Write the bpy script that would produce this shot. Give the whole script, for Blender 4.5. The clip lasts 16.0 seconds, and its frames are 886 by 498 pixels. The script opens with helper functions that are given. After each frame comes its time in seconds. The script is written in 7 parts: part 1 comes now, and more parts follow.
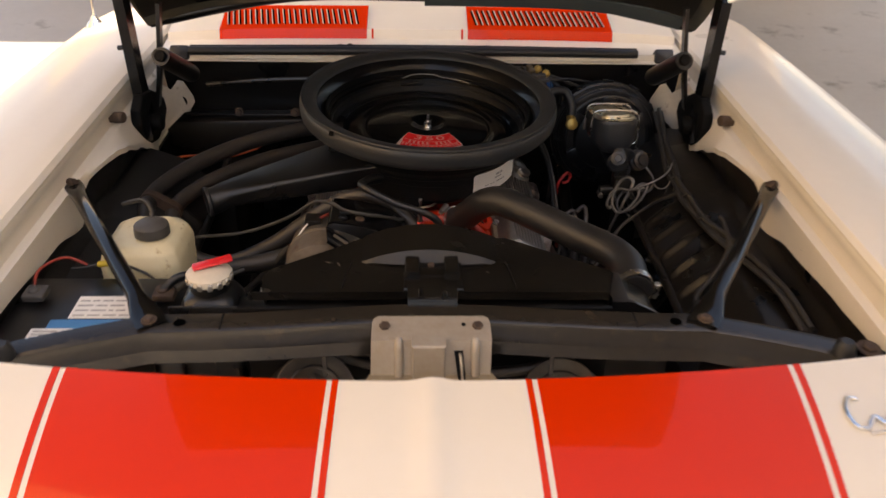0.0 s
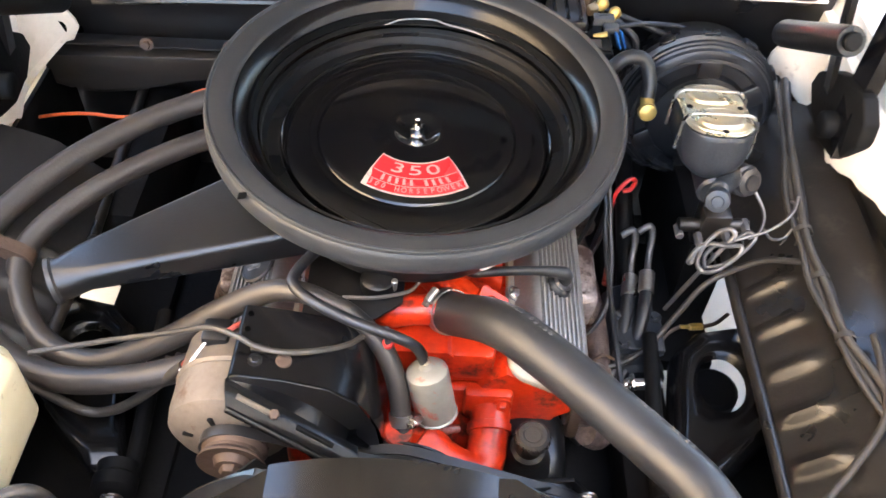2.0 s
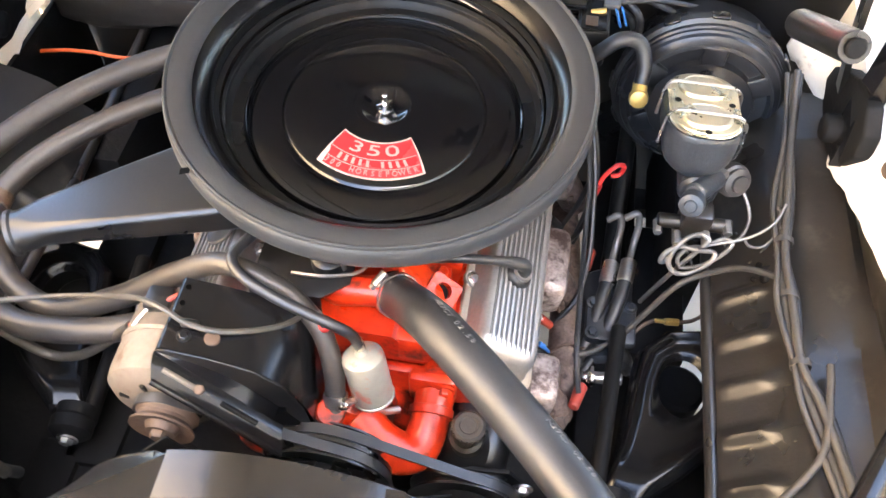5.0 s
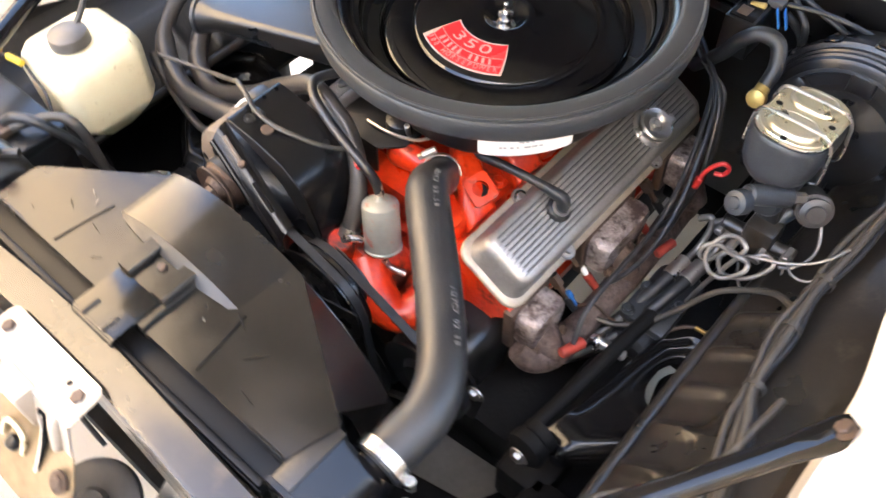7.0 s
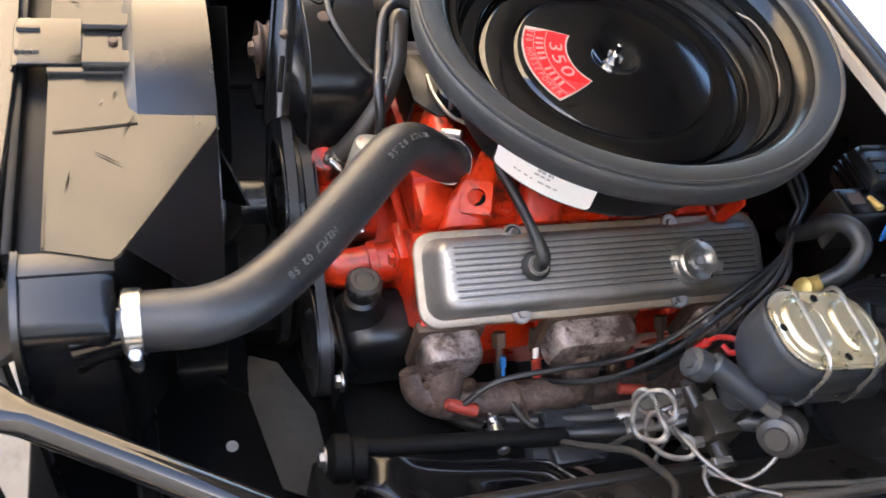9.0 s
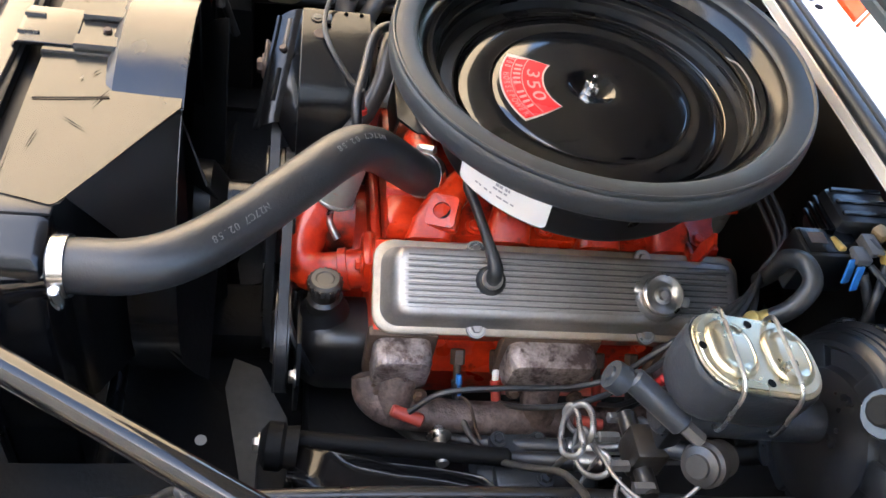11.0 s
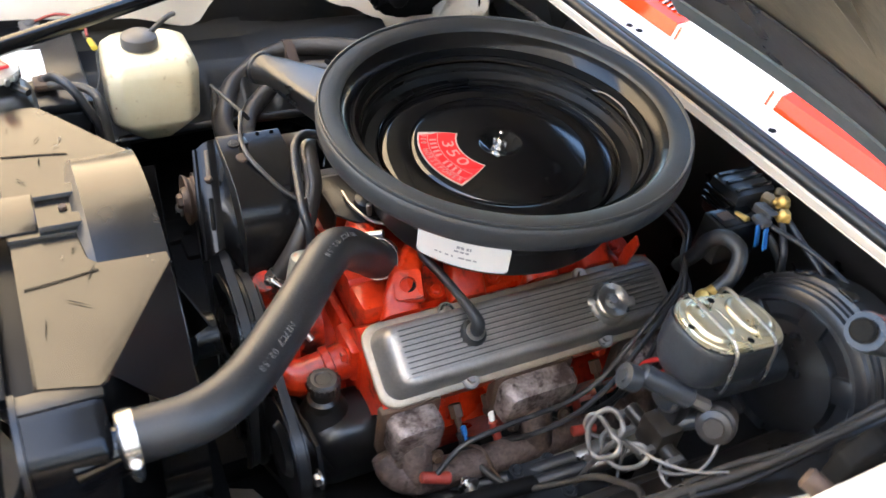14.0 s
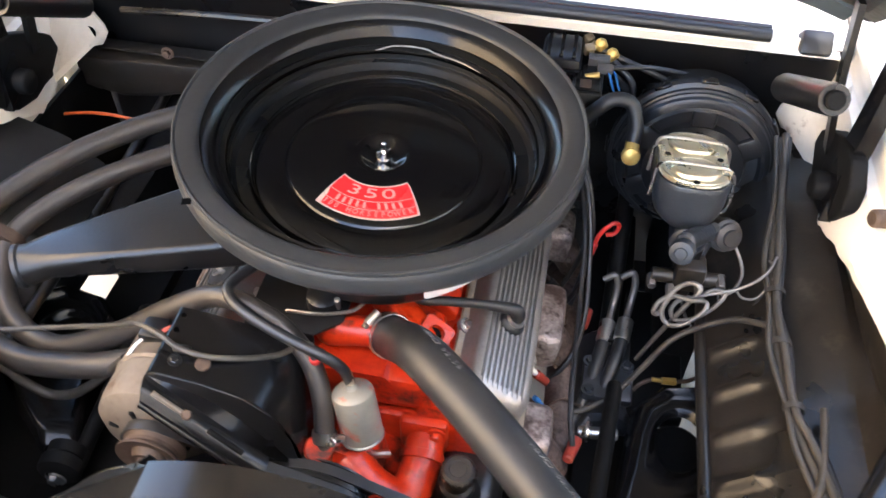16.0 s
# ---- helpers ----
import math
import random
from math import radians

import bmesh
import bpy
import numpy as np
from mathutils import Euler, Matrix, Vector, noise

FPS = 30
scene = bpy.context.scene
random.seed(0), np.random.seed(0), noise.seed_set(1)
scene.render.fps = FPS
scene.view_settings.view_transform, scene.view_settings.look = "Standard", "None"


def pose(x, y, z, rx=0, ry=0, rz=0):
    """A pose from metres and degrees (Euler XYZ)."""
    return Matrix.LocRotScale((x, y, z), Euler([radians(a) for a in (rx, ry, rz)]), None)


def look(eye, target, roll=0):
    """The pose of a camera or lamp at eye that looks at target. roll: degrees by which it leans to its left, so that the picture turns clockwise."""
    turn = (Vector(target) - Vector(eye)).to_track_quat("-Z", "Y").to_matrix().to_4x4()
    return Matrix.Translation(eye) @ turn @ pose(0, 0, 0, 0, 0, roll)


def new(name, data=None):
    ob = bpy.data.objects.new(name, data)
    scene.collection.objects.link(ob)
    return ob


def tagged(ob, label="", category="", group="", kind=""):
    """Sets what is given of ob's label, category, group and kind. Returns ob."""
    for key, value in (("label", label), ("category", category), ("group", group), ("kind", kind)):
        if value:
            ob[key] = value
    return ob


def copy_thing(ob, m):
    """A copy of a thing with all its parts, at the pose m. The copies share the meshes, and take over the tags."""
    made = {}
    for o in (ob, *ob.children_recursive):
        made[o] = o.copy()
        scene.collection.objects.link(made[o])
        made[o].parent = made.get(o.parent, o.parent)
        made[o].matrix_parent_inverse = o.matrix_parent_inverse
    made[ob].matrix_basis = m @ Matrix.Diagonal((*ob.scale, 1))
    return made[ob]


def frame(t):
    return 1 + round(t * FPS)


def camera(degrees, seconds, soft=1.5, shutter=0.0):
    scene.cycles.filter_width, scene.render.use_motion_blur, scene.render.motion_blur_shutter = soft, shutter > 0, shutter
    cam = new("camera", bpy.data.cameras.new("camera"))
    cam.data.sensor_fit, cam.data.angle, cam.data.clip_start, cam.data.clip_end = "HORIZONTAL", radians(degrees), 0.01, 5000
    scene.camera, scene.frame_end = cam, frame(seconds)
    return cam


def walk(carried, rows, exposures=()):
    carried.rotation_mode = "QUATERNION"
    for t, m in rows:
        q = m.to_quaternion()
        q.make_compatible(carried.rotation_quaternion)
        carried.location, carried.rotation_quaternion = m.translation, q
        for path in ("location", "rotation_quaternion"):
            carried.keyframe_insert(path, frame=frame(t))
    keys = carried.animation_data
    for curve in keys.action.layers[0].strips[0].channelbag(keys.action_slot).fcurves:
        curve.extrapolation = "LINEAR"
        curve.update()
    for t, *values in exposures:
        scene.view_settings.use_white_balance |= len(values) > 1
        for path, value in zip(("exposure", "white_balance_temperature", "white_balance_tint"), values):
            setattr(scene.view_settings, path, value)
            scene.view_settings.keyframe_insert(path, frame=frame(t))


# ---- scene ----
cam = camera(56.1, 16.0, shutter=0.45)
METRES, EYE, TILT, LEAN, TURN = 3.0, 1.435, -31.0, -1.0, -1.6
ROWS = [
    (0.0, 0.0, 0.0, 0.0, 0.0, 0.0, -0.0),
    (0.5, -0.0131, 0.0697, 0.0402, -0.5, -3.93, 0.93),
    (1.0, -0.0017, 0.1305, 0.0775, -1.48, -8.26, -0.17),
    (1.5, 0.019, 0.1788, 0.1116, 0.54, -12.48, -2.15),
    (2.0, 0.0135, 0.2095, 0.1371, 2.56, -16.96, -2.6),
    (2.5, 0.003, 0.2259, 0.1563, 3.08, -21.55, -2.11),
    (3.0, -0.002, 0.2303, 0.1709, 2.52, -23.87, -1.33),
    (5.5, 0.0856, 0.2256, 0.1606, 14.13, -23.3, -9.04),
    (6.0, 0.1159, 0.2184, 0.1529, 20.79, -23.46, -13.08),
    (6.5, 0.1465, 0.2165, 0.1517, 28.85, -25.68, -14.83),
    (7.0, 0.1845, 0.2329, 0.1558, 39.57, -28.76, -18.46),
    (7.5, 0.2203, 0.2435, 0.1569, 45.25, -31.12, -24.85),
    (8.0, 0.2238, 0.2613, 0.1529, 51.19, -34.23, -28.53),
    (8.5, 0.2185, 0.2891, 0.149, 60.12, -38.12, -33.76),
    (9.0, 0.2276, 0.3158, 0.1586, 73.26, -41.54, -41.67),
    (11.5, 0.2654, 0.3664, 0.182, 85.43, -42.14, -40.09),
    (12.0, 0.2574, 0.3693, 0.182, 82.93, -37.97, -39.97),
    (12.5, 0.2584, 0.3701, 0.1834, 80.91, -34.69, -40.44),
    (13.0, 0.2621, 0.3686, 0.183, 78.57, -32.94, -40.21),
    (13.5, 0.2668, 0.3477, 0.1765, 70.64, -28.69, -38.33),
    (14.0, 0.2649, 0.2953, 0.157, 59.44, -23.4, -34.16),
    (14.5, 0.2342, 0.2635, 0.1456, 47.77, -18.96, -28.11),
    (15.0, 0.1817, 0.2421, 0.1417, 32.11, -15.86, -17.82),
    (15.5, 0.1256, 0.2134, 0.1379, 18.05, -15.88, -8.41),
    (16.0, 0.0723, 0.2149, 0.1415, 10.65, -15.64, -6.18),
]
EXPOSURES = [(0.0, 1.15, 8100, 16), (0.5, 2.08, 7100, 13), (1.0, 3.25, 6400, 11), (1.5, 3.7, 6400, 10), (3.0, 4.3, 6450, 10), (5.5, 4.5, 6650, 10), (6.0, 4.4, 6800, 10), (7.0, 3.85, 6500, 10), (8.0, 3.55, 6350, 10), (9.0, 3.5, 6150, 10), (11.5, 3.5, 5950, 6), (12.5, 3.48, 5900, 4), (13.5, 3.4, 6000, 5), (14.5, 3.28, 6200, 7), (16.0, 3.55, 6300, 10)]
walk(cam, [(t, pose(-0.019, -0.864, EYE, TILT, LEAN, TURN) @ pose(METRES * x, METRES * y, METRES * z, 90 + pitch, roll, yaw)) for t, x, y, z, yaw, pitch, roll in ROWS], EXPOSURES)

# ---- world and sun: clear sky; the nose of the car stands in the shade of a house ----
SUN_EL, SUN_AZ = 50.0, 136.0
world = bpy.data.worlds.new("sky")
scene.world = world
world.use_nodes = True
sky = world.node_tree.nodes.new("ShaderNodeTexSky")
sky.sky_type, sky.sun_disc = "NISHITA", False
sky.sun_elevation, sky.sun_rotation = radians(SUN_EL), radians(SUN_AZ)
sky.dust_density, sky.air_density, sky.ozone_density = 2.0, 1.0, 1.0
back = world.node_tree.nodes["Background"]
world.node_tree.links.new(sky.outputs[0], back.inputs[0])
back.inputs[1].default_value = 0.15
sun_data = bpy.data.lights.new("sun", "SUN")
sun_data.energy, sun_data.angle, sun_data.color = 5.0, radians(0.6), (1.0, 0.93, 0.82)
sun = new("sun", sun_data)
_az, _el = radians(SUN_AZ), radians(SUN_EL)
sun.matrix_world = look((6 * math.sin(_az) * math.cos(_el), 6 * math.cos(_az) * math.cos(_el), 6 * math.sin(_el)), (0, 0, 0))


# ---- materials ----
def mat(name, col, rough=0.5, metal=0.0, col2=None, scale=6.0, fine=90.0, mix=0.5, bump=0.0, bump_scale=200.0, coat=0.0, spec=0.5, rvar=0.12, spots=None, trans=0.0):
    """A surface with a coarse stain, a fine grain and relief. spots: (colour, scale, amount) for dirt or rust."""
    m = bpy.data.materials.new(name)
    m.use_nodes = True
    nt = m.node_tree
    n, l = nt.nodes, nt.links
    b = n["Principled BSDF"]
    b.inputs["Metallic"].default_value = metal
    b.inputs["Specular IOR Level"].default_value = spec
    b.inputs["Coat Weight"].default_value = coat
    b.inputs["Coat Roughness"].default_value = 0.04
    b.inputs["Transmission Weight"].default_value = trans
    tc = n.new("ShaderNodeTexCoord")

    def noise_tex(s, detail=4.0, r=0.55):
        t = n.new("ShaderNodeTexNoise")
        t.inputs["Scale"].default_value, t.inputs["Detail"].default_value, t.inputs["Roughness"].default_value = s, detail, r
        l.new(tc.outputs["Object"], t.inputs["Vector"])
        return t

    big, small = noise_tex(scale), noise_tex(fine, 3.0)
    add = n.new("ShaderNodeMath")
    add.operation = "MULTIPLY_ADD"
    l.new(small.outputs[0], add.inputs[0])
    add.inputs[1].default_value = 0.45
    l.new(big.outputs[0], add.inputs[2])
    ramp = n.new("ShaderNodeMapRange")
    ramp.inputs[1].default_value, ramp.inputs[2].default_value = 0.45, 1.0
    ramp.inputs[3].default_value, ramp.inputs[4].default_value = 0.0, mix
    l.new(add.outputs[0], ramp.inputs[0])
    mx = n.new("ShaderNodeMix")
    mx.data_type = "RGBA"
    mx.inputs[6].default_value = (*col, 1)
    mx.inputs[7].default_value = (*(col2 or [c * 0.72 for c in col]), 1)
    l.new(ramp.outputs[0], mx.inputs[0])
    out = mx.outputs[2]
    if spots:
        sp = noise_tex(spots[1], 6.0, 0.65)
        sr = n.new("ShaderNodeMapRange")
        sr.inputs[1].default_value, sr.inputs[2].default_value = 0.62 - 0.25 * spots[2], 0.72 - 0.2 * spots[2]
        l.new(sp.outputs[0], sr.inputs[0])
        m2 = n.new("ShaderNodeMix")
        m2.data_type = "RGBA"
        l.new(sr.outputs[0], m2.inputs[0])
        l.new(out, m2.inputs[6])
        m2.inputs[7].default_value = (*spots[0], 1)
        out = m2.outputs[2]
    l.new(out, b.inputs["Base Color"])
    rr = n.new("ShaderNodeMapRange")
    rr.inputs[1].default_value, rr.inputs[2].default_value = 0.3, 0.75
    rr.inputs[3].default_value, rr.inputs[4].default_value = max(0.02, rough - rvar * 0.5), min(1.0, rough + rvar)
    l.new(big.outputs[0], rr.inputs[0])
    l.new(rr.outputs[0], b.inputs["Roughness"])
    if bump:
        bt = noise_tex(bump_scale, 3.0)
        bn = n.new("ShaderNodeBump")
        bn.inputs["Strength"].default_value, bn.inputs["Distance"].default_value = bump, 0.002
        l.new(bt.outputs[0], bn.inputs["Height"])
        l.new(bn.outputs[0], b.inputs["Normal"])
    return m


WHITE = mat("white_car_paint", (0.82, 0.76, 0.66), 0.3, 0, (0.76, 0.70, 0.60), 3, 40, 0.6, coat=0.35, spec=0.3, rvar=0.06)
WHITE_DULL = mat("dusty_white_paint", (0.62, 0.57, 0.48), 0.42, 0, (0.45, 0.40, 0.33), 9, 120, 0.7, 0.1, 160, spots=((0.30, 0.25, 0.19), 26, 0.10))
RED = mat("red_stripe_paint", (0.70, 0.030, 0.002), 0.22, 0, (0.64, 0.026, 0.002), 3, 40, 0.5, coat=0.45, spec=0.12, rvar=0.05)
ENGINE_RED = mat("orange_red_engine_enamel", (0.64, 0.042, 0.006), 0.30, 0, (0.27, 0.010, 0.004), 11, 120, 1.0, 0.3, 110, coat=0.12, spec=0.4, spots=((0.045, 0.012, 0.008), 19, 0.28))
BLACK = mat("black_satin_paint", (0.0045, 0.0045, 0.005), 0.30, 0, (0.010, 0.0095, 0.009), 8, 150, 0.7, 0.08, 260)
BRACKET = mat("black_bracket_enamel", (0.0035, 0.0035, 0.004), 0.17, 0, (0.007, 0.0065, 0.006), 8, 120, 0.6, 0.05, 260, spec=0.28)
BLACK_GLOSS = mat("black_gloss_enamel", (0.0025, 0.0025, 0.003), 0.09, 0, (0.004, 0.004, 0.0045), 6, 120, 0.5, rvar=0.06)
BLACK_DUSTY = mat("dusty_black_sheet_metal", (0.0075, 0.0068, 0.0058), 0.30, 0, (0.026, 0.021, 0.016), 7, 90, 0.8, 0.12, 220, spots=((0.036, 0.030, 0.023), 18, 0.10))
BLACK_DEEP = mat("black_undercoat_and_shade", (0.003, 0.003, 0.003), 0.62, 0, (0.007, 0.0065, 0.006), 10, 90, 0.7, 0.3, 150, spec=0.12)
BLACK_FENDER = mat("dull_black_fender_paint", (0.0105, 0.0100, 0.0096), 0.46, 0, (0.019, 0.0175, 0.0158), 6, 90, 0.8, 0.15, 200, spec=0.4, spots=((0.030, 0.025, 0.020), 30, 0.05))
HEATER_RUBBER = mat("dusty_heater_hose_rubber", (0.022, 0.0190, 0.0165), 0.42, 0, (0.040, 0.034, 0.029), 10, 110, 0.8, 0.14, 320)
BLACK_MATT = mat("matt_black_paint", (0.003, 0.003, 0.003), 0.45, 0, (0.005, 0.005, 0.005), 8, 90, 0.6, spec=0.18)
SHROUD = mat("scuffed_black_plastic", (0.0048, 0.0044, 0.0040), 0.19, 0, (0.0105, 0.0090, 0.0074), 11, 70, 1.0, 0.04, 240, spec=0.42, rvar=0.13)
RUBBER = mat("matt_black_rubber", (0.011, 0.0112, 0.0122), 0.42, 0, (0.024, 0.0232, 0.0225), 10, 110, 0.7, 0.14, 320)
SEAL = mat("grey_black_foam_rubber", (0.0195, 0.0208, 0.0225), 0.46, 0, (0.031, 0.032, 0.0335), 16, 200, 0.7, 0.10, 500, spec=0.42)
ALU = mat("brushed_cast_aluminium", (0.37, 0.35, 0.33), 0.42, 0.72, (0.22, 0.208, 0.195), 14, 220, 0.8, 0.10, 420)
ALU_TAN = mat("dusty_flange_aluminium", (0.47, 0.41, 0.33), 0.5, 0.55, (0.30, 0.255, 0.20), 20, 200, 0.8, 0.12, 380)
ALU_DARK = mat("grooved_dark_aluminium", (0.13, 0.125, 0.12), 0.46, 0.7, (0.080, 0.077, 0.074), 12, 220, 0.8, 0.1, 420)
ALU_DULL = mat("dull_oxidised_aluminium", (0.50, 0.465, 0.395), 0.5, 0.4, (0.36, 0.32, 0.26), 18, 120, 0.8, 0.2, 240, spots=((0.24, 0.17, 0.11), 30, 0.05))
FILTER_CAN = mat("dull_green_grey_tin", (0.33, 0.325, 0.28), 0.42, 0.4, (0.24, 0.23, 0.20), 18, 120, 0.8, 0.1, 240, spots=((0.48, 0.045, 0.012), 26, 0.30))
ALU_DUST = mat("dusty_alternator_alloy", (0.17, 0.142, 0.112), 0.6, 0.25, (0.085, 0.064, 0.047), 11, 120, 0.8, 0.25, 240, spots=((0.09, 0.058, 0.036), 30, 0.15))
STEEL = mat("bare_zinc_steel", (0.55, 0.53, 0.50), 0.28, 0.95, (0.38, 0.35, 0.32), 20, 160, 0.7)
CHROME = mat("bright_chrome", (0.80, 0.80, 0.80), 0.10, 1.0, (0.70, 0.70, 0.70), 10, 80, 0.5, rvar=0.05)
ZINC_GOLD = mat("yellow_zinc_plate", (0.66, 0.58, 0.38), 0.27, 0.9, (0.60, 0.57, 0.48), 24, 60, 0.9)
BRASS = mat("brass", (0.56, 0.38, 0.11), 0.4, 0.6, (0.40, 0.25, 0.08), 30, 120, 0.7)
BOOSTER = mat("dusty_booster_enamel", (0.0085, 0.0090, 0.0105), 0.30, 0, (0.017, 0.017, 0.018), 9, 120, 0.8, 0.06, 240, spots=((0.030, 0.028, 0.026), 60, 0.03))
IRON = mat("grey_cast_iron", (0.036, 0.040, 0.046), 0.34, 0.2, (0.020, 0.0215, 0.024), 16, 160, 0.8, 0.25, 220)
RUST_IRON = mat("heat_worn_cast_iron", (0.42, 0.36, 0.335), 0.46, 0.4, (0.060, 0.036, 0.030), 34, 210, 1.2, 1.0, 170, spots=((0.045, 0.027, 0.021), 58, 0.30))
# concrete as it looks in the car's shade, with the darkening in the colour
GROUND_SHADE = mat("shaded_ground_grey", (0.10, 0.094, 0.081), 0.75, 0, (0.058, 0.053, 0.045), 9, 90, 0.9, 0.3, 150, spec=0.2)
CAP_TAN = mat("dusty_tan_grey_plastic", (0.17, 0.15, 0.125), 0.5, 0, (0.11, 0.095, 0.08), 20, 120, 0.7, 0.1, 300)
RUST = mat("brown_surface_rust", (0.085, 0.055, 0.038), 0.6, 0.2, (0.05, 0.030, 0.020), 26, 160, 0.9, 0.4, 200)
# darker copy of the manifold iron, for the shaded log and necks
SHADED_IRON = mat("shaded_rust_brown_cast_iron", (0.19, 0.140, 0.118), 0.52, 0.3, (0.045, 0.028, 0.022), 30, 190, 1.15, 1.0, 170, spots=((0.035, 0.020, 0.015), 50, 0.28))
CREAM = mat("aged_cream_plastic", (0.74, 0.68, 0.48), 0.40, 0, (0.62, 0.52, 0.31), 7, 60, 0.7, 0.05, 150, spots=((0.40, 0.30, 0.15), 46, 0.04))
HORN = mat("dusty_horn_enamel", (0.024, 0.0215, 0.0195), 0.38, 0, (0.055, 0.047, 0.040), 14, 120, 0.9, 0.15, 220)
GREY_PLASTIC = mat("grey_plastic", (0.075, 0.070, 0.066), 0.45, 0, (0.045, 0.042, 0.039), 20, 120, 0.7, 0.1, 300)
SUPPORT = mat("worn_black_support_paint", (0.016, 0.0137, 0.0113), 0.17, 0, (0.028, 0.023, 0.018), 5, 80, 0.8, 0.025, 160, spec=0.52, spots=((0.038, 0.028, 0.019), 22, 0.08))
# mirror metal for the sky highlights along the black-painted edges
EDGE_GLINT = mat("edge_glint_metal", (0.075, 0.072, 0.07), 0.09, 1.0, (0.05, 0.046, 0.042), 14, 90, 0.7, rvar=0.06)
BRACE = mat("black_gloss_brace_enamel", (0.005, 0.0048, 0.0046), 0.07, 0, (0.009, 0.008, 0.007), 14, 90, 0.7, spec=0.38, rvar=0.05)
LATCH = mat("pale_grey_primer_steel", (0.42, 0.38, 0.33), 0.45, 0.3, (0.30, 0.24, 0.17), 12, 120, 0.8, 0.1, 200)
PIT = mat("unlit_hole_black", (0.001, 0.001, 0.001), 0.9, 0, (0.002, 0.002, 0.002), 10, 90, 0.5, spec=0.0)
LATCH_TAN = mat("tarnished_gold_steel", (0.24, 0.185, 0.11), 0.42, 0.5, (0.15, 0.10, 0.055), 14, 120, 0.9, 0.1, 200)
# dusty plastic made paler: light on the hoop's face is partly in the colour
HOOP_DUST_LIT = mat("dust_filmed_lit_plastic", (0.011, 0.0100, 0.0092), 0.42, 0, (0.022, 0.019, 0.0165), 9, 120, 0.8, 0.1, 220)
LABEL_RED = mat("red_foil_decal", (0.62, 0.020, 0.025), 0.25, 0, (0.55, 0.016, 0.02), 10, 90, 0.5, rvar=0.05)
LABEL_SILVER = mat("silver_foil_print", (0.55, 0.48, 0.44), 0.3, 0.3, (0.50, 0.36, 0.32), 40, 200, 0.6)
DECAL_INK = mat("faded_pink_silver_print", (0.52, 0.27, 0.25), 0.35, 0.15, (0.55, 0.20, 0.19), 60, 260, 0.9)
PAPER = mat("white_paper_label", (0.82, 0.81, 0.79), 0.55, 0, (0.76, 0.75, 0.72), 14, 120, 0.6)
PRINT = mat("grey_print", (0.36, 0.36, 0.37), 0.6, 0, (0.26, 0.26, 0.26), 40, 200, 0.5)
HOSE_PRINT = mat("pale_hose_print", (0.15, 0.145, 0.14), 0.6, 0, (0.03, 0.03, 0.03), 160, 500, 1.0)
LABEL_BLUE = mat("blue_battery_label", (0.03, 0.17, 0.42), 0.35, 0, (0.06, 0.25, 0.50), 16, 80, 0.7)
YELLOW = mat("yellow_plastic", (0.62, 0.46, 0.04), 0.4, 0, (0.5, 0.35, 0.03), 30, 90, 0.6)
WIRE_RED = mat("red_wire_insulation", (0.55, 0.03, 0.025), 0.42, 0, (0.40, 0.02, 0.02), 30, 90, 0.6)
WIRE_ORANGE = mat("orange_wire_insulation", (0.60, 0.10, 0.02), 0.42, 0, (0.45, 0.07, 0.015), 30, 90, 0.6)
BOOT = mat("faded_red_rubber", (0.30, 0.030, 0.018), 0.5, 0, (0.20, 0.035, 0.022), 40, 160, 0.8, 0.1, 300)
BLUE_PLUG = mat("blue_plastic", (0.03, 0.16, 0.45), 0.4, 0, (0.02, 0.11, 0.35), 30, 90, 0.6)
LINE_STEEL = mat("brake_line_steel", (0.24, 0.228, 0.215), 0.42, 0.75, (0.14, 0.128, 0.115), 30, 200, 0.7)
TAPE = mat("dusty_loom_tape", (0.050, 0.0435, 0.035), 0.5, 0, (0.016, 0.0145, 0.0125), 24, 200, 0.8, 0.3, 260)
CONCRETE = mat("sunlit_concrete", (0.58, 0.55, 0.50), 0.85, 0, (0.48, 0.455, 0.41), 0.9, 24, 0.8, 0.3, 60, spots=((0.32, 0.29, 0.25), 3.0, 0.10))
STUCCO = mat("beige_stucco", (0.80, 0.61, 0.39), 0.85, 0, (0.64, 0.48, 0.31), 1.2, 30, 0.7, 0.5, 40)
STUCCO_GREY = mat("pale_grey_stucco", (0.78, 0.77, 0.75), 0.85, 0, (0.68, 0.67, 0.65), 1.2, 30, 0.7, 0.5, 40)
DASH = mat("dark_dashboard_vinyl", (0.03, 0.028, 0.026), 0.6, 0, (0.05, 0.046, 0.04), 10, 120, 0.7, 0.2, 200)
HOOD_UNDER = mat("dull_brown_hood_underside", (0.024, 0.023, 0.017), 0.5, 0, (0.110, 0.098, 0.070), 5, 26, 1.2, 0.6, 40, spots=((0.13, 0.116, 0.084), 7, 0.20))
GREY_BLUE = mat("blue_grey_primer", (0.060, 0.078, 0.086), 0.5, 0, (0.055, 0.072, 0.08), 10, 90, 0.6)
GLASS = bpy.data.materials.new("windshield_glass")
GLASS.use_nodes = True
_b = GLASS.node_tree.nodes["Principled BSDF"]
_b.inputs["Transmission Weight"].default_value, _b.inputs["Roughness"].default_value, _b.inputs["IOR"].default_value = 1.0, 0.02, 1.5
_b.inputs["Base Color"].default_value = (0.80, 0.86, 0.84, 1)


# ---- mesh helpers ----
def thing(name, at, label, category, group="", kind=""):
    e = new(name)
    e.empty_display_size = 0.03
    e.location = at
    return tagged(e, label, category, group, kind)


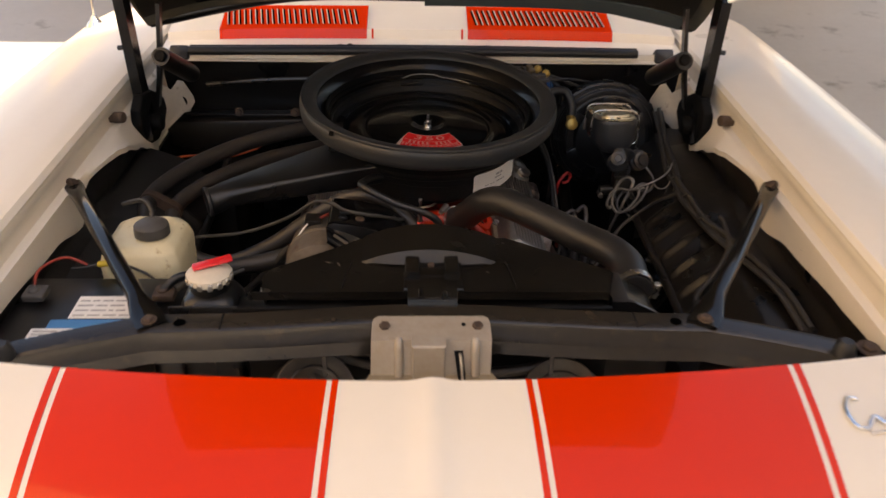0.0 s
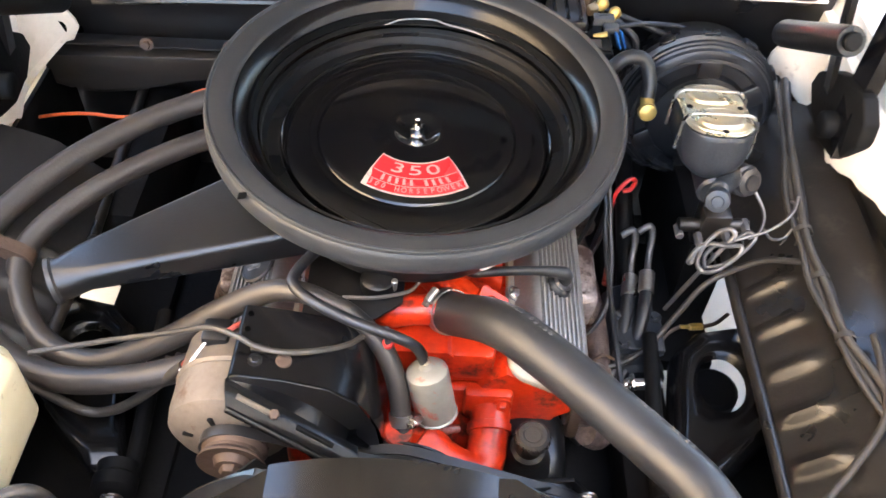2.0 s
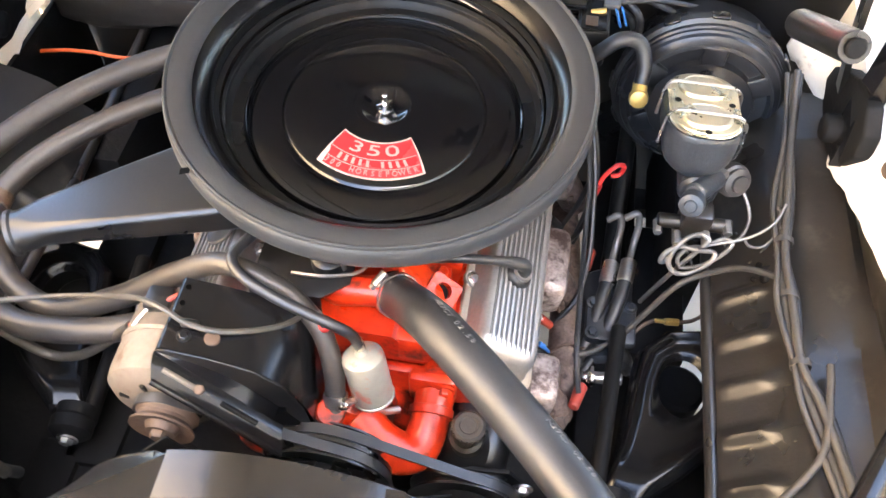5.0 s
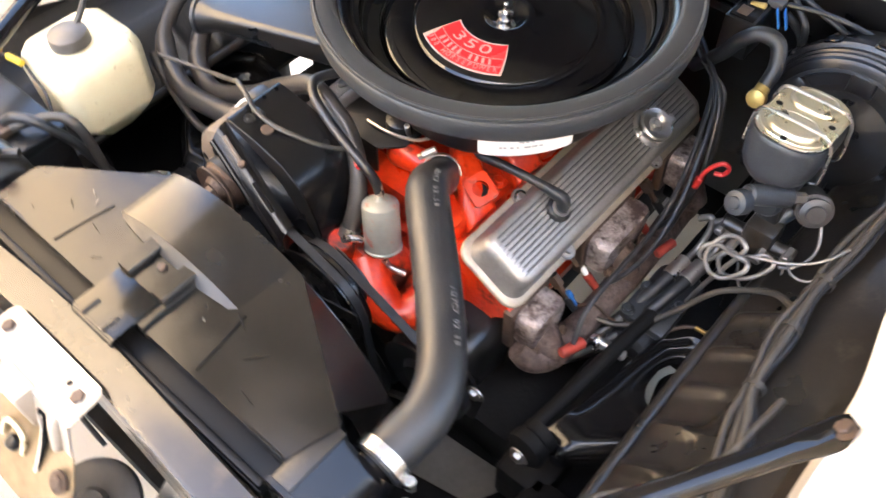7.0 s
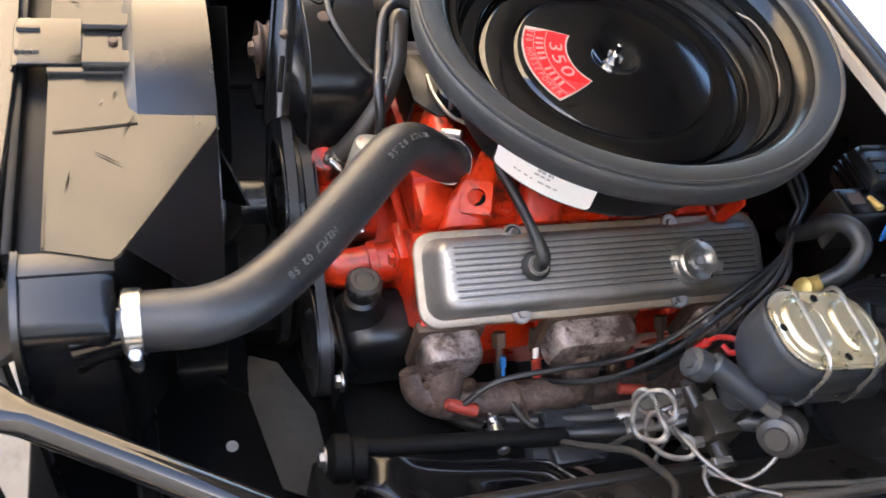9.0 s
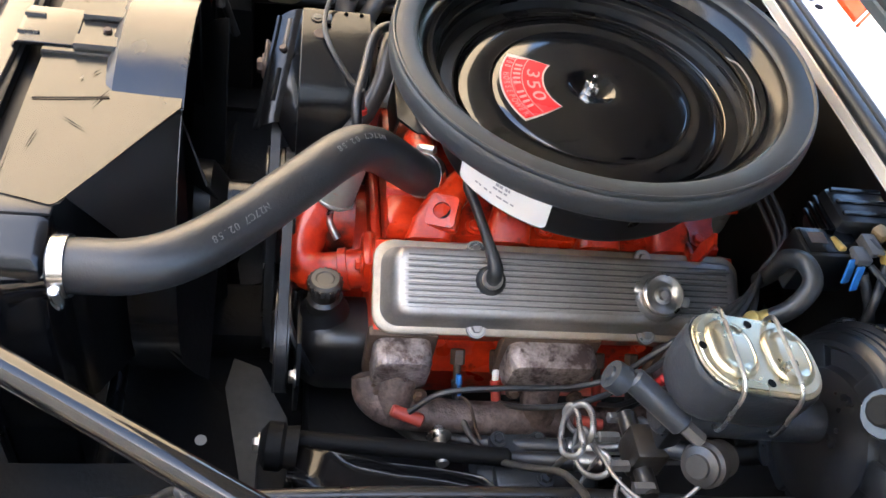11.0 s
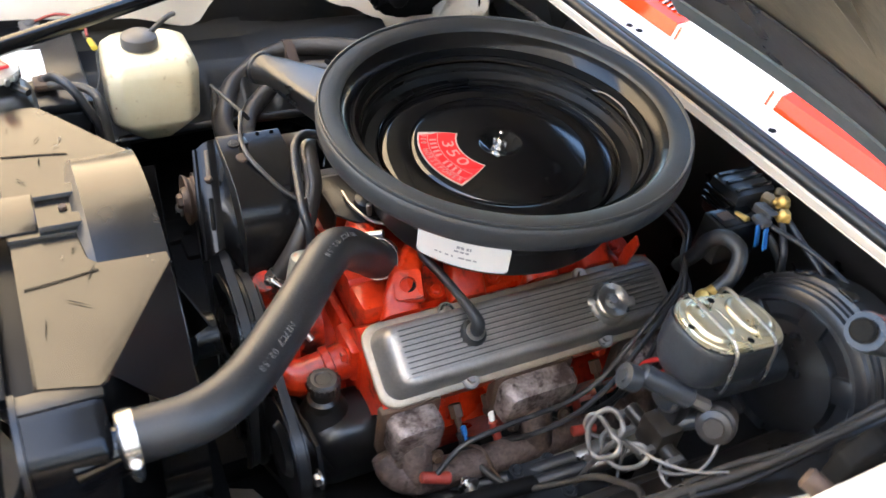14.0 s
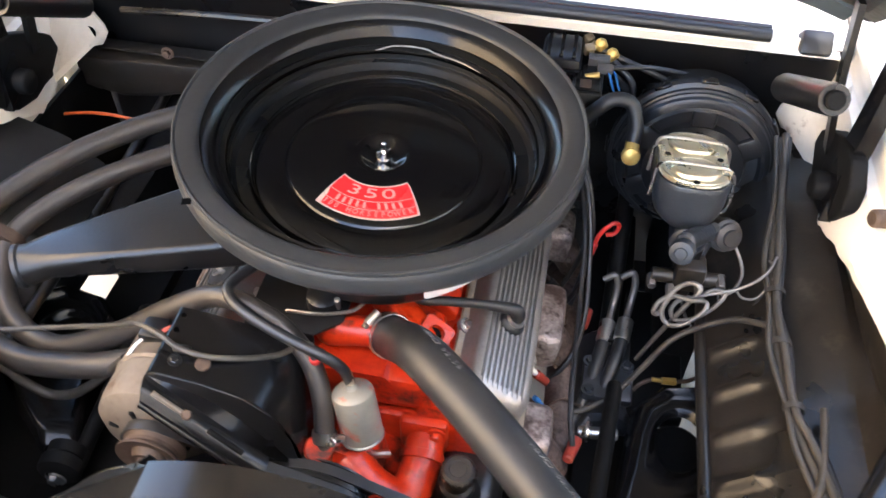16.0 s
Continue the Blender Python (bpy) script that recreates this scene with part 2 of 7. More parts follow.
def part(name, bm, material, parent=None, label="", sharp=38.0):
    """Links a bmesh as one mesh object under a thing or a part."""
    bmesh.ops.recalc_face_normals(bm, faces=bm.faces[:])
    me = bpy.data.meshes.new(name)
    bm.to_mesh(me)
    bm.free()
    me.materials.append(material)
    for p in me.polygons:
        p.use_smooth = True
    me.set_sharp_from_angle(angle=radians(sharp))
    ob = new(name, me)
    if parent is not None:
        ob.parent = parent
        if parent.type == "EMPTY":
            ob.matrix_parent_inverse = Matrix.Translation(-Vector(parent.location))
    if label:
        ob["label"] = label
    return ob


def join(*bms):
    out = bms[0]
    for b in bms[1:]:
        me = bpy.data.meshes.new("tmp")
        b.to_mesh(me)
        out.from_mesh(me)
        b.free()
        bpy.data.meshes.remove(me)
    return out


def from_lists(verts, faces):
    bm = bmesh.new()
    vs = [bm.verts.new(v) for v in verts]
    for f in faces:
        try:
            bm.faces.new([vs[i] for i in f])
        except ValueError:
            pass
    return bm


def box(lo, hi, bev=0.002, m=None, seg=2):
    bm = bmesh.new()
    bmesh.ops.create_cube(bm, size=1.0)
    for v in bm.verts:
        v.co = Vector([(lo[i] + hi[i]) / 2 + v.co[i] * (hi[i] - lo[i]) for i in range(3)])
    if bev:
        bmesh.ops.bevel(bm, geom=bm.edges[:], offset=bev, segments=seg, affect="EDGES", profile=0.5)
    if m is not None:
        bm.transform(m)
    return bm


def axis_frame(d):
    d = Vector(d).normalized()
    a = Vector((0, 0, 1)) if abs(d.z) < 0.9 else Vector((0, 1, 0))
    u = a.cross(d).normalized()
    return u, d.cross(u), d


def lathe(profile, origin, axis=(0, 0, 1), seg=32, closed=False):
    """Turns (radius, height) pairs round an axis."""
    u, w, d = axis_frame(axis)
    o = Vector(origin)
    verts, faces, ring = [], [], []
    for r, h in profile:
        if r < 1e-6:
            ring.append([len(verts)])
            verts.append(o + d * h)
        else:
            ring.append(list(range(len(verts), len(verts) + seg)))
            for k in range(seg):
                a = 2 * math.pi * k / seg
                verts.append(o + d * h + u * (r * math.cos(a)) + w * (r * math.sin(a)))
    pairs = list(zip(ring, ring[1:])) + ([(ring[-1], ring[0])] if closed else [])
    for p, q in pairs:
        for k in range(seg):
            j = (k + 1) % seg
            if len(p) == 1 and len(q) == 1:
                continue
            if len(p) == 1:
                faces.append((p[0], q[k], q[j]))
            elif len(q) == 1:
                faces.append((p[k], q[0], p[j]))
            else:
                faces.append((p[k], q[k], q[j], p[j]))
    return from_lists(verts, faces)


def rod(p, q, r, r2=None, seg=20, bev=0.0):
    """A round bar from p to q with eased ends."""
    p, q = Vector(p), Vector(q)
    h = (q - p).length
    r2 = r if r2 is None else r2
    b = min(bev, h * 0.4, r * 0.6, r2 * 0.6)
    prof = [(0, 0), (r - b, 0), (r, b), (r2, h - b), (r2 - b, h), (0, h)] if b > 0 else [(0, 0), (r, 0), (r2, h), (0, h)]
    return lathe(prof, p, q - p, seg)


def curve_points(pts, n=8):
    """Catmull-Rom points through pts."""
    P = [Vector(p) for p in pts]
    P = [P[0] * 2 - P[1]] + P + [P[-1] * 2 - P[-2]]
    out = []
    for i in range(1, len(P) - 2):
        for k in range(n):
            t = k / n
            a, b, c, d = P[i - 1:i + 3]
            out.append(0.5 * ((2 * b) + (c - a) * t + (2 * a - 5 * b + 4 * c - d) * t * t + (3 * b - a - 3 * c + d) * t ** 3))
    out.append(P[-2].copy())
    return out


def tube(pts, r, seg=12, n=8, ends=True, corrug=0.0, hollow=0.0):
    """A hose or wire through pts; r may be a list, one for each point."""
    C = curve_points(pts, n)
    rs = [r] * len(C) if not isinstance(r, (list, tuple)) else [r[min(len(r) - 1, int(i / n))] * (1 - (i / n) % 1) + r[min(len(r) - 1, int(i / n) + 1)] * ((i / n) % 1) for i in range(len(C))]
    verts, faces = [], []
    u = None
    for i, c in enumerate(C):
        d = (C[min(i + 1, len(C) - 1)] - C[max(i - 1, 0)]).normalized()
        u = axis_frame(d)[0] if u is None else (u - d * u.dot(d)).normalized()
        w = d.cross(u)
        rad = rs[i] * (1 + (corrug if i % 2 else 0))
        for k in range(seg):
            a = 2 * math.pi * k / seg
            verts.append(c + u * (rad * math.cos(a)) + w * (rad * math.sin(a)))
    for i in range(len(C) - 1):
        for k in range(seg):
            j = (k + 1) % seg
            faces.append((i * seg + k, i * seg + j, (i + 1) * seg + j, (i + 1) * seg + k))
    if ends:
        faces.append(tuple(range(seg)))
        faces.append(tuple(range((len(C) - 1) * seg, len(C) * seg)))
    return from_lists(verts, faces)


def loft(rings, caps=True, closed=True):
    n = len(rings[0])
    verts = [v for r in rings for v in r]
    faces = []
    for i in range(len(rings) - 1):
        for k in range(n if closed else n - 1):
            j = (k + 1) % n
            faces.append((i * n + k, i * n + j, (i + 1) * n + j, (i + 1) * n + k))
    if caps:
        faces.append(tuple(range(n)))
        faces.append(tuple(range((len(rings) - 1) * n, len(rings) * n)))
    return from_lists(verts, faces)


def sheet(fn, nu, nv, thick=0.0015):
    """A surface fn(u, v), u and v from 0 to 1, given a thickness along its normals."""
    P = [[Vector(fn(i / nu, j / nv)) for j in range(nv + 1)] for i in range(nu + 1)]
    top, bot = [], []
    for i in range(nu + 1):
        for j in range(nv + 1):
            du = P[min(i + 1, nu)][j] - P[max(i - 1, 0)][j]
            dv = P[i][min(j + 1, nv)] - P[i][max(j - 1, 0)]
            n = du.cross(dv)
            n = n.normalized() if n.length > 1e-12 else Vector((0, 0, 1))
            if n.z < 0:
                n = -n
            top.append(P[i][j])
            bot.append(P[i][j] - n * thick)
    k, m = nv + 1, len(top)
    faces = []
    for i in range(nu):
        for j in range(nv):
            a, b, c, d = i * k + j, i * k + j + 1, (i + 1) * k + j + 1, (i + 1) * k + j
            faces += [(a, b, c, d), (m + a, m + d, m + c, m + b)]
    for i in range(nu):
        for j in (0, nv):
            a, d = i * k + j, (i + 1) * k + j
            faces.append((a, d, m + d, m + a))
    for j in range(nv):
        for i in (0, nu):
            a, b = i * k + j, i * k + j + 1
            faces.append((a, b, m + b, m + a))
    return from_lists(top + bot, faces)


def plate(poly, offset, bev=0.0):
    """A flat polygon given a depth by the vector offset."""
    o = Vector(offset)
    a = [Vector(p) for p in poly]
    bm = loft([a, [p + o for p in a]])
    if bev:
        bmesh.ops.bevel(bm, geom=bm.edges[:], offset=bev, segments=2, affect="EDGES", profile=0.5)
    return bm


def rounded(w, h, r, n=4):
    """A rounded rectangle about 0, as (x, y) pairs."""
    out = []
    for cx, cy, a0 in ((w / 2 - r, h / 2 - r, 0), (-w / 2 + r, h / 2 - r, 90), (-w / 2 + r, -h / 2 + r, 180), (w / 2 - r, -h / 2 + r, 270)):
        for k in range(n + 1):
            a = radians(a0 + 90 * k / n)
            out.append((cx + r * math.cos(a), cy + r * math.sin(a)))
    return out


def bolt(at, axis, r=0.007, h=0.006, washer=True):
    b = lathe([(0, h), (r * 0.8, h), (r, h * 0.75), (r, 0), (0, 0)], at, axis, 6)
    return join(b, lathe([(0, 0.0016), (r * 1.5, 0.0016), (r * 1.5, -0.001), (0, -0.001)], at, axis, 16)) if washer else b


def clamp(at, axis, r, w=0.011, screw=(1, 0, 0.3)):
    """A worm-drive hose clamp: band and screw housing."""
    u, v, d = axis_frame(axis)
    s = Vector(screw)
    s = (s - d * s.dot(d)).normalized()
    t = d.cross(s)
    at = Vector(at)
    band = lathe([(r, -w / 2), (r + 0.0016, -w / 2), (r + 0.0016, w / 2), (r, w / 2)], at, d, 28, True)
    p = at + s * (r + 0.006)
    return join(band, rod(p - t * 0.010, p + t * 0.010, 0.0055, seg=12, bev=0.001), rod(p + t * 0.010, p + t * 0.016, 0.0045, seg=6, bev=0.001))


def text_part(body, size, m, material, parent, name="lettering", depth=0.0004, label=""):
    cu = bpy.data.curves.new(name, "FONT")
    cu.body, cu.size, cu.align_x, cu.align_y, cu.extrude = body, size, "CENTER", "CENTER", depth
    tmp = bpy.data.objects.new(name, cu)
    me = bpy.data.meshes.new_from_object(tmp)
    bpy.data.objects.remove(tmp)
    me.transform(m)
    me.materials.clear()
    me.materials.append(material)
    ob = new(name, me)
    ob.parent = parent
    if parent.type == "EMPTY":
        ob.matrix_parent_inverse = Matrix.Translation(-Vector(parent.location))
    if label:
        ob["label"] = label
    return ob


def basis(origin, x, z):
    """A frame with its x along x and its z near z."""
    x = Vector(x).normalized()
    y = Vector(z).cross(x).normalized()
    z = x.cross(y)
    m = Matrix((x, y, z)).transposed().to_4x4()
    m.translation = origin
    return m


# ---- ground and the place around ----
ground = part("ground", sheet(lambda u, v: (-250 + 500 * u, -250 + 500 * v, -0.012), 2, 2, 0.05), CONCRETE)
tagged(ground, "pale sunlit concrete ground reaching to the horizon", "ground", kind="structure")

wall_w = part("wall_west", box((-5.0, -0.15, -0.02), (5.0, 0.15, 8.5), 0.01, Matrix.Translation((-4.9, -3.6, 0)) @ Matrix.Rotation(radians(75), 4, "Z")), STUCCO)
tagged(wall_w, "plain sunlit beige stucco house wall", "wall", kind="structure")
# the house on the other side, whose shadow lies over the nose of the car
wall_e = part("wall_east", box((-3.4, -4.0, -0.02), (9.0, 0.0, 6.0), 0.01, Matrix.Translation((3.00, -1.28, 0)) @ Matrix.Rotation(radians(43.5), 4, "Z")), STUCCO_GREY)
tagged(wall_e, "plain pale grey stucco house casting its shade on the car", "house", kind="structure")

# unseen ceiling and walls, added behind the car to keep reflected sky dark
for nm, lo, hi, m_ in (("wall_unseen_west", (-3.2, 5.4, -0.02), (-3.05, 8.4, 2.45), STUCCO), ("wall_unseen_east", (3.05, 5.4, -0.02), (3.2, 8.4, 2.45), STUCCO), ("wall_unseen_rear", (-3.2, 8.4, -0.02), (3.2, 8.55, 2.45), STUCCO), ("ceiling", (-1.5, 2.3, 2.45), (3.2, 8.55, 2.60), DASH)):
    tagged(part(nm, box(lo, hi, 0.01), m_), "unseen dark ceiling added to block the sky behind the car" if nm == "ceiling" else "plain beige wall, unseen, added below the dark ceiling", "ceiling" if nm == "ceiling" else "wall", kind="structure")

# ---- the car's body ----
car = thing("car", (0, 0.5, 0), "white two-door car with red stripes and its hood open", "car")


def header_y(x):
    return -0.139 + 0.205 * x * x


def header_at(x, v, lift=0.0):
    """The nose panel ahead of the hood: v from 0 at its rear edge to 1 at its lip."""
    crease = 0.006 * math.exp(-(x / 0.018) ** 2) * (1 - 0.3 * v)
    return (x, header_y(x) - 0.40 * v, 0.826 - 0.028 * v - 0.10 * v * v - 0.05 * x * x + crease + lift)


header = part("header_panel", sheet(lambda u, v: header_at(-0.60 + 1.2 * u, v), 120, 16, 0.002), WHITE, car)
part("header_lip", sheet(lambda u, v: (-0.60 + 1.2 * u, header_y(-0.60 + 1.2 * u) + 0.001 + 0.004 * v, header_at(-0.60 + 1.2 * u, 0)[2] - 0.001 - 0.016 * v), 80, 2), WHITE, header)


def stripe(x0, x1, x2, x3):
    """A painted band from x0..x1 at the rear edge to x2..x3 at the lip."""
    return sheet(lambda u, v: header_at((x0 + (x1 - x0) * u) * (1 - v) + (x2 + (x3 - x2) * u) * v, v, 0.0007), 24, 16, 0.0005)


for s in (-1, 1):
    part("broad_stripe", stripe(s * 0.1185, s * 0.4210, s * 0.128, s * 0.393), RED, header, "broad red painted stripe")
    part("pin_stripe", stripe(s * 0.1055, s * 0.1125, s * 0.114, s * 0.1215), RED, header, "thin red pinstripe")
    part("pin_stripe", stripe(s * 0.4280, s * 0.4370, s * 0.400, s * 0.408), RED, header, "thin red pinstripe")
# the chrome script badge, as a plain flowing shape
bp = [header_at(0.462 + dx * 0.9, 0.215 + dv, 0.003) for dx, dv in ((0.022, -0.055), (0.010, -0.060), (0.0, -0.02), (0.004, 0.03), (0.018, 0.045), (0.034, 0.01), (0.046, 0.035), (0.058, 0.01), (0.070, 0.035), (0.082, 0.012), (0.094, 0.035))]
part("emblem", join(tube(bp, 0.0028, 8, 6), tube([header_at(0.480 + d, 0.275, 0.002) for d in (0, 0.03, 0.06, 0.09)], 0.0018, 8, 3)), CHROME, header, "small chrome script badge")


def flange_low(y):
    """Lower edge of the fender's inner flange, with its scallop over the wheel house."""
    K = [(-0.12, 0.765), (0.03, 0.757), (0.115, 0.752), (0.296, 0.739), (0.405, 0.716), (0.428, 0.725), (0.448, 0.766), (0.475, 0.774), (0.53, 0.774), (0.58, 0.771), (0.62, 0.761), (0.69, 0.737), (0.75, 0.711), (0.80, 0.682), (0.832, 0.662), (0.86, 0.667), (1.02, 0.668)]
    for (a, p), (b, q) in zip(K, K[1:]):
        if y <= b:
            t = max(0.0, (y - a) / (b - a))
            t = t * t * (3 - 2 * t)
            return p + (q - p) * t
    return K[-1][1]


def flange_x(y):
    """How far the lower edge of the flange stands from the middle of the car; it leans in beside the hinge."""
    a = max(0.0, min(1.0, (y - 0.45) / 0.17))
    b = max(0.0, min(1.0, (y - 0.78) / 0.10))
    return 0.595 - 0.021 * a * a * (3 - 2 * a) + 0.022 * b


def fender_section(y, u):
    rise = 0.012 * (y - 0.1)
    out = 0.03 * math.sin(max(0.0, min(1.0, (y + 0.3) / 1.7)) * math.pi)
    low = flange_low(y)
    fx = flange_x(y)
    K = [(fx, low), (fx + 0.0005, min(low + 0.010, 0.777 + rise)), (max(fx + 0.004, 0.598), 0.784 + rise), (0.612, 0.788 + rise), (0.615, 0.806 + rise), (0.613, 0.830 + rise), (0.620, 0.838 + rise), (0.65, 0.843 + rise), (0.72, 0.846 + rise), (0.78 + out * 0.5, 0.838 + rise), (0.83 + out, 0.815 + rise), (0.862 + out, 0.775 + rise), (0.880 + out, 0.70), (0.890 + out, 0.56), (0.885 + out, 0.42), (0.87 + out, 0.27)]
    i = min(len(K) - 2, int(u * (len(K) - 1)))
    t = u * (len(K) - 1) - i
    return K[i][0] + (K[i + 1][0] - K[i][0]) * t, K[i][1] + (K[i + 1][1] - K[i][1]) * t


def fender(s):
    f = part("fender", sheet(lambda u, v: (s * fender_section(-0.50 + 1.78 * v, u)[0], -0.50 + 1.78 * v, fender_section(-0.50 + 1.78 * v, u)[1] - 0.16 * max(0, -(-0.50 + 1.78 * v) - 0.12)), 45, 110, 0.0015), WHITE, car, "white painted front fender")
    # the lug that carries the hood hinge, with its round hole
    lug = [(s * 0.607, 0.945, 0.805), (s * 0.590, 0.952, 0.772), (s * 0.576, 0.958, 0.758), (s * 0.560, 0.965, 0.780), (s * 0.548, 0.968, 0.776), (s * 0.531, 0.972, 0.740), (s * 0.529, 0.972, 0.726), (s * 0.542, 0.970, 0.705), (s * 0.561, 0.965, 0.703), (s * 0.585, 0.935, 0.682), (s * 0.607, 0.880, 0.664)]
    part("hinge_lug", plate(lug, (0, 0.004, 0.001), 0.0008), WHITE_DULL, f, "pale bracket with a round hole")
    part("lug_hole", lathe([(0, 0.003), (0.0150, 0.003), (0.0150, -0.010), (0, -0.010)], (s * 0.5585, 0.9610, 0.731), (-0.20 * s, -1, 0.05), 24), PIT, f, "dark round hole")
    # rubber hood bumper and flange bolts
    part("hood_bumper", join(rod((s * 0.585, 0.668, 0.812), (s * 0.608, 0.676, 0.808), 0.011, seg=14, bev=0.003), box((-0.012, -0.010, -0.005), (0.012, 0.010, 0.006), 0.003, Matrix.Translation((s * 0.604, 0.674, 0.806)))), RUST, f, "rusty brown rubber hood bumper")
    for y, z in ((-0.03, 0.795), (0.255, 0.763)):
        part("fender_bolt", bolt((s * 0.603, y, z), (-s, 0, 0.15), 0.008, 0.006), BLACK if y > 0 else RUST, f)
    return f


for s in (-1, 1):
    fender(s)


# black inner fenders: a shelf under the flange and a steep ribbed panel down to the frame
def inner_pt(y, u):
    dome = max(0.0, 1 - ((y - 0.66) / 0.17) ** 2)
    K = [(flange_x(y) + 0.004, flange_low(y) + 0.005), (0.600, 0.715 - 0.01 * dome), (0.585, 0.692 + 0.020 * dome), (0.550, 0.686 + 0.012 * dome), (0.522, 0.682), (0.506, 0.674), (0.486, 0.655), (0.466, 0.635), (0.446, 0.615), (0.440, 0.604)]
    i = min(len(K) - 2, int(u * (len(K) - 1)))
    t = u * (len(K) - 1) - i
    slope = max(0.0, min(1.0, (u - 0.56) / 0.10)) * max(0.0, min(1.0, (0.93 - u) / 0.10))
    rib = 0.0075 * slope * max(0.0, math.cos(2 * math.pi * (y - 0.402) / 0.0625)) ** 2 if 0.24 < y < 0.62 else 0.0
    return K[i][0] + (K[i + 1][0] - K[i][0]) * t - 0.7 * rib, K[i][1] + (K[i + 1][1] - K[i][1]) * t + 0.7 * rib


for s in (-1, 1):
    y0, y1 = (0.02, 1.0 if s > 0 else 0.768)
    inner = part("inner_fender", sheet(lambda u, v: (s * inner_pt(y0 + (y1 - y0) * v, u)[0], y0 + (y1 - y0) * v, inner_pt(y0 + (y1 - y0) * v, u)[1]), 36, 190, 0.0015), BLACK_DUSTY if s > 0 else BLACK_FENDER, car, "dusty black ribbed inner fender panel")
    part("edge_bead", tube([(s * 0.444, 0.10, 0.590), (s * 0.440, 0.25, 0.600), (s * 0.438, 0.40, 0.608), (s * 0.438, 0.55, 0.608), (s * 0.440, 0.66, 0.606), (s * 0.45, 0.80, 0.606), (s * 0.46, 1.0, 0.61)], 0.008, 10, 8), BLACK_DUSTY, inner)
    for ya, yb in ((0.02, 0.26), (0.70, 1.0)):
        part("splash_shield", box((min(s * 0.40, s * 0.46), ya, 0.400), (max(s * 0.40, s * 0.46), yb, 0.600), 0.003), BLACK_DEEP, inner)
    part("front_splash", sheet(lambda u, v: (s * (0.37 + 0.23 * u), 0.024 + 0.012 * math.sin(u * 6), 0.74 - 0.34 * v), 12, 6, 0.002), BLACK_DEEP, inner)
    part("wheel_house", sheet(lambda u, v: (s * 0.600, 0.10 + 0.50 * u, 0.66 - 0.30 * v), 6, 4, 0.003), BLACK_DEEP, inner)
    part("frame_rail", join(box((min(s * 0.30, s * 0.375), 0.31, 0.36), (max(s * 0.30, s * 0.375), 1.15, 0.445), 0.008), box((min(s * 0.348, s * 0.41), -0.30, 0.36), (max(s * 0.348, s * 0.41), 0.34, 0.445), 0.008)), BLACK_DEEP, car, "black frame rail")

    # upper control arm: a pressed wishbone with rolled edges, an oval opening and a pivot shaft
    def arm_pt(u, v):
        c = Vector((0.428, 0.512))
        a = 2 * math.pi * u
        hole = c + Vector((0.030 * math.cos(a), 0.042 * math.sin(a)))
        K = [(0.520, 0.50), (0.505, 0.565), (0.462, 0.598), (0.405, 0.592), (0.372, 0.560), (0.362, 0.505), (0.352, 0.430), (0.330, 0.352), (0.372, 0.345), (0.425, 0.388), (0.470, 0.432), (0.510, 0.462)]
        f = (u * 12) % 12
        i = int(f) % 12
        rim = Vector(K[i]).lerp(Vector(K[(i + 1) % 12]), f - int(f))
        q = hole.lerp(rim, min(1.0, v / 0.8))
        lift = 0.012 * math.exp(-((v - 0.62) / 0.13) ** 2) - 0.010 * math.exp(-(v / 0.10) ** 2) - (0.030 * max(0.0, v - 0.8) / 0.2)
        return (s * q.x, q.y, 0.532 + lift + 0.18 * (q.x - 0.43))

    arm = part("control_arm", sheet(arm_pt, 72, 16, 0.003), BRACKET, car, "black pressed-steel upper control arm with an oval opening", 60)
    part("pivot_shaft", rod((s * 0.322, 0.335, 0.512), (s * 0.345, 0.60, 0.512), 0.011, seg=16, bev=0.004), BLACK_DEEP, arm)
    part("bushing", lathe([(0, -0.012), (0.016, -0.012), (0.027, -0.004), (0.027, 0.012), (0.023, 0.016), (0.025, 0.030), (0, 0.030)], (s * 0.336, 0.326, 0.520), (0.1 * s, 1, 0), 24), BLACK_DEEP, arm)
    part("pivot_bolt", bolt((s * 0.335, 0.314, 0.520), (0, -1, 0), 0.009, 0.008), STEEL, arm)
    part("shock_absorber", rod((s * 0.436, 0.540, 0.30), (s * 0.436, 0.540, 0.474), 0.036, seg=20, bev=0.006), BLACK_DEEP, arm)
    part("spring_seat", box((min(s * 0.36, s * 0.446), 0.585, 0.44), (max(s * 0.36, s * 0.446), 0.82, 0.468), 0.006), BLACK_DEEP, car)
    # black sheets added low in the bay, so the ground below reads as shaded
    part("wheel_shade_sheet", box((min(s * 0.36, s * 0.62), 0.02, 0.400), (max(s * 0.36, s * 0.62), 0.49, 0.408), 0.002), BLACK_DEEP, inner)
    if s < 0:
        part("lower_shade_sheet", join(box((-0.62, 0.02, 0.425), (-0.115, 0.650, 0.435), 0.003), box((-0.62, 0.735, 0.425), (-0.115, 1.0, 0.435), 0.003), box((-0.435, 0.645, 0.425), (-0.115, 0.74, 0.435), 0.003), box((-0.62, 0.645, 0.425), (-0.520, 0.74, 0.435), 0.003)), BLACK_DEEP, inner)
    part("shaft_stud", join(rod((s * 0.300, 0.520, 0.500), (s * 0.352, 0.520, 0.508), 0.008, seg=12, bev=0.002), bolt((s * 0.312, 0.520, 0.502), (-s, 0, 0), 0.010, 0.008)), STEEL, arm)
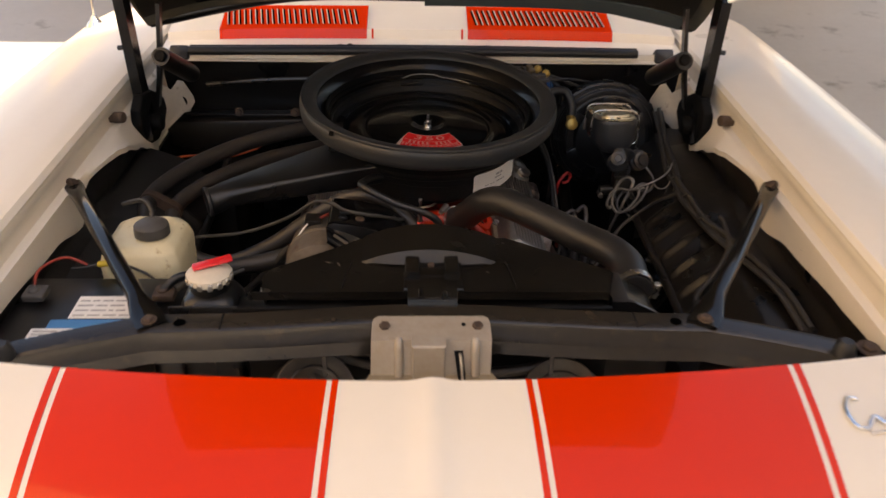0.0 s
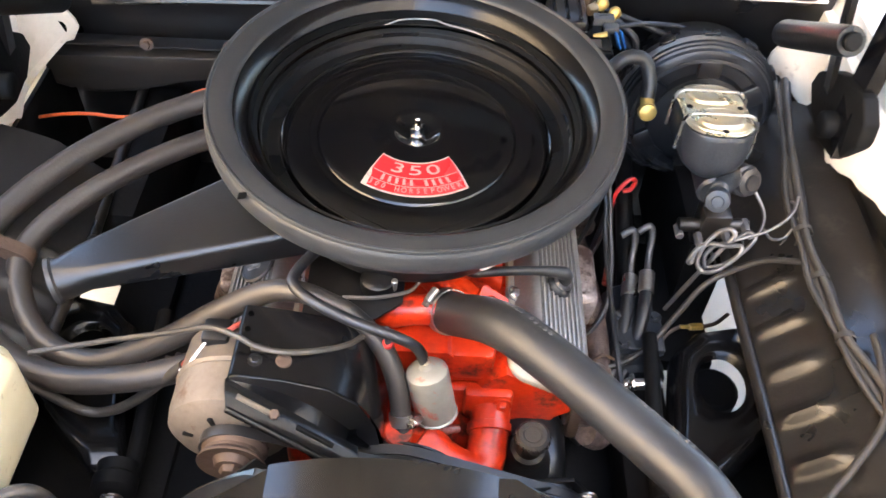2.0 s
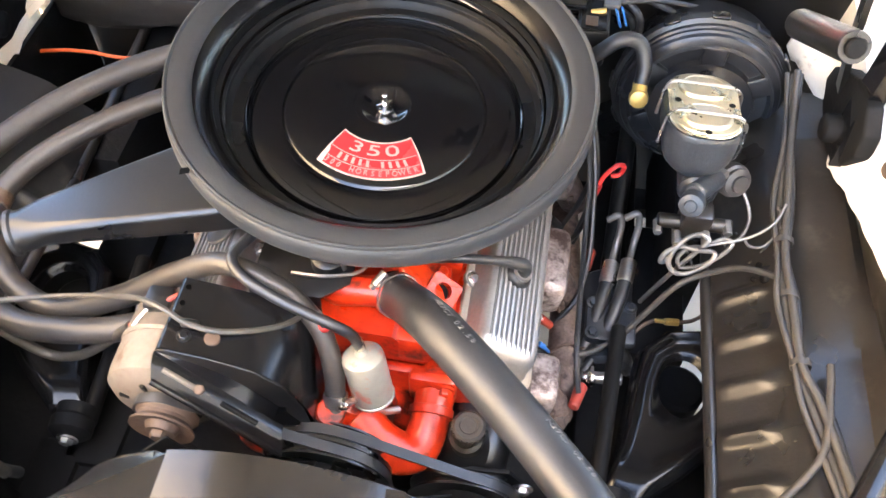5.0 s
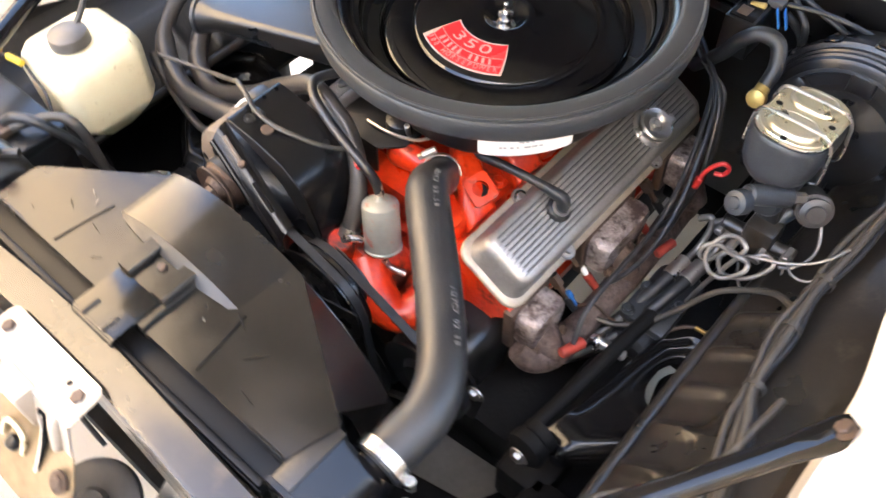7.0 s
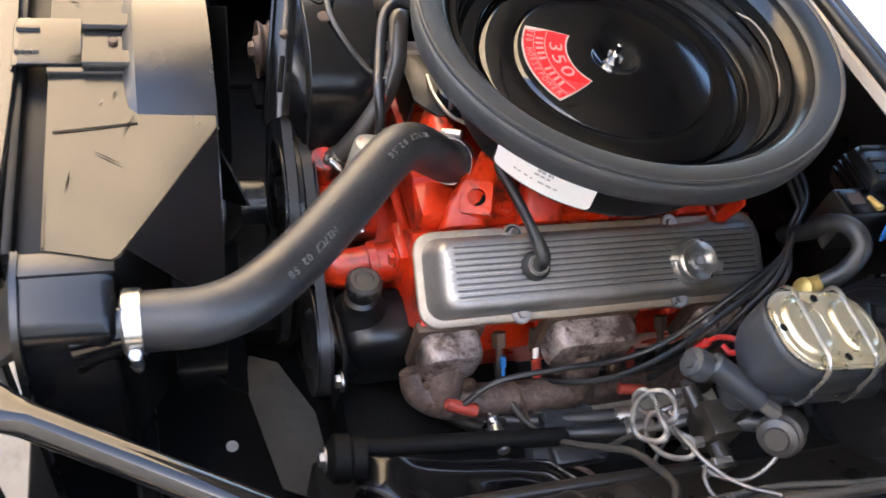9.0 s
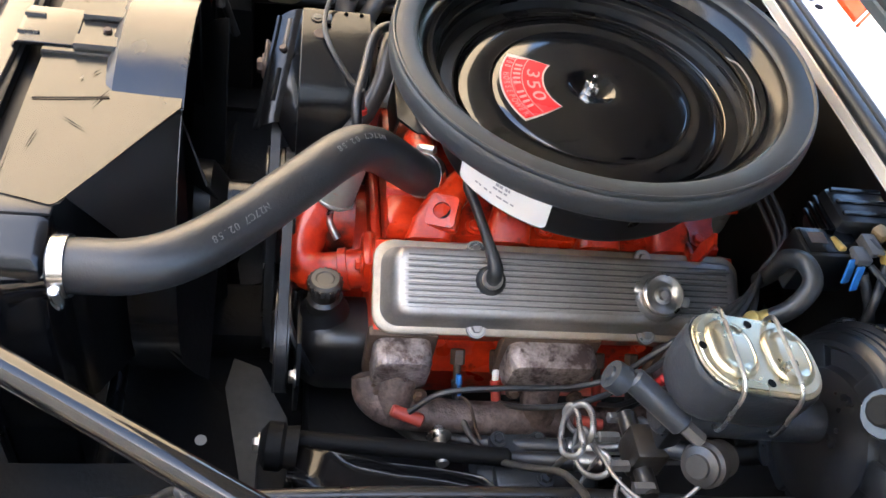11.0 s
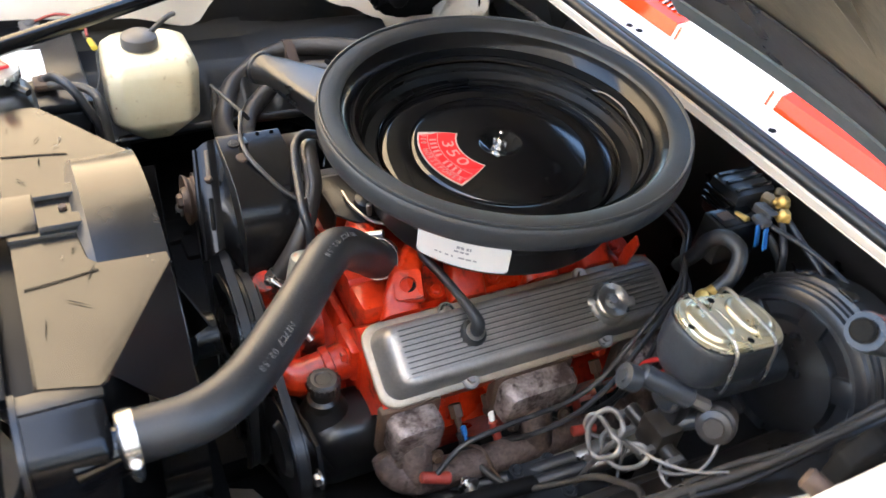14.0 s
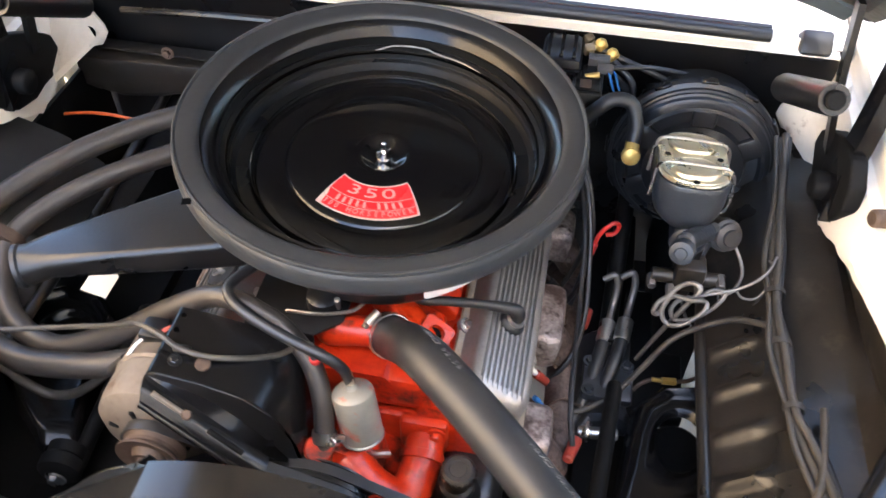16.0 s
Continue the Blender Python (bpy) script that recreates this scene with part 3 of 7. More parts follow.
part("crossmember", join(box((-0.32, 0.368, 0.28), (0.32, 0.64, 0.375), 0.02), box((-0.055, 0.03, 0.27), (0.055, 0.38, 0.34), 0.02), box((-0.345, 0.03, 0.276), (0.345, 0.38, 0.284), 0.003)), BLACK_DEEP, car, "black front crossmember")
part("oil_pan", join(box((-0.13, 0.52, 0.20), (0.13, 0.92, 0.37), 0.02), box((-0.15, 0.92, 0.18), (0.15, 1.9, 0.42), 0.03)), BLACK_DEEP, car)
for s in (-1, 1):
    part("side_splash", box((min(s * 0.592, s * 0.600), 0.78, 0.40), (max(s * 0.592, s * 0.600), 1.02, 0.655), 0.002), BLACK_DEEP, car)
part("lower_support", box((-0.60, 0.0, 0.34), (0.60, 0.06, 0.40), 0.01), BLACK_DEEP, car)
for s in (-1, 1):
    under = part("splash_plate", plate([(s * 0.081, 0.211, 0.297), (s * 0.158, 0.279, 0.297), (s * 0.302, 0.295, 0.297), (s * 0.302, 0.217, 0.297), (s * 0.191, 0.128, 0.297), (s * 0.081, 0.101, 0.297)], (0, 0, -0.004), 0.001), BLACK_DEEP, car)
    part("plate_hole", lathe([(0, 0.0012), (0.008, 0.0012), (0.008, 0), (0, 0)], (s * 0.203, 0.231, 0.2973), (0, 0, 1), 18), CONCRETE, under)
# added plates in place of the shaded ground seen past the crossmember
for s in (-1, 1):
    part("ground_shade_plate", plate([(s * 0.068, 0.266, 0.303), (s * 0.085, 0.305, 0.303), (s * 0.170, 0.347, 0.303), (s * 0.311, 0.360, 0.303), (s * 0.274, 0.289, 0.303), (s * 0.120, 0.257, 0.303)], (0, 0, -0.004), 0.001), GROUND_SHADE, car, "dull plate standing in for the shaded ground under the engine bay")
part("stabiliser_bar", tube([(-0.5, 0.35, 0.40), (-0.42, 0.16, 0.41), (-0.2, 0.13, 0.40), (0.2, 0.13, 0.40), (0.42, 0.16, 0.41), (0.5, 0.35, 0.40)], 0.011, 10, 6), BLACK, car)


# radiator support: a pressed bar with a turned-down front lip, splices and holes
def support_line(x):
    e = max(0.0, abs(x) - 0.36)
    return 0.012 + 0.012 * math.exp(-(x / 0.2) ** 2) - 0.20 * e, 0.795 + 0.008 * math.exp(-(x / 0.2) ** 2) - 0.05 * e - 0.25 * e * e


SECT = [(0.025, -0.030), (0.024, -0.004), (0.021, 0.0), (-0.010, 0.0), (-0.0145, -0.003), (-0.0165, -0.012), (-0.0185, -0.048), (-0.012, -0.052)]
support = part("radiator_support", sheet(lambda u, v: (-0.60 + 1.2 * u, support_line(-0.60 + 1.2 * u)[0] + (SECT[round(v * 7)][0]), support_line(-0.60 + 1.2 * u)[1] + SECT[round(v * 7)][1]), 80, 7, 0.002), SUPPORT, car, "worn black radiator support bar")
for s in (-1, 1):
    part("splice", box((s * 0.270 - 0.0010, 0.001, 0.785), (s * 0.270 + 0.0010, 0.0345, 0.7972), 0.0004), BLACK_DEEP, support)
    part("slot", lathe([(0, 0.0012), (0.0075, 0.0012), (0.0075, 0), (0, 0)], (s * 0.323, 0.014, 0.7955), (0, 0, 1), 20), PIT, support, "round hole")
    part("support_bolt", bolt((s * 0.565, -0.028, 0.783), (0, -0.1, 1), 0.010, 0.007), RUST, support)
    part("rubber_stop", rod((s * 0.530, -0.034, 0.775), (s * 0.530, -0.034, 0.800), 0.015, 0.012, 18, 0.004), RUBBER, support)
    # diagonal brace: a steel tube with flattened ends
    a, b = Vector((s * 0.366, 0.024, 0.7985)), Vector((s * 0.601, 0.420, 0.790))
    d = (b - a).normalized()
    side = d.cross(Vector((0, 0, 1))).normalized()
    up = side.cross(d)

    def oval(c, w, h):
        return [c + side * (w * math.cos(2 * math.pi * k / 16)) + up * (h * math.sin(2 * math.pi * k / 16)) for k in range(16)]

    L = (b - a).length
    brace = part("brace", loft([oval(a - d * 0.022, 0.020, 0.002), oval(a + d * 0.010, 0.020, 0.002), oval(a + d * 0.030, 0.017, 0.006), oval(a + d * 0.055, 0.0125, 0.0125), oval(a + d * (L - 0.06), 0.0125, 0.0125), oval(a + d * (L - 0.03), 0.015, 0.006), oval(a + d * L, 0.016, 0.002), oval(a + d * (L + 0.015), 0.014, 0.002)]), BRACE, car, "glossy dark steel diagonal brace")
    part("brace_bolt", bolt((s * 0.361, 0.013, 0.8010), (0, 0, 1), 0.0068, 0.006), RUST, brace)
    part("brace_bolt", bolt(b + Vector((-s * 0.001, 0, 0.003)), (-s * 0.5, 0, 0.8), 0.008, 0.006), RUST, brace)

# hood latch plate
latch = part("latch_plate", join(loft([[(x, y, 0.8005 + 0.12 * (y + 0.034) + dz) for x, y in ((-0.0745, -0.034), (0.0765, -0.034), (0.0765, -0.002), (0.0745, 0.006), (0.069, 0.0105), (-0.067, 0.0105), (-0.0725, 0.006), (-0.0745, -0.002))] for dz in (0.0, 0.0026)]), sheet(lambda u, v: (-0.0745 + 0.151 * u - 0.001 * v, -0.034 - 0.0135 * v, 0.8020 - 0.0430 * v), 16, 6, 0.0028)), LATCH, car, "pale grey hood latch plate")
part("lower_plate", loft([[(-0.0765, -0.046, 0.7595), (0.0775, -0.046, 0.7605), (0.094, -0.062, 0.748), (0.100, -0.105, 0.700), (-0.098, -0.105, 0.700), (-0.090, -0.062, 0.748)], [(-0.0765, -0.046, 0.7565), (0.0775, -0.046, 0.7575), (0.094, -0.062, 0.745), (0.100, -0.105, 0.697), (-0.098, -0.105, 0.697), (-0.090, -0.062, 0.745)]]), LATCH_TAN, latch, "tarnished tan lower latch plate")
part("raised_panel", loft([[(x, y, z) for x, z in ((-0.0225 - g, 0.806 + g), (0.0172 + g, 0.806 + g), (0.0172 + g, 0.757), (-0.0225 - g, 0.757))] for y, g in ((-0.030, 0.002), (-0.0505, 0.001), (-0.0525, -0.001))]), LATCH, latch)
for x in (-0.0397, 0.056):
    part("pressed_rib", tube([(x, -0.030, 0.803), (x, -0.0365, 0.798), (x, -0.0425, 0.780), (x, -0.0495, 0.759)], [0.004, 0.0055, 0.0060, 0.0055], 12, 5), LATCH, latch)
for x in (-0.058, 0.060):
    part("latch_bolt", bolt((x, -0.009, 0.8058), (0, -0.12, 1), 0.0072, 0.005, False), RUST, latch)
    part("rivet", bolt((x * 1.15 + 0.006, -0.069, 0.741), (0, -0.7, 0.7), 0.008, 0.005), RUST, latch)
part("small_hole", lathe([(0, 0.0008), (0.003, 0.0008), (0.003, 0), (0, 0)], (0.042, -0.006, 0.8066), (0, -0.12, 1), 12), BLACK_DEEP, latch, "small dark hole")
part("latch_slot", loft([[(0.0295, -0.0385 - k, 0.790), (0.0405, -0.0385 - k, 0.790), (0.0440, -0.0525 - k, 0.7575), (0.0445, -0.074 - k, 0.732), (0.0360, -0.074 - k, 0.732), (0.0345, -0.0525 - k, 0.7575)] for k in (0.0, 0.0022)]), BLACK_DEEP, latch, "dark vertical slot")
part("latch_hook", tube([(0.037, -0.043, 0.789), (0.040, -0.052, 0.765), (0.0415, -0.078, 0.731)], [0.0022, 0.0028, 0.002], 8, 4), STEEL, latch, "bright worn hook edge")
part("catch_ring", tube([(-0.018, -0.076, 0.732), (-0.0165, -0.068, 0.747), (-0.006, -0.064, 0.753), (0.008, -0.064, 0.752), (0.0165, -0.068, 0.745), (0.017, -0.076, 0.732)], 0.0032, 10, 6), ZINC_GOLD, latch, "tarnished gold catch ring")
part("catch_pin", rod((0.0, -0.074, 0.730), (0.0, -0.077, 0.740), 0.009, 0.007, 16, 0.002), BLACK, latch)

# cowl: white panel with two red louvred vents, seal, lip and firewall
def cowl_z(y):
    return 0.838 + 0.10 * (y - 1.0)


cowl = part("cowl_panel", sheet(lambda u, v: (-0.607 + 1.214 * u, 1.000 + 0.30 * v - 0.03 * (2 * u - 1) ** 2 * v, cowl_z(1.0 + 0.30 * v) - 0.012 * (2 * u - 1) ** 4), 30, 12, 0.002), WHITE, car, "white cowl panel below the windshield")
part("cowl_front", sheet(lambda u, v: (-0.585 + 1.17 * u, 1.000 - 0.002 * v, 0.838 - 0.014 * v), 4, 2, 0.002), WHITE, cowl)
part("cowl_lip", sheet(lambda u, v: (-0.590 + 1.18 * u, 0.984 + 0.016 * v, 0.822 + 0.002 * v), 6, 3, 0.002), WHITE, cowl)
part("cowl_seal", join(tube([(-0.53, 0.992, 0.842), (-0.2, 0.990, 0.845), (0.2, 0.990, 0.845), (0.49, 0.992, 0.842)], 0.010, 10, 10), tube([(-0.53, 1.004, 0.846), (0.0, 1.004, 0.850), (0.49, 1.004, 0.846)], 0.006, 8, 8)), RUBBER, cowl, "black rubber hood seal")
for s in (-1, 1):
    def vent_pt(a, b):
        """a along the vent, b up its red face (0 to 1) and back over its flat top (1 to 2)."""
        x = 0.104 + 0.345 * a + (0.030 if s < 0 else 0.0)
        y = 1.078 + 0.007 * min(b, 1) + 0.105 * max(0, b - 1)
        return (s * x, y, cowl_z(y) - 0.012 * (x / 0.607) ** 4 + 0.001 + 0.021 * min(b, 1) + 0.016 * max(0, b - 1))
    vent = part("cowl_vent", sheet(lambda u, v: vent_pt(u, v), 40, 4, 0.002), RED, cowl, "red painted upright face of the cowl vent")
    part("vent_top", sheet(lambda u, v: vent_pt(u, 1.0 + v), 40, 6, 0.002), RED, vent, "glossy red slotted vent top")
    part("vent_pin_stripe", sheet(lambda u, v: tuple(Vector(vent_pt(-0.032 - 0.014 * u, v)) + Vector((0, -0.003, 0.0012))), 1, 4, 0.0005), RED, vent, "thin red pinstripe")
    for k in range(24):
        a = 0.06 + 0.88 * k / 23
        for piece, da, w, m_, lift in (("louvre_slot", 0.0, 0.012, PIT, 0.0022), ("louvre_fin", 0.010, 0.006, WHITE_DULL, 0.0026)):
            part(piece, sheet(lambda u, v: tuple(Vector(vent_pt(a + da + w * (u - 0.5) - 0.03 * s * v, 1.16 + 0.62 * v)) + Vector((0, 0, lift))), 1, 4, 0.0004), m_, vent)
part("cowl_step", sheet(lambda u, v: (-0.60 + 1.2 * u, 1.0795 + 0.007 * v, cowl_z(1.0795) - 0.012 * (2 * u - 1) ** 4 + 0.021 * v), 30, 2, 0.001), WHITE, cowl, "white step in front of the vents")
part("cowl_back", sheet(lambda u, v: (-0.60 + 1.2 * u, 1.0865 + 0.20 * v - 0.03 * (2 * u - 1) ** 2 * v, cowl_z(1.0865) + 0.020 - 0.012 * (2 * u - 1) ** 4 + 0.030 * v), 30, 4, 0.001), WHITE, cowl)
for x, y in ((0.145, 1.040), (-0.194, 1.040), (-0.172, 1.044)):
    part("cowl_hole", lathe([(0, 0.0012), (0.006, 0.0012), (0.006, 0), (0, 0)], (x, y, cowl_z(y) + 0.0004), (0, 0, 1), 16), BLACK_DEEP, cowl, "small dark hole")

firewall = part("firewall", sheet(lambda u, v: (-0.61 + 1.22 * u, 1.004 + 0.02 * math.sin(v * 3) * (0.3 + abs(2 * u - 1)), 0.824 - 0.48 * v), 20, 16, 0.003), BLACK, car, "black painted firewall")
part("seam", box((-0.56, 0.972, 0.694), (-0.14, 1.0, 0.698), 0.0015), BLACK, firewall)
heater = part("heater_cover", join(plate([(-0.60, 0.962, 0.680), (-0.15, 0.962, 0.694), (-0.15, 0.962, 0.662), (-0.342, 0.962, 0.654), (-0.397, 0.962, 0.637), (-0.456, 0.962, 0.617), (-0.530, 0.962, 0.608), (-0.548, 0.962, 0.622), (-0.570, 0.962, 0.615), (-0.60, 0.962, 0.626)], (0, 0.045, 0), 0.006), tube([(-0.50, 0.985, 0.765), (-0.36, 0.972, 0.782), (-0.22, 0.975, 0.785), (-0.14, 0.99, 0.782)], 0.006, 8, 6)), BLACK_DUSTY, firewall, "dusty black heater blower cover")
for x in (-0.429, -0.30, -0.18):
    part("cover_bolt", bolt((x, 0.968, 0.705), (0, -1, 0.2), 0.007, 0.007), RUST, heater)
part("wiper_arm_pivot", rod((-0.05, 1.01, 0.74), (-0.05, 0.97, 0.74), 0.02, seg=16, bev=0.004), BLACK, firewall)

def LINK(s):
    return [(s * 0.574, 0.850, 0.765), (s * 0.560, 0.845, 0.83), (s * 0.547, 0.840, 0.905), (s * 0.535, 0.835, 0.99)]


# windshield, its lower moulding, and the dark cabin behind
def ws(u, v):
    x = (-0.62 + 1.24 * u) * (1 - 0.10 * v)
    return (x, 1.30 + 0.50 * v - 0.10 * (2 * u - 1) ** 2 + 0.0, 0.885 + 0.40 * v)


shield = part("windshield", sheet(ws, 24, 10, 0.005), GLASS, car, "dark reflecting windshield")
part("moulding", tube([ws(0, 0), ws(0.25, 0), ws(0.5, 0), ws(0.75, 0), ws(1, 0)], 0.012, 10, 6), GREY_PLASTIC, shield)
part("wiper_arm", tube([(-0.30, 1.27, 0.885), (-0.05, 1.292, 0.905), (0.25, 1.285, 0.902)], 0.006, 8, 6), BLACK, shield)
part("dashboard", sheet(lambda u, v: (-0.60 + 1.2 * u, 1.34 + 0.45 * v, 0.84 + 0.03 * math.sin(v * 3)), 8, 6, 0.01), DASH, car)
part("cabin_wall", box((-0.60, 1.85, 0.3), (0.60, 1.90, 1.25), 0.02), DASH, car)
part("roof", sheet(lambda u, v: (-0.52 + 1.04 * u, 1.82 + 1.1 * v, 1.285 + 0.05 * math.sin(math.pi * v) - 0.03 * (2 * u - 1) ** 2), 10, 10, 0.01), WHITE, car)
for s in (-1, 1):
    part("windshield_pillar", tube([(s * 0.63, 1.21, 0.885), (s * 0.60, 1.50, 1.09), (s * 0.555, 1.77, 1.28)], 0.016, 10, 6), WHITE, car)
    part("door", sheet(lambda u, v: (s * (0.66 + 0.22 * min(1, u * 2) ** 0.5 + 0.01), 1.29 + 1.3 * v, 0.86 - 0.55 * u), 10, 6, 0.01), WHITE, car, "white car door")
    # hood hinge: a foot on the fender, a broad arm, a link and a spring
    foot = [(s * 0.572, y, z) for y, z in ((0.902, 0.738), (0.868, 0.713), (0.815, 0.702), (0.770, 0.712), (0.742, 0.735), (0.722, 0.770), (0.728, 0.802), (0.760, 0.822), (0.815, 0.815), (0.865, 0.788), (0.895, 0.765))]
    hinge = part("hood_hinge", join(plate(foot, (s * 0.022, 0, 0), 0.004), rod((s * 0.550, 0.790, 0.752), (s * 0.594, 0.790, 0.752), 0.019, seg=18, bev=0.004), box((min(s * 0.580, s * 0.604), 0.74, 0.70), (max(s * 0.580, s * 0.604), 0.88, 0.745), 0.004)), BLACK_DEEP, car, "black hood hinge with a heavy spring", 50)
    arm_line = curve_points([(s * 0.570, 0.770, 0.740), (s * 0.578, 0.785, 0.79), (s * 0.586, 0.797, 0.840), (s * 0.590, 0.800, 0.929), (s * 0.588, 0.785, 1.03)], 5)
    part("hinge_arm", loft([[p + Vector((s * a, b, b * 0.5)) for a, b in ((-0.005, -0.022), (0.005, -0.022), (0.005, 0.022), (-0.005, 0.022))] for p in arm_line]), BRACKET, hinge)
    part("arm_flange", loft([[p + Vector((s * a, -0.022 + b, -0.011)) for a, b in ((-0.008, -0.002), (0.012, -0.002), (0.012, 0.002), (-0.008, 0.002))] for p in arm_line]), BRACKET, hinge)
    part("hinge_link", loft([[Vector(p) + Vector((s * a, b, 0)) for a, b in ((-0.004, -0.010), (0.004, -0.010), (0.004, 0.010), (-0.004, 0.010))] for p in LINK(s)]), BLACK, hinge)
    part("hinge_spring", tube([(s * 0.508, 0.905, 0.818), (s * 0.516, 0.83, 0.862), (s * 0.524, 0.757, 0.905)], 0.0185, 16, 14, True, 0.07), BLACK, hinge, "black coil spring")
    part("spring_core", rod((s * 0.523, 0.757, 0.9052), (s * 0.524, 0.750, 0.909), 0.012, seg=12, bev=0.002), BLACK_DEEP, hinge)
    part("hinge_stud", rod((s * 0.585, 0.790, 0.915), (s * 0.615, 0.785, 0.912), 0.005, seg=10, bev=0.001), BLACK, hinge)

# open hood: outer skin, dark inner frame and ribs
HOOD_ANGLE = radians(44)
HD = Vector((0, -math.cos(HOOD_ANGLE), math.sin(HOOD_ANGLE)))
HN = Vector((0, math.sin(HOOD_ANGLE), math.cos(HOOD_ANGLE)))


def hood_pt(x, d, n):
    return Vector((x, 0.968, 0.958)) + HD * d + HN * (n + 0.011 - 0.075 * (x / 0.6) ** 4 * (1 - 0.5 * d))


hood = part("hood", sheet(lambda u, v: hood_pt(-0.598 + 1.196 * u, 1.10 * v, 0.03), 30, 14, 0.002), WHITE, car, "open white hood with a black underside")
part("hood_liner", sheet(lambda u, v: hood_pt(-0.590 + 1.18 * u, 0.008 + 1.085 * v, -0.002 - 0.02 * math.sin(math.pi * v) ** 0.4), 30, 16, 0.003), HOOD_UNDER, hood, "dull grey-brown hood underside")
part("hood_edge", tube([hood_pt(-0.59, 0.0, 0.012), hood_pt(-0.3, -0.004, 0.012), hood_pt(0, -0.006, 0.014), hood_pt(0.3, -0.004, 0.012), hood_pt(0.59, 0.0, 0.012)], 0.014, 10, 8), BLACK, hood)
part("hood_brace", sheet(lambda u, v: hood_pt(0.0 + 0.55 * u, 0.022 + 0.045 * v, -0.022), 16, 2, 0.006), GREY_BLUE, hood, "blue-grey stiffening rail")
part("hood_dark_sheet", sheet(lambda u, v: hood_pt(-0.58 + 1.14 * u, 0.070 + (0.075 + 0.13 * (1 - u)) * v, -0.0235), 24, 6, 0.002), BLACK_DUSTY, hood, "dark sheet behind the stiffening rail")
for x in (-0.42, -0.16, 0.16, 0.42):
    part("hood_rib", tube([hood_pt(x, 0.22, -0.002), hood_pt(x * 0.8, 0.5, -0.026), hood_pt(x * 0.6, 1.02, -0.02)], 0.016, 10, 8), HOOD_UNDER, hood)
for s in (-1, 1):
    part("hinge_mount", box((-0.022, 0.10, -0.042), (0.022, 0.27, -0.006), 0.006, basis(hood_pt(s * 0.555, 0, 0), (1, 0, 0), HN)), BLACK, hood)
# the rest of the car, plain: sides, rear, floor, wheels, bumper
for s in (-1, 1):
    part("quarter_panel", sheet(lambda u, v: (s * (0.70 + 0.20 * min(1, u * 2.2) ** 0.5 - 0.10 * v ** 3), 2.60 + 1.35 * v, 0.88 - 0.52 * u), 10, 12, 0.01), WHITE, car, "white rear quarter panel")
    part("rocker_panel", box((s * 0.84 - 0.05, 1.22, 0.20), (s * 0.84 + 0.05, 2.65, 0.34), 0.02), WHITE, car)
    for y in (0.47, 3.15):
        wheel = part("wheel", lathe([(0, -0.02), (0.10, -0.03), (0.17, -0.02), (0.185, 0.0), (0.19, 0.06), (0.185, 0.10), (0, 0.10)], (s * 0.66, y, 0.315), (s, 0, 0), 40), STEEL, car, "steel wheel with a black tyre")
        part("tyre", lathe([(0.185, 0.0), (0.20, -0.03), (0.27, -0.035), (0.305, -0.015), (0.315, 0.02), (0.315, 0.10), (0.305, 0.135), (0.27, 0.15), (0.20, 0.145), (0.185, 0.11)], (s * 0.66, y, 0.315), (s, 0, 0), 48, True), RUBBER, wheel)
part("trunk_lid", sheet(lambda u, v: (-0.72 + 1.44 * u, 3.05 + 0.85 * v, 0.90 - 0.04 * v * v), 10, 6, 0.01), WHITE, car)
part("rear_glass", sheet(lambda u, v: (-0.52 + 1.04 * u, 2.90 + 0.30 * v, 1.28 - 0.38 * v), 8, 4, 0.005), GLASS, car)
part("floor_pan", box((-0.80, 1.02, 0.24), (0.80, 3.9, 0.27), 0.01), BLACK_DEEP, car)
part("front_valance", sheet(lambda u, v: (-0.87 + 1.74 * u, -0.58 + 0.24 * abs(2 * u - 1) ** 3 + 0.05 * v, 0.40 - 0.24 * v), 24, 6, 0.003), WHITE_DULL, car)
part("front_bumper", tube([(-0.86, -0.36, 0.47), (-0.70, -0.56, 0.47), (-0.3, -0.62, 0.47), (0.3, -0.62, 0.47), (0.70, -0.56, 0.47), (0.86, -0.36, 0.47)], 0.045, 14, 6), CHROME, car, "chrome front bumper")
for p, q in (((0.05, -0.10, 0.47), (0.56, -0.16, 0.47)), ((0.10, -0.20, 0.50), (0.56, -0.24, 0.50))):
    part("grille_stay", rod(p, q, 0.009, seg=10), BLACK, car)
antenna = part("antenna", join(lathe([(0, 0), (0.022, 0), (0.020, 0.010), (0.010, 0.020), (0.006, 0.030), (0, 0.030)], (-0.80, 1.18, 0.838), (0, 0, 1), 18), tube([(-0.80, 1.18, 0.86), (-0.805, 1.24, 1.3), (-0.81, 1.30, 1.7)], 0.0022, 8, 4)), CHROME, car, "chrome radio antenna")


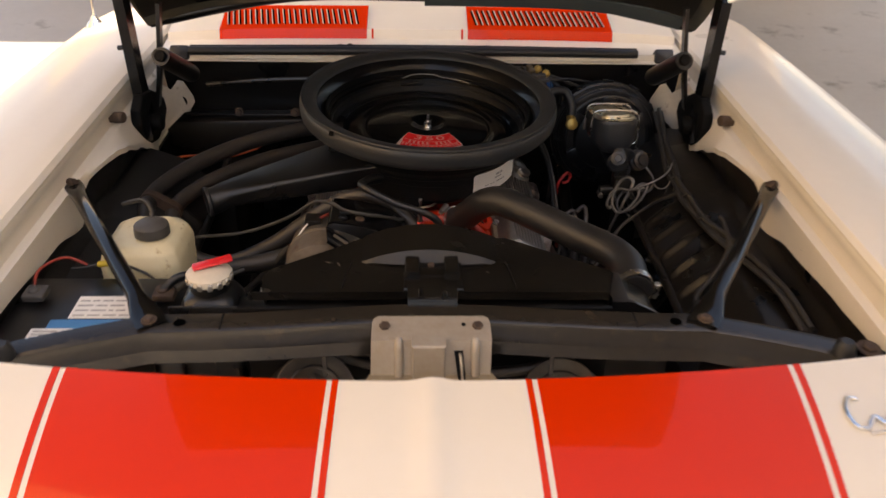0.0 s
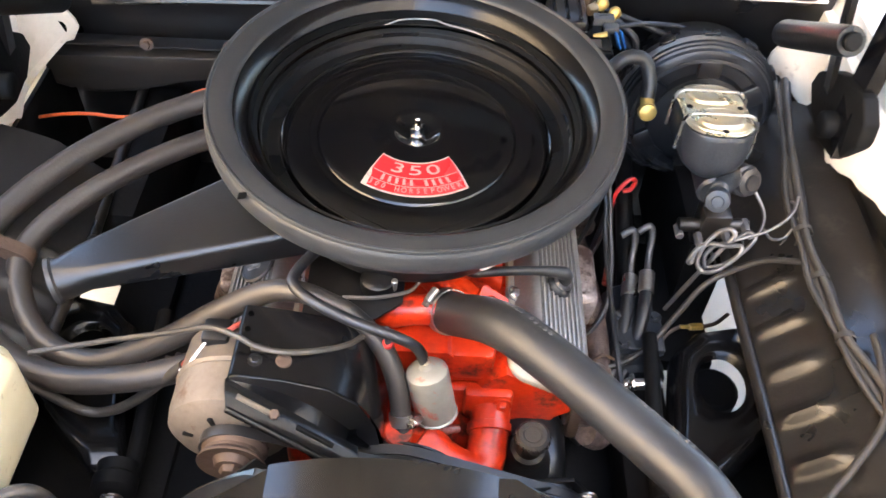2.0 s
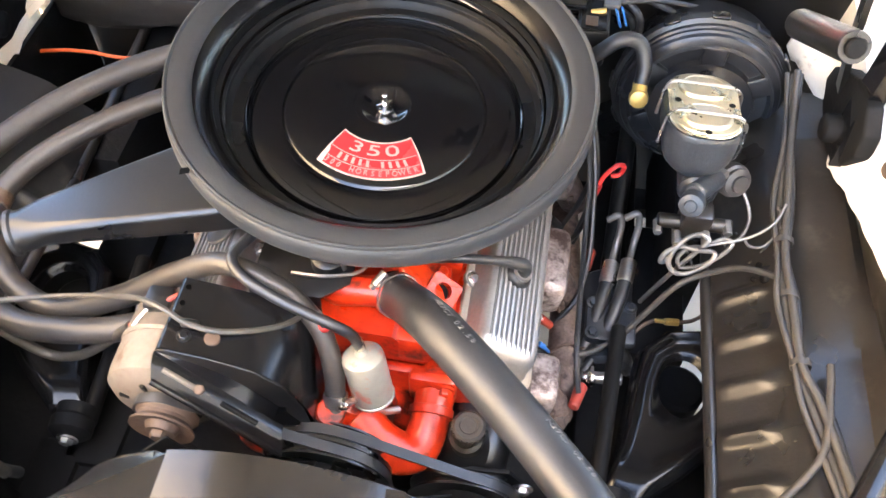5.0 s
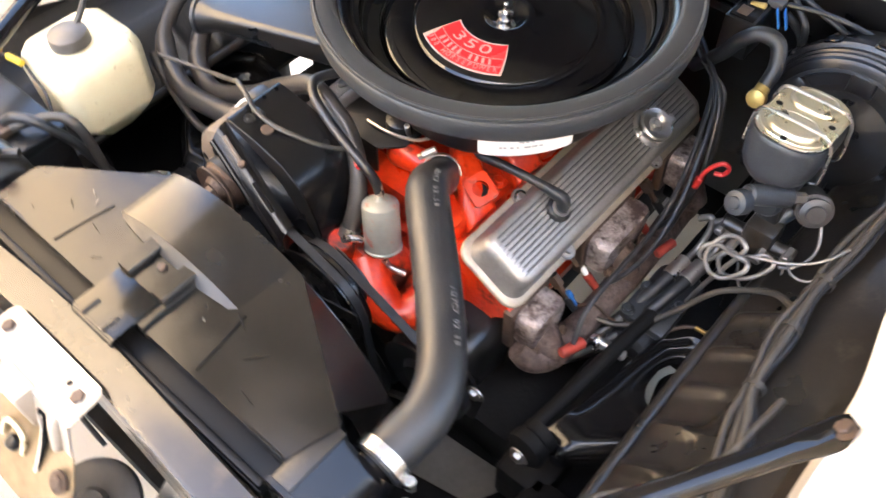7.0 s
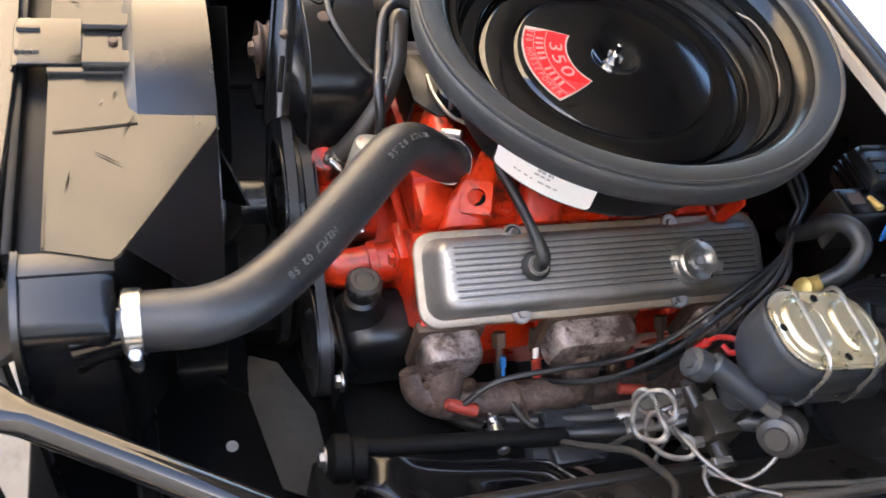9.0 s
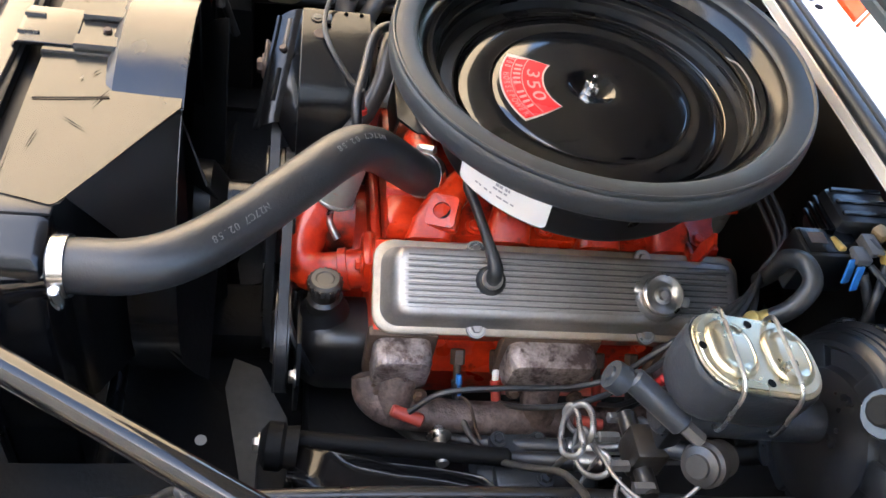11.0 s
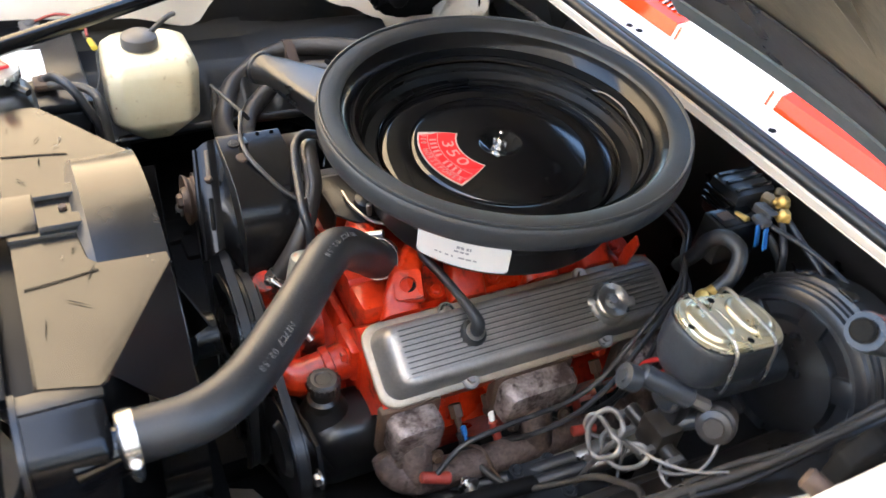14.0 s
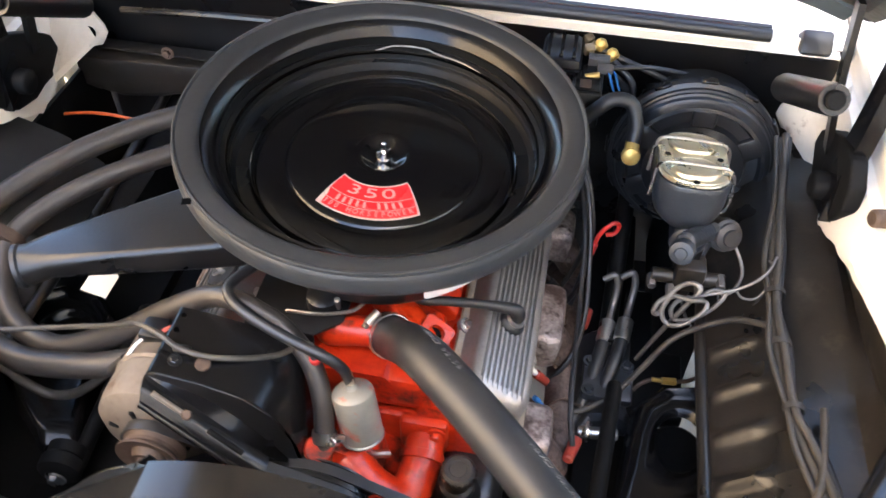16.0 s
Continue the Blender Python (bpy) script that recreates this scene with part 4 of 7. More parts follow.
# ---- radiator, cap, shroud, fan ----
radiator = thing("radiator", (0, 0.08, 0.40), "black crossflow radiator behind its support bar", "radiator")
part("core", box((-0.25, 0.050, 0.40), (0.25, 0.085, 0.775), 0.003), BLACK_DEEP, radiator)
part("top_rail", join(box((-0.262, 0.042, 0.768), (0.246, 0.096, 0.784), 0.003), box((-0.262, 0.044, 0.784), (0.246, 0.052, 0.797), 0.002)), BLACK_MATT, radiator)
for s in (-1, 1):
    if s > 0:
        TS = [(0.252, 0.42), (0.252, 0.796), (0.270, 0.796), (0.276, 0.792), (0.301, 0.7815), (0.309, 0.776), (0.314, 0.768), (0.322, 0.742), (0.329, 0.700), (0.331, 0.42)]
        tank = part("side_tank", loft([[(0.290 + (x - 0.290) * k, y, z if z < 0.5 else z - dz) for x, z in TS] for y, k, dz in ((0.058, 1.0, 0.0), (0.116, 1.0, 0.0), (0.122, 0.97, 0.0012), (0.126, 0.88, 0.004), (0.127, 0.70, 0.010))]), BRACKET, radiator, "black radiator side tank with a sloping face", 28)
        part("tank_lip", box((0.249, 0.057, 0.7955), (0.271, 0.128, 0.8000), 0.0015), HOOP_DUST_LIT, tank, "dusty flat top lip")
        part("tank_seam", loft([[(x, y, z) for x, z in ((0.247, 0.42), (0.247, 0.801), (0.274, 0.801), (0.306, 0.785), (0.318, 0.776), (0.328, 0.744), (0.336, 0.70), (0.338, 0.42))] for y in (0.052, 0.0575)]), BLACK, tank, "thin crimped seam plate")
    else:
        tank = part("side_tank", loft([[(-0.300 + x, 0.092 + y, z) for x, y in rounded(w, h, r)] for w, h, r, z in ((0.085, 0.085, 0.015, 0.42), (0.085, 0.085, 0.016, 0.758), (0.080, 0.080, 0.018, 0.778), (0.066, 0.068, 0.018, 0.792), (0.046, 0.050, 0.016, 0.799))]), BLACK, radiator, "black radiator side tank", 50)
        part("tank_seam", box((-0.346, 0.045, 0.770), (-0.254, 0.049, 0.799), 0.002), BLACK, tank)
neck = part("hose_neck", tube([(0.291, 0.095, 0.742), (0.291, 0.125, 0.747), (0.291, 0.150, 0.752), (0.292, 0.165, 0.754)], [0.034, 0.028, 0.023, 0.023], 20, 5), BLACK_GLOSS, radiator)
part("filler_neck", rod((-0.300, 0.092, 0.795), (-0.300, 0.092, 0.818), 0.026, seg=24, bev=0.002), BLACK, radiator)
part("overflow_spout", rod((-0.30, 0.092, 0.808), (-0.26, 0.125, 0.806), 0.005, seg=10), BLACK, radiator)
cap = thing("pressure_cap", (-0.298, 0.090, 0.818), "white metal pressure cap with a red release lever on the radiator", "cap")
part("cap_disc", lathe([(0, 0.010), (0.012, 0.011), (0.018, 0.009), (0.026, 0.006), (0.030, 0.003), (0.030, -0.006), (0.027, -0.008), (0, -0.008)], (-0.298, 0.090, 0.822), (0, 0, 1), 32), WHITE_DULL, cap)
for k in range(14):
    a = 2 * math.pi * k / 14
    part("cap_tooth", box((0.0275, -0.0035, -0.009), (0.0318, 0.0035, 0.001), 0.001, Matrix.Translation((-0.298, 0.090, 0.822)) @ Matrix.Rotation(a, 4, "Z"), 1), STEEL, cap)
part("lever", box((-0.020, -0.008, 0.010), (0.034, 0.008, 0.016), 0.003, Matrix.Translation((-0.298, 0.092, 0.824)) @ Matrix.Rotation(0.35, 4, "Z") @ Matrix.Rotation(-0.10, 4, "Y")), LABEL_RED, cap, "red safety lever")

shroud = thing("fan_shroud", (0, 0.10, 0.78), "scuffed black plastic fan shroud over the radiator", "fan shroud")


def wing_edge(s, v):
    """Outer edge of the top on one side: straight at the radiator, then slanting in to the fan hoop."""
    K = [(0.0, 0.074, 0.247, 0.226), (0.22, 0.100, 0.254, 0.231), (0.42, 0.128, 0.262, 0.231), (0.48, 0.136, 0.250, 0.220), (1.0, 0.219, 0.116, 0.096)]
    for (a, ya, ra, la), (b, yb, rb, lb) in zip(K, K[1:]):
        if v <= b + 1e-9:
            t = (v - a) / (b - a)
            return (ra + (rb - ra) * t) if s > 0 else -(la + (lb - la) * t), ya + (yb - ya) * t
    return 0.116 * s, 0.219


def wing(u, v):
    """The flat top: broad at the radiator, narrowing to the fan hoop, a little sunk towards its ends."""
    xl, y = wing_edge(-1, v)
    xr = wing_edge(1, v)[0]
    x = xl + (xr - xl) * u
    return (x, y, 0.8035 - 0.0025 * max(0.0, abs(x) - 0.115) / 0.13 + 0.0006 * math.sin(31 * x + 3) * math.sin(40 * y))


top_panel = part("top_panel", sheet(wing, 60, 25, 0.003), SHROUD, shroud)
for s in (-1, 1):
    part("side_face", sheet(lambda u, v: (wing_edge(s, u)[0] - s * 0.0015, wing_edge(s, u)[1] - 0.002 * (u > 0.44), wing(0 if s < 0 else 1, u)[2] - 0.001 - 0.30 * v), 25, 8, 0.003), BLACK_MATT, shroud)
    part("seam_line", tube([(s * 0.1195, 0.080, 0.8046), (s * 0.115, 0.115, 0.8046), (s * 0.1095, 0.150, 0.8046)], 0.0008, 6, 4), BLACK_DEEP, shroud)


random.seed(11)
for k in range(26):
    u, v = random.uniform(0.05, 0.95), random.uniform(0.05, 0.55)
    p = Vector(wing(u, v))
    a = random.uniform(-0.7, 0.7) + (math.pi / 2 if k % 3 == 0 else 0.0)
    h = random.uniform(0.003, 0.016)
    d = Vector((math.cos(a), math.sin(a), 0)) * h
    if abs(p.x - 0.005) < 0.065 or abs(p.x) > 0.205 or p.y + abs(d.y) > 0.150 or p.y - abs(d.y) < 0.08:
        continue
    w = Vector((-math.sin(a), math.cos(a), 0)) * random.uniform(0.0003, 0.0007)
    part("scratch", loft([[p - d + Vector((0, 0, q)), p + w + Vector((0, 0, q)), p + d + Vector((0, 0, q)), p - w + Vector((0, 0, q))] for q in (0.0018, 0.0021)]), CAP_TAN if k % 4 == 0 else BLACK_DEEP, top_panel)

HOOP_R = 0.235
HOOP_Z = 0.8265 - HOOP_R


def hoop(a, y):
    return (HOOP_R * math.sin(a), y, HOOP_Z + HOOP_R * math.cos(a) - 0.02 * (0.236 - y))


part("fan_hoop", sheet(lambda u, v: hoop(radians(-24.5 + 52.5 * u), 0.150 + 0.071 * v), 36, 6, 0.003), SHROUD, shroud, "arched fan hoop")
part("hoop_face", sheet(lambda u, v: Vector(hoop(radians(-24.5 + 52.5 * u), 0.1505)).lerp(Vector((HOOP_R * 1.01 * math.sin(radians(-24.5 + 52.5 * u)), 0.137 + 0.010 * (2 * u - 1) ** 2, min(0.8062, hoop(radians(-24.5 + 52.5 * u), 0.15)[2] - 0.004))), v), 36, 3, 0.003), HOOP_DUST_LIT, shroud, "dusty face under the hoop, coloured paler as if lit")
for s in (-1, 1):
    part("corner_face", sheet(lambda u, v: Vector((wing_edge(s, 1.0 - 0.52 * u)[0], wing_edge(s, 1.0 - 0.52 * u)[1], 0.8015)).lerp(Vector((s * HOOP_R * math.sin(radians(28 + 44 * u)), 0.2195, HOOP_Z + HOOP_R * math.cos(radians(28 + 44 * u)) - 0.001)), v), 20, 8, 0.002), BLACK, shroud, "steep black corner of the shroud")
part("front_lip", sheet(lambda u, v: (-0.246 + 0.492 * u, 0.0745 - 0.0015 * v, 0.8025 - 0.012 * v), 20, 2, 0.002), SHROUD, shroud)
part("hoop_ring", sheet(lambda u, v: (HOOP_R * math.sin(radians(28 + 304 * u)), 0.170 + 0.050 * v, HOOP_Z + HOOP_R * math.cos(radians(28 + 304 * u))), 48, 2, 0.003), SHROUD, shroud)
part("bracket_pad", loft([[(-0.036 + g, y0 + g, z), (0.047 - g, y0 + g, z), (0.047 - g, 0.151, z), (-0.036 + g, 0.151, z)] for z, g, y0 in ((0.792, 0.0, 0.0715), (0.8070, 0.0005, 0.0715), (0.8090, 0.002, 0.0715))]), SHROUD, shroud)
for x in (-0.0235, 0.0315):
    part("rib", loft([[(x + a, y, z) for a, z in ((-0.0112, 0.8080), (-0.0100, 0.8150), (-0.0085, 0.8165), (0.0085, 0.8165), (0.0100, 0.8150), (0.0112, 0.8080))] for y in (0.104, 0.152)]), SHROUD, shroud)
bracket = part("mount_bracket", join(box((-0.030, 0.048, 0.8062), (0.0372, 0.1035, 0.8115), 0.0012), loft([[(x, y, z) for x in (-0.0295, 0.0367)] + [(x, y - 0.002, z - 0.002) for x in (0.0367, -0.0295)] for y, z in ((0.050, 0.8112), (0.0455, 0.8095), (0.0435, 0.8045))])), SHROUD, shroud, "black mounting bracket clipped over the radiator support")
for x in (-0.0125, 0.0205):
    part("clip_rib", loft([[(x + a, y, z) for a, z in ((-0.0035, 0.8110), (-0.0015, 0.8145), (0.0015, 0.8145), (0.0035, 0.8110))] for y in (0.046, 0.066)]), SHROUD, bracket)
part("bracket_bolt", bolt((0.003, 0.131, 0.8088), (0, 0, 1), 0.0050, 0.004, False), RUST, bracket)

fan = thing("cooling_fan", (0, 0.235, 0.56), "black steel engine cooling fan inside the shroud", "fan")
for k in range(5):
    a = 2 * math.pi * k / 5 + 0.5
    part("blade", sheet(lambda u, v: (math.sin(a + (v - 0.5) * 0.45) * (0.05 + 0.185 * u), 0.225 + 0.045 * (v - 0.5), 0.56 + math.cos(a + (v - 0.5) * 0.45) * (0.05 + 0.185 * u)), 6, 4, 0.002), BLACK_DEEP, fan)
part("hub", lathe([(0, -0.02), (0.03, -0.02), (0.055, 0), (0.055, 0.02), (0.03, 0.04), (0.03, 0.07), (0, 0.07)], (0, 0.215, 0.56), (0, 1, 0), 24), BLACK, fan)


# ---- engine ----
UX, UN = Vector((0.866, 0, -0.5)), Vector((0.5, 0, 0.866))   # across and out of the right cover's rail
COVER = Vector((0.1758, 0.668, 0.6105))                            # middle of the rail plane


def rail(s, a, y, h):
    """Point on a bank: a across, y along the engine, h out of the rail."""
    p = COVER + UX * a + UN * h
    return Vector((s * p.x, y, p.z))


engine = thing("engine", (0, 0.65, 0.30), "orange-red painted V8 engine block with grimy castings", "engine")
part("block", loft([[(x, y, z) for x, z in ((-0.16, 0.36), (0.16, 0.36), (0.19, 0.46), (0.12, 0.58), (-0.12, 0.58), (-0.19, 0.46))] for y in (0.440, 0.90)]), ENGINE_RED, engine)
for s in (-1, 1):
    head = part("cylinder_head", loft([[rail(s, a, y, h) for a, h in ((-0.056, -0.001), (0.056, -0.001), (0.058, -0.02), (0.048, -0.045), (0.050, -0.095), (0.030, -0.125), (-0.060, -0.10), (-0.066, -0.03))] for y in (0.436, 0.444, 0.892, 0.900)]), ENGINE_RED, engine, "orange-red cylinder head")
    for k, y in enumerate((0.452, 0.52, 0.60, 0.69, 0.78, 0.87)):
        part("head_bolt", bolt(rail(s, 0.056, y, -0.030), (s * 0.9, 0, 0.2), 0.008, 0.008), ENGINE_RED, head)
# intake manifold: valley deck, runners, front bosses and carburettor pad
intake = part("intake_manifold", loft([[(x, y, z) for x, z in ((-0.115, 0.60), (0.115, 0.60), (0.108, 0.634), (0.07, 0.640), (0.055, 0.655), (-0.055, 0.655), (-0.07, 0.640), (-0.108, 0.634))] for y in (0.450, 0.462, 0.88, 0.89)]), ENGINE_RED, engine, "orange-red intake manifold")
for s in (-1, 1):
    for y in (0.50, 0.60, 0.72, 0.82):
        part("runner", loft([[(s * x + s * 0.25 * b, y + (0.66 - y) * k + a, z + b) for a, b in rounded(w, h, 0.012, 4)] for x, k, z, w, h in ((0.118, 0.0, 0.622, 0.058, 0.040), (0.100, 0.04, 0.645, 0.054, 0.040), (0.076, 0.14, 0.662, 0.050, 0.042), (0.045, 0.32, 0.668, 0.050, 0.042), (0.02, 0.48, 0.668, 0.050, 0.040))]), ENGINE_RED, intake)
    for y in (0.475, 0.56, 0.65, 0.77, 0.86):
        part("intake_bolt", bolt((s * 0.098, y, 0.640), (s * 0.2, 0, 1), 0.008, 0.007), ENGINE_RED, intake)
    part("front_boss", box((s * 0.085 - 0.028, 0.448, 0.60), (s * 0.085 + 0.028, 0.50, 0.653), 0.010), ENGINE_RED, intake)
em = basis(Vector((0.104, 0.514, 0.668)), (0.80, -0.20, -0.45), (0.40, -0.30, 0.86))
sq = rounded(0.040, 0.036, 0.006, 5)
ci = [(0.0108 * math.cos(2 * math.pi * (k - 2.5) / 24 + math.pi / 4), 0.0108 * math.sin(2 * math.pi * (k - 2.5) / 24 + math.pi / 4)) for k in range(24)]
part("lifting_ear", join(loft([[em @ Vector((x, y, z)) for x, y in c] for c, z in ((sq, 0.0), (sq, 0.007), (ci, 0.007), (ci, -0.002), (sq, 0.0))], caps=False), box((-0.020, -0.020, -0.022), (0.020, 0.020, -0.004), 0.005, em)), ENGINE_RED, intake, "orange-red lifting ear with a round hole", 45)
part("ear_shade", lathe([(0, 0.0006), (0.0106, 0.0006), (0.0106, 0), (0, 0)], em @ Vector((0, 0, -0.0042)), em.to_3x3() @ Vector((0, 0, 1)), 20), BLACK_DEEP, intake)
part("carburettor_pad", box((-0.075, 0.60, 0.650), (0.075, 0.77, 0.685), 0.008), ENGINE_RED, intake)
part("carburettor", join(box((-0.060, 0.605, 0.685), (0.060, 0.765, 0.730), 0.010), rod((0.0, 0.685, 0.72), (0.0, 0.685, 0.76), 0.062, seg=24, bev=0.003)), ALU_DULL, engine, "dull alloy carburettor")
part("thermostat_housing", join(tube([(-0.022, 0.500, 0.668), (-0.012, 0.491, 0.678), (0.010, 0.490, 0.683), (0.034, 0.493, 0.682), (0.056, 0.490, 0.682)], [0.021, 0.020, 0.0185, 0.0190, 0.0205], 16, 5), box((-0.060, 0.490, 0.650), (0.034, 0.520, 0.662), 0.004)), ENGINE_RED, engine, "orange-red thermostat housing")
# added black plate: covers the red castings where the air cleaner shades them
under_plate = part("shade_plate", join(plate([(-0.115, 0.462, 0.700), (-0.030, 0.462, 0.700), (0.000, 0.486, 0.702), (0.002, 0.560, 0.702), (-0.115, 0.560, 0.700)], (0, 0, -0.004), 0.001), plate([(-0.115, 0.462, 0.700), (-0.030, 0.462, 0.700), (-0.030, 0.458, 0.640), (-0.115, 0.458, 0.640)], (0, 0.004, 0), 0.001), lathe([(0, 0.020), (0.014, 0.020), (0.021, 0.015), (0.022, 0.0), (0, 0)], (-0.030, 0.512, 0.700), (0, 0, 1), 20)), BLACK, engine, "black plate added for the shade and grime under the air cleaner")
part("stud", rod((-0.012, 0.505, 0.702), (-0.010, 0.502, 0.722), 0.0038, seg=10, bev=0.001), STEEL, under_plate, "bright steel stud")
part("linkage_rod", tube([(-0.070, 0.488, 0.704), (-0.030, 0.486, 0.709), (0.006, 0.497, 0.709), (0.018, 0.515, 0.706)], 0.0024, 8, 5), STEEL, under_plate, "thin steel linkage rod")
# water pump with its two curved legs
pump = part("water_pump", join(lathe([(0, -0.05), (0.032, -0.05), (0.036, -0.02), (0.060, -0.005), (0.066, 0.02), (0.066, 0.045), (0, 0.045)], (0.0, 0.372, 0.555), (0, 1, 0), 28), rod((-0.004, 0.360, 0.60), (0.004, 0.352, 0.640), 0.017, seg=16, bev=0.002)), ENGINE_RED, engine, "orange-red water pump")
for s in (-1, 1):
    part("pump_leg", tube([(s * 0.020, 0.372, 0.582), (s * 0.052, 0.355, 0.566), (s * 0.084, 0.352, 0.551), (s * 0.104, 0.366, 0.549), (s * 0.111, 0.400, 0.562), (s * 0.112, 0.445, 0.572)], [0.036, 0.030, 0.0265, 0.0255, 0.0240, 0.026], 16, 7), ENGINE_RED, pump)
    part("leg_collar", lathe([(0.0245, -0.006), (0.0275, -0.005), (0.0275, 0.005), (0.0245, 0.006)], (s * 0.111, 0.405, 0.564), (0, 1, 0.25), 20, True), ENGINE_RED, pump)
    part("pump_ear", box((s * 0.108 - 0.03, 0.424, 0.548), (s * 0.108 + 0.03, 0.444, 0.606), 0.008), ENGINE_RED, pump)
    part("pump_bolt", bolt((s * 0.125, 0.424, 0.59), (0, -1, 0), 0.008, 0.008), ENGINE_RED, pump)
part("timing_cover", lathe([(0, 0), (0.10, 0), (0.115, 0.012), (0.115, 0.04), (0, 0.04)], (0, 0.40, 0.46), (0, 1, 0), 28), ENGINE_RED, engine)
part("front_plate", box((-0.15, 0.435, 0.40), (0.15, 0.45, 0.60), 0.006), ENGINE_RED, engine)


def pulley(at, r, w, grooves=1, material=BLACK, name="pulley", parent=engine, label=""):
    prof = [(0, -w / 2 - 0.004), (r * 0.45, -w / 2 - 0.004), (r * 0.55, -w / 2 + 0.004), (r * 0.86, -w / 2 + 0.002)]
    for g in range(grooves):
        c = -w / 2 + w * (g + 0.5) / grooves
        q = w / grooves / 2
        prof += [(r, c - q), (r, c - q * 0.75), (r * 0.86, c - q * 0.2), (r * 0.86, c + q * 0.2), (r, c + q * 0.75), (r, c + q)]
    prof += [(r * 0.8, w / 2), (0, w / 2)]
    return part(name, lathe(prof, at, (0, 1, 0), 36), material, parent, label)


pulley((0, 0.322, 0.56), 0.078, 0.040, 2, BLACK, label="black water pump pulley")
pulley((0, 0.328, 0.385), 0.088, 0.045, 2, BLACK, label="black crankshaft pulley")


def belt(circles, y, w, name, label):
    """A V-belt round circles (x, z, r), listed clockwise."""
    pts = []
    n = len(circles)
    for i, (x, z, r) in enumerate(circles):
        px, pz, _ = circles[i - 1]
        nx, nz, _ = circles[(i + 1) % n]
        a0 = math.atan2(z - pz, x - px) + math.pi / 2
        a1 = math.atan2(nz - z, nx - x) + math.pi / 2
        while a1 > a0:
            a1 -= 2 * math.pi
        for k in range(13):
            a = a0 + (a1 - a0) * k / 12
            pts.append((x + r * math.cos(a), z + r * math.sin(a)))
    rings = []
    cx, cz = sum(p[0] for p in pts) / len(pts), sum(p[1] for p in pts) / len(pts)
    for x, z in pts:
        d = Vector((x - cx, 0, z - cz)).normalized()
        rings.append([Vector((x, y - w * 0.35, z)) - d * 0.008, Vector((x, y + w * 0.35, z)) - d * 0.008, Vector((x, y + w / 2, z)), Vector((x, y - w / 2, z))])
    rings.append(rings[0])
    b = part("drive_belt", loft(rings, caps=False), RUBBER)
    return tagged(b, label, "belt", "drive belts")


belt([(-0.1665, 0.663, 0.037), (0.0, 0.56, 0.078), (0.0, 0.385, 0.086)], 0.312, 0.012, "drive_belt", "black rubber alternator belt on its pulleys")
belt([(0.0, 0.56, 0.078), (0.165, 0.49, 0.070), (0.0, 0.385, 0.086)], 0.332, 0.012, "drive_belt", "black rubber power steering belt on its pulleys")


# ---- finned valve covers ----
def valve_cover(s):
    t = thing("valve_cover", tuple(rail(s, 0, 0.668, 0)), "finned cast aluminium valve cover on the cylinder head" if s > 0 else "finned cast aluminium valve cover with a round badge", "valve cover", "valve covers")
    L, Wd = 0.470, 0.112

    def ring(w, l, r, h, a0=0.0):
        return [rail(s, a0 + x, 0.668 + y, h) for x, y in rounded(w, l, r, 6)]

    part("body", loft([ring(Wd - 0.016, L - 0.017, 0.022, 0.0060), ring(Wd - 0.017, L - 0.018, 0.022, 0.0072), ring(Wd - 0.021, L - 0.024, 0.021, 0.011), ring(Wd - 0.026, L - 0.034, 0.021, 0.029), ring(Wd - 0.031, L - 0.043, 0.020, 0.036), ring(Wd - 0.037, L - 0.053, 0.018, 0.0400), ring(Wd - 0.047, L - 0.070, 0.014, 0.0415)]), ALU, t, "", 55)
    part("flange", loft([ring(Wd, L, 0.024, 0.0), ring(Wd, L, 0.024, 0.005), ring(Wd - 0.003, L - 0.003, 0.024, 0.0066), ring(Wd - 0.018, L - 0.019, 0.022, 0.0070)]), ALU_TAN, t, "dusty paler flange", 55)
    part("gasket", loft([ring(Wd - 0.004, L - 0.004, 0.024, -0.002), ring(Wd - 0.004, L - 0.004, 0.024, 0.0)]), BLACK_DEEP, t)
    for k in range(9):
        a = -0.0280 + 0.056 * k / 8
        part("fin", loft([[rail(s, a + x * w, y, 0.0411 + z * w) for x, z in ((-0.0024, 0), (-0.0013, 0.0030), (0.0011, 0.0030), (0.0017, 0))] for y, w in ((0.462, 0.15), (0.474, 1.0), (0.862, 1.0), (0.872, 0.15))]), ALU, t)
        part("groove", loft([[rail(s, a - 0.0033 + x, y, 0.0416 + z) for x, z in ((-0.0009, 0), (-0.0009, 0.0004), (0.0009, 0.0004), (0.0009, 0))] for y in (0.470, 0.866)]), ALU_DARK, t, "darker line beside the fin")
    for y in (0.557, 0.772):
        for a in (-0.0475, 0.0475):
            b = part("cover_bolt", bolt(rail(s, a, y, 0.0085), (s * UN.x, 0, UN.z), 0.0065, 0.006), STEEL, t)
            part("boss", lathe([(0, 0.001), (0.012, 0.001), (0.013, -0.004), (0, -0.004)], rail(s, a, y, 0.0082), (s * UN.x, 0, UN.z), 18), ALU, t)
    return t


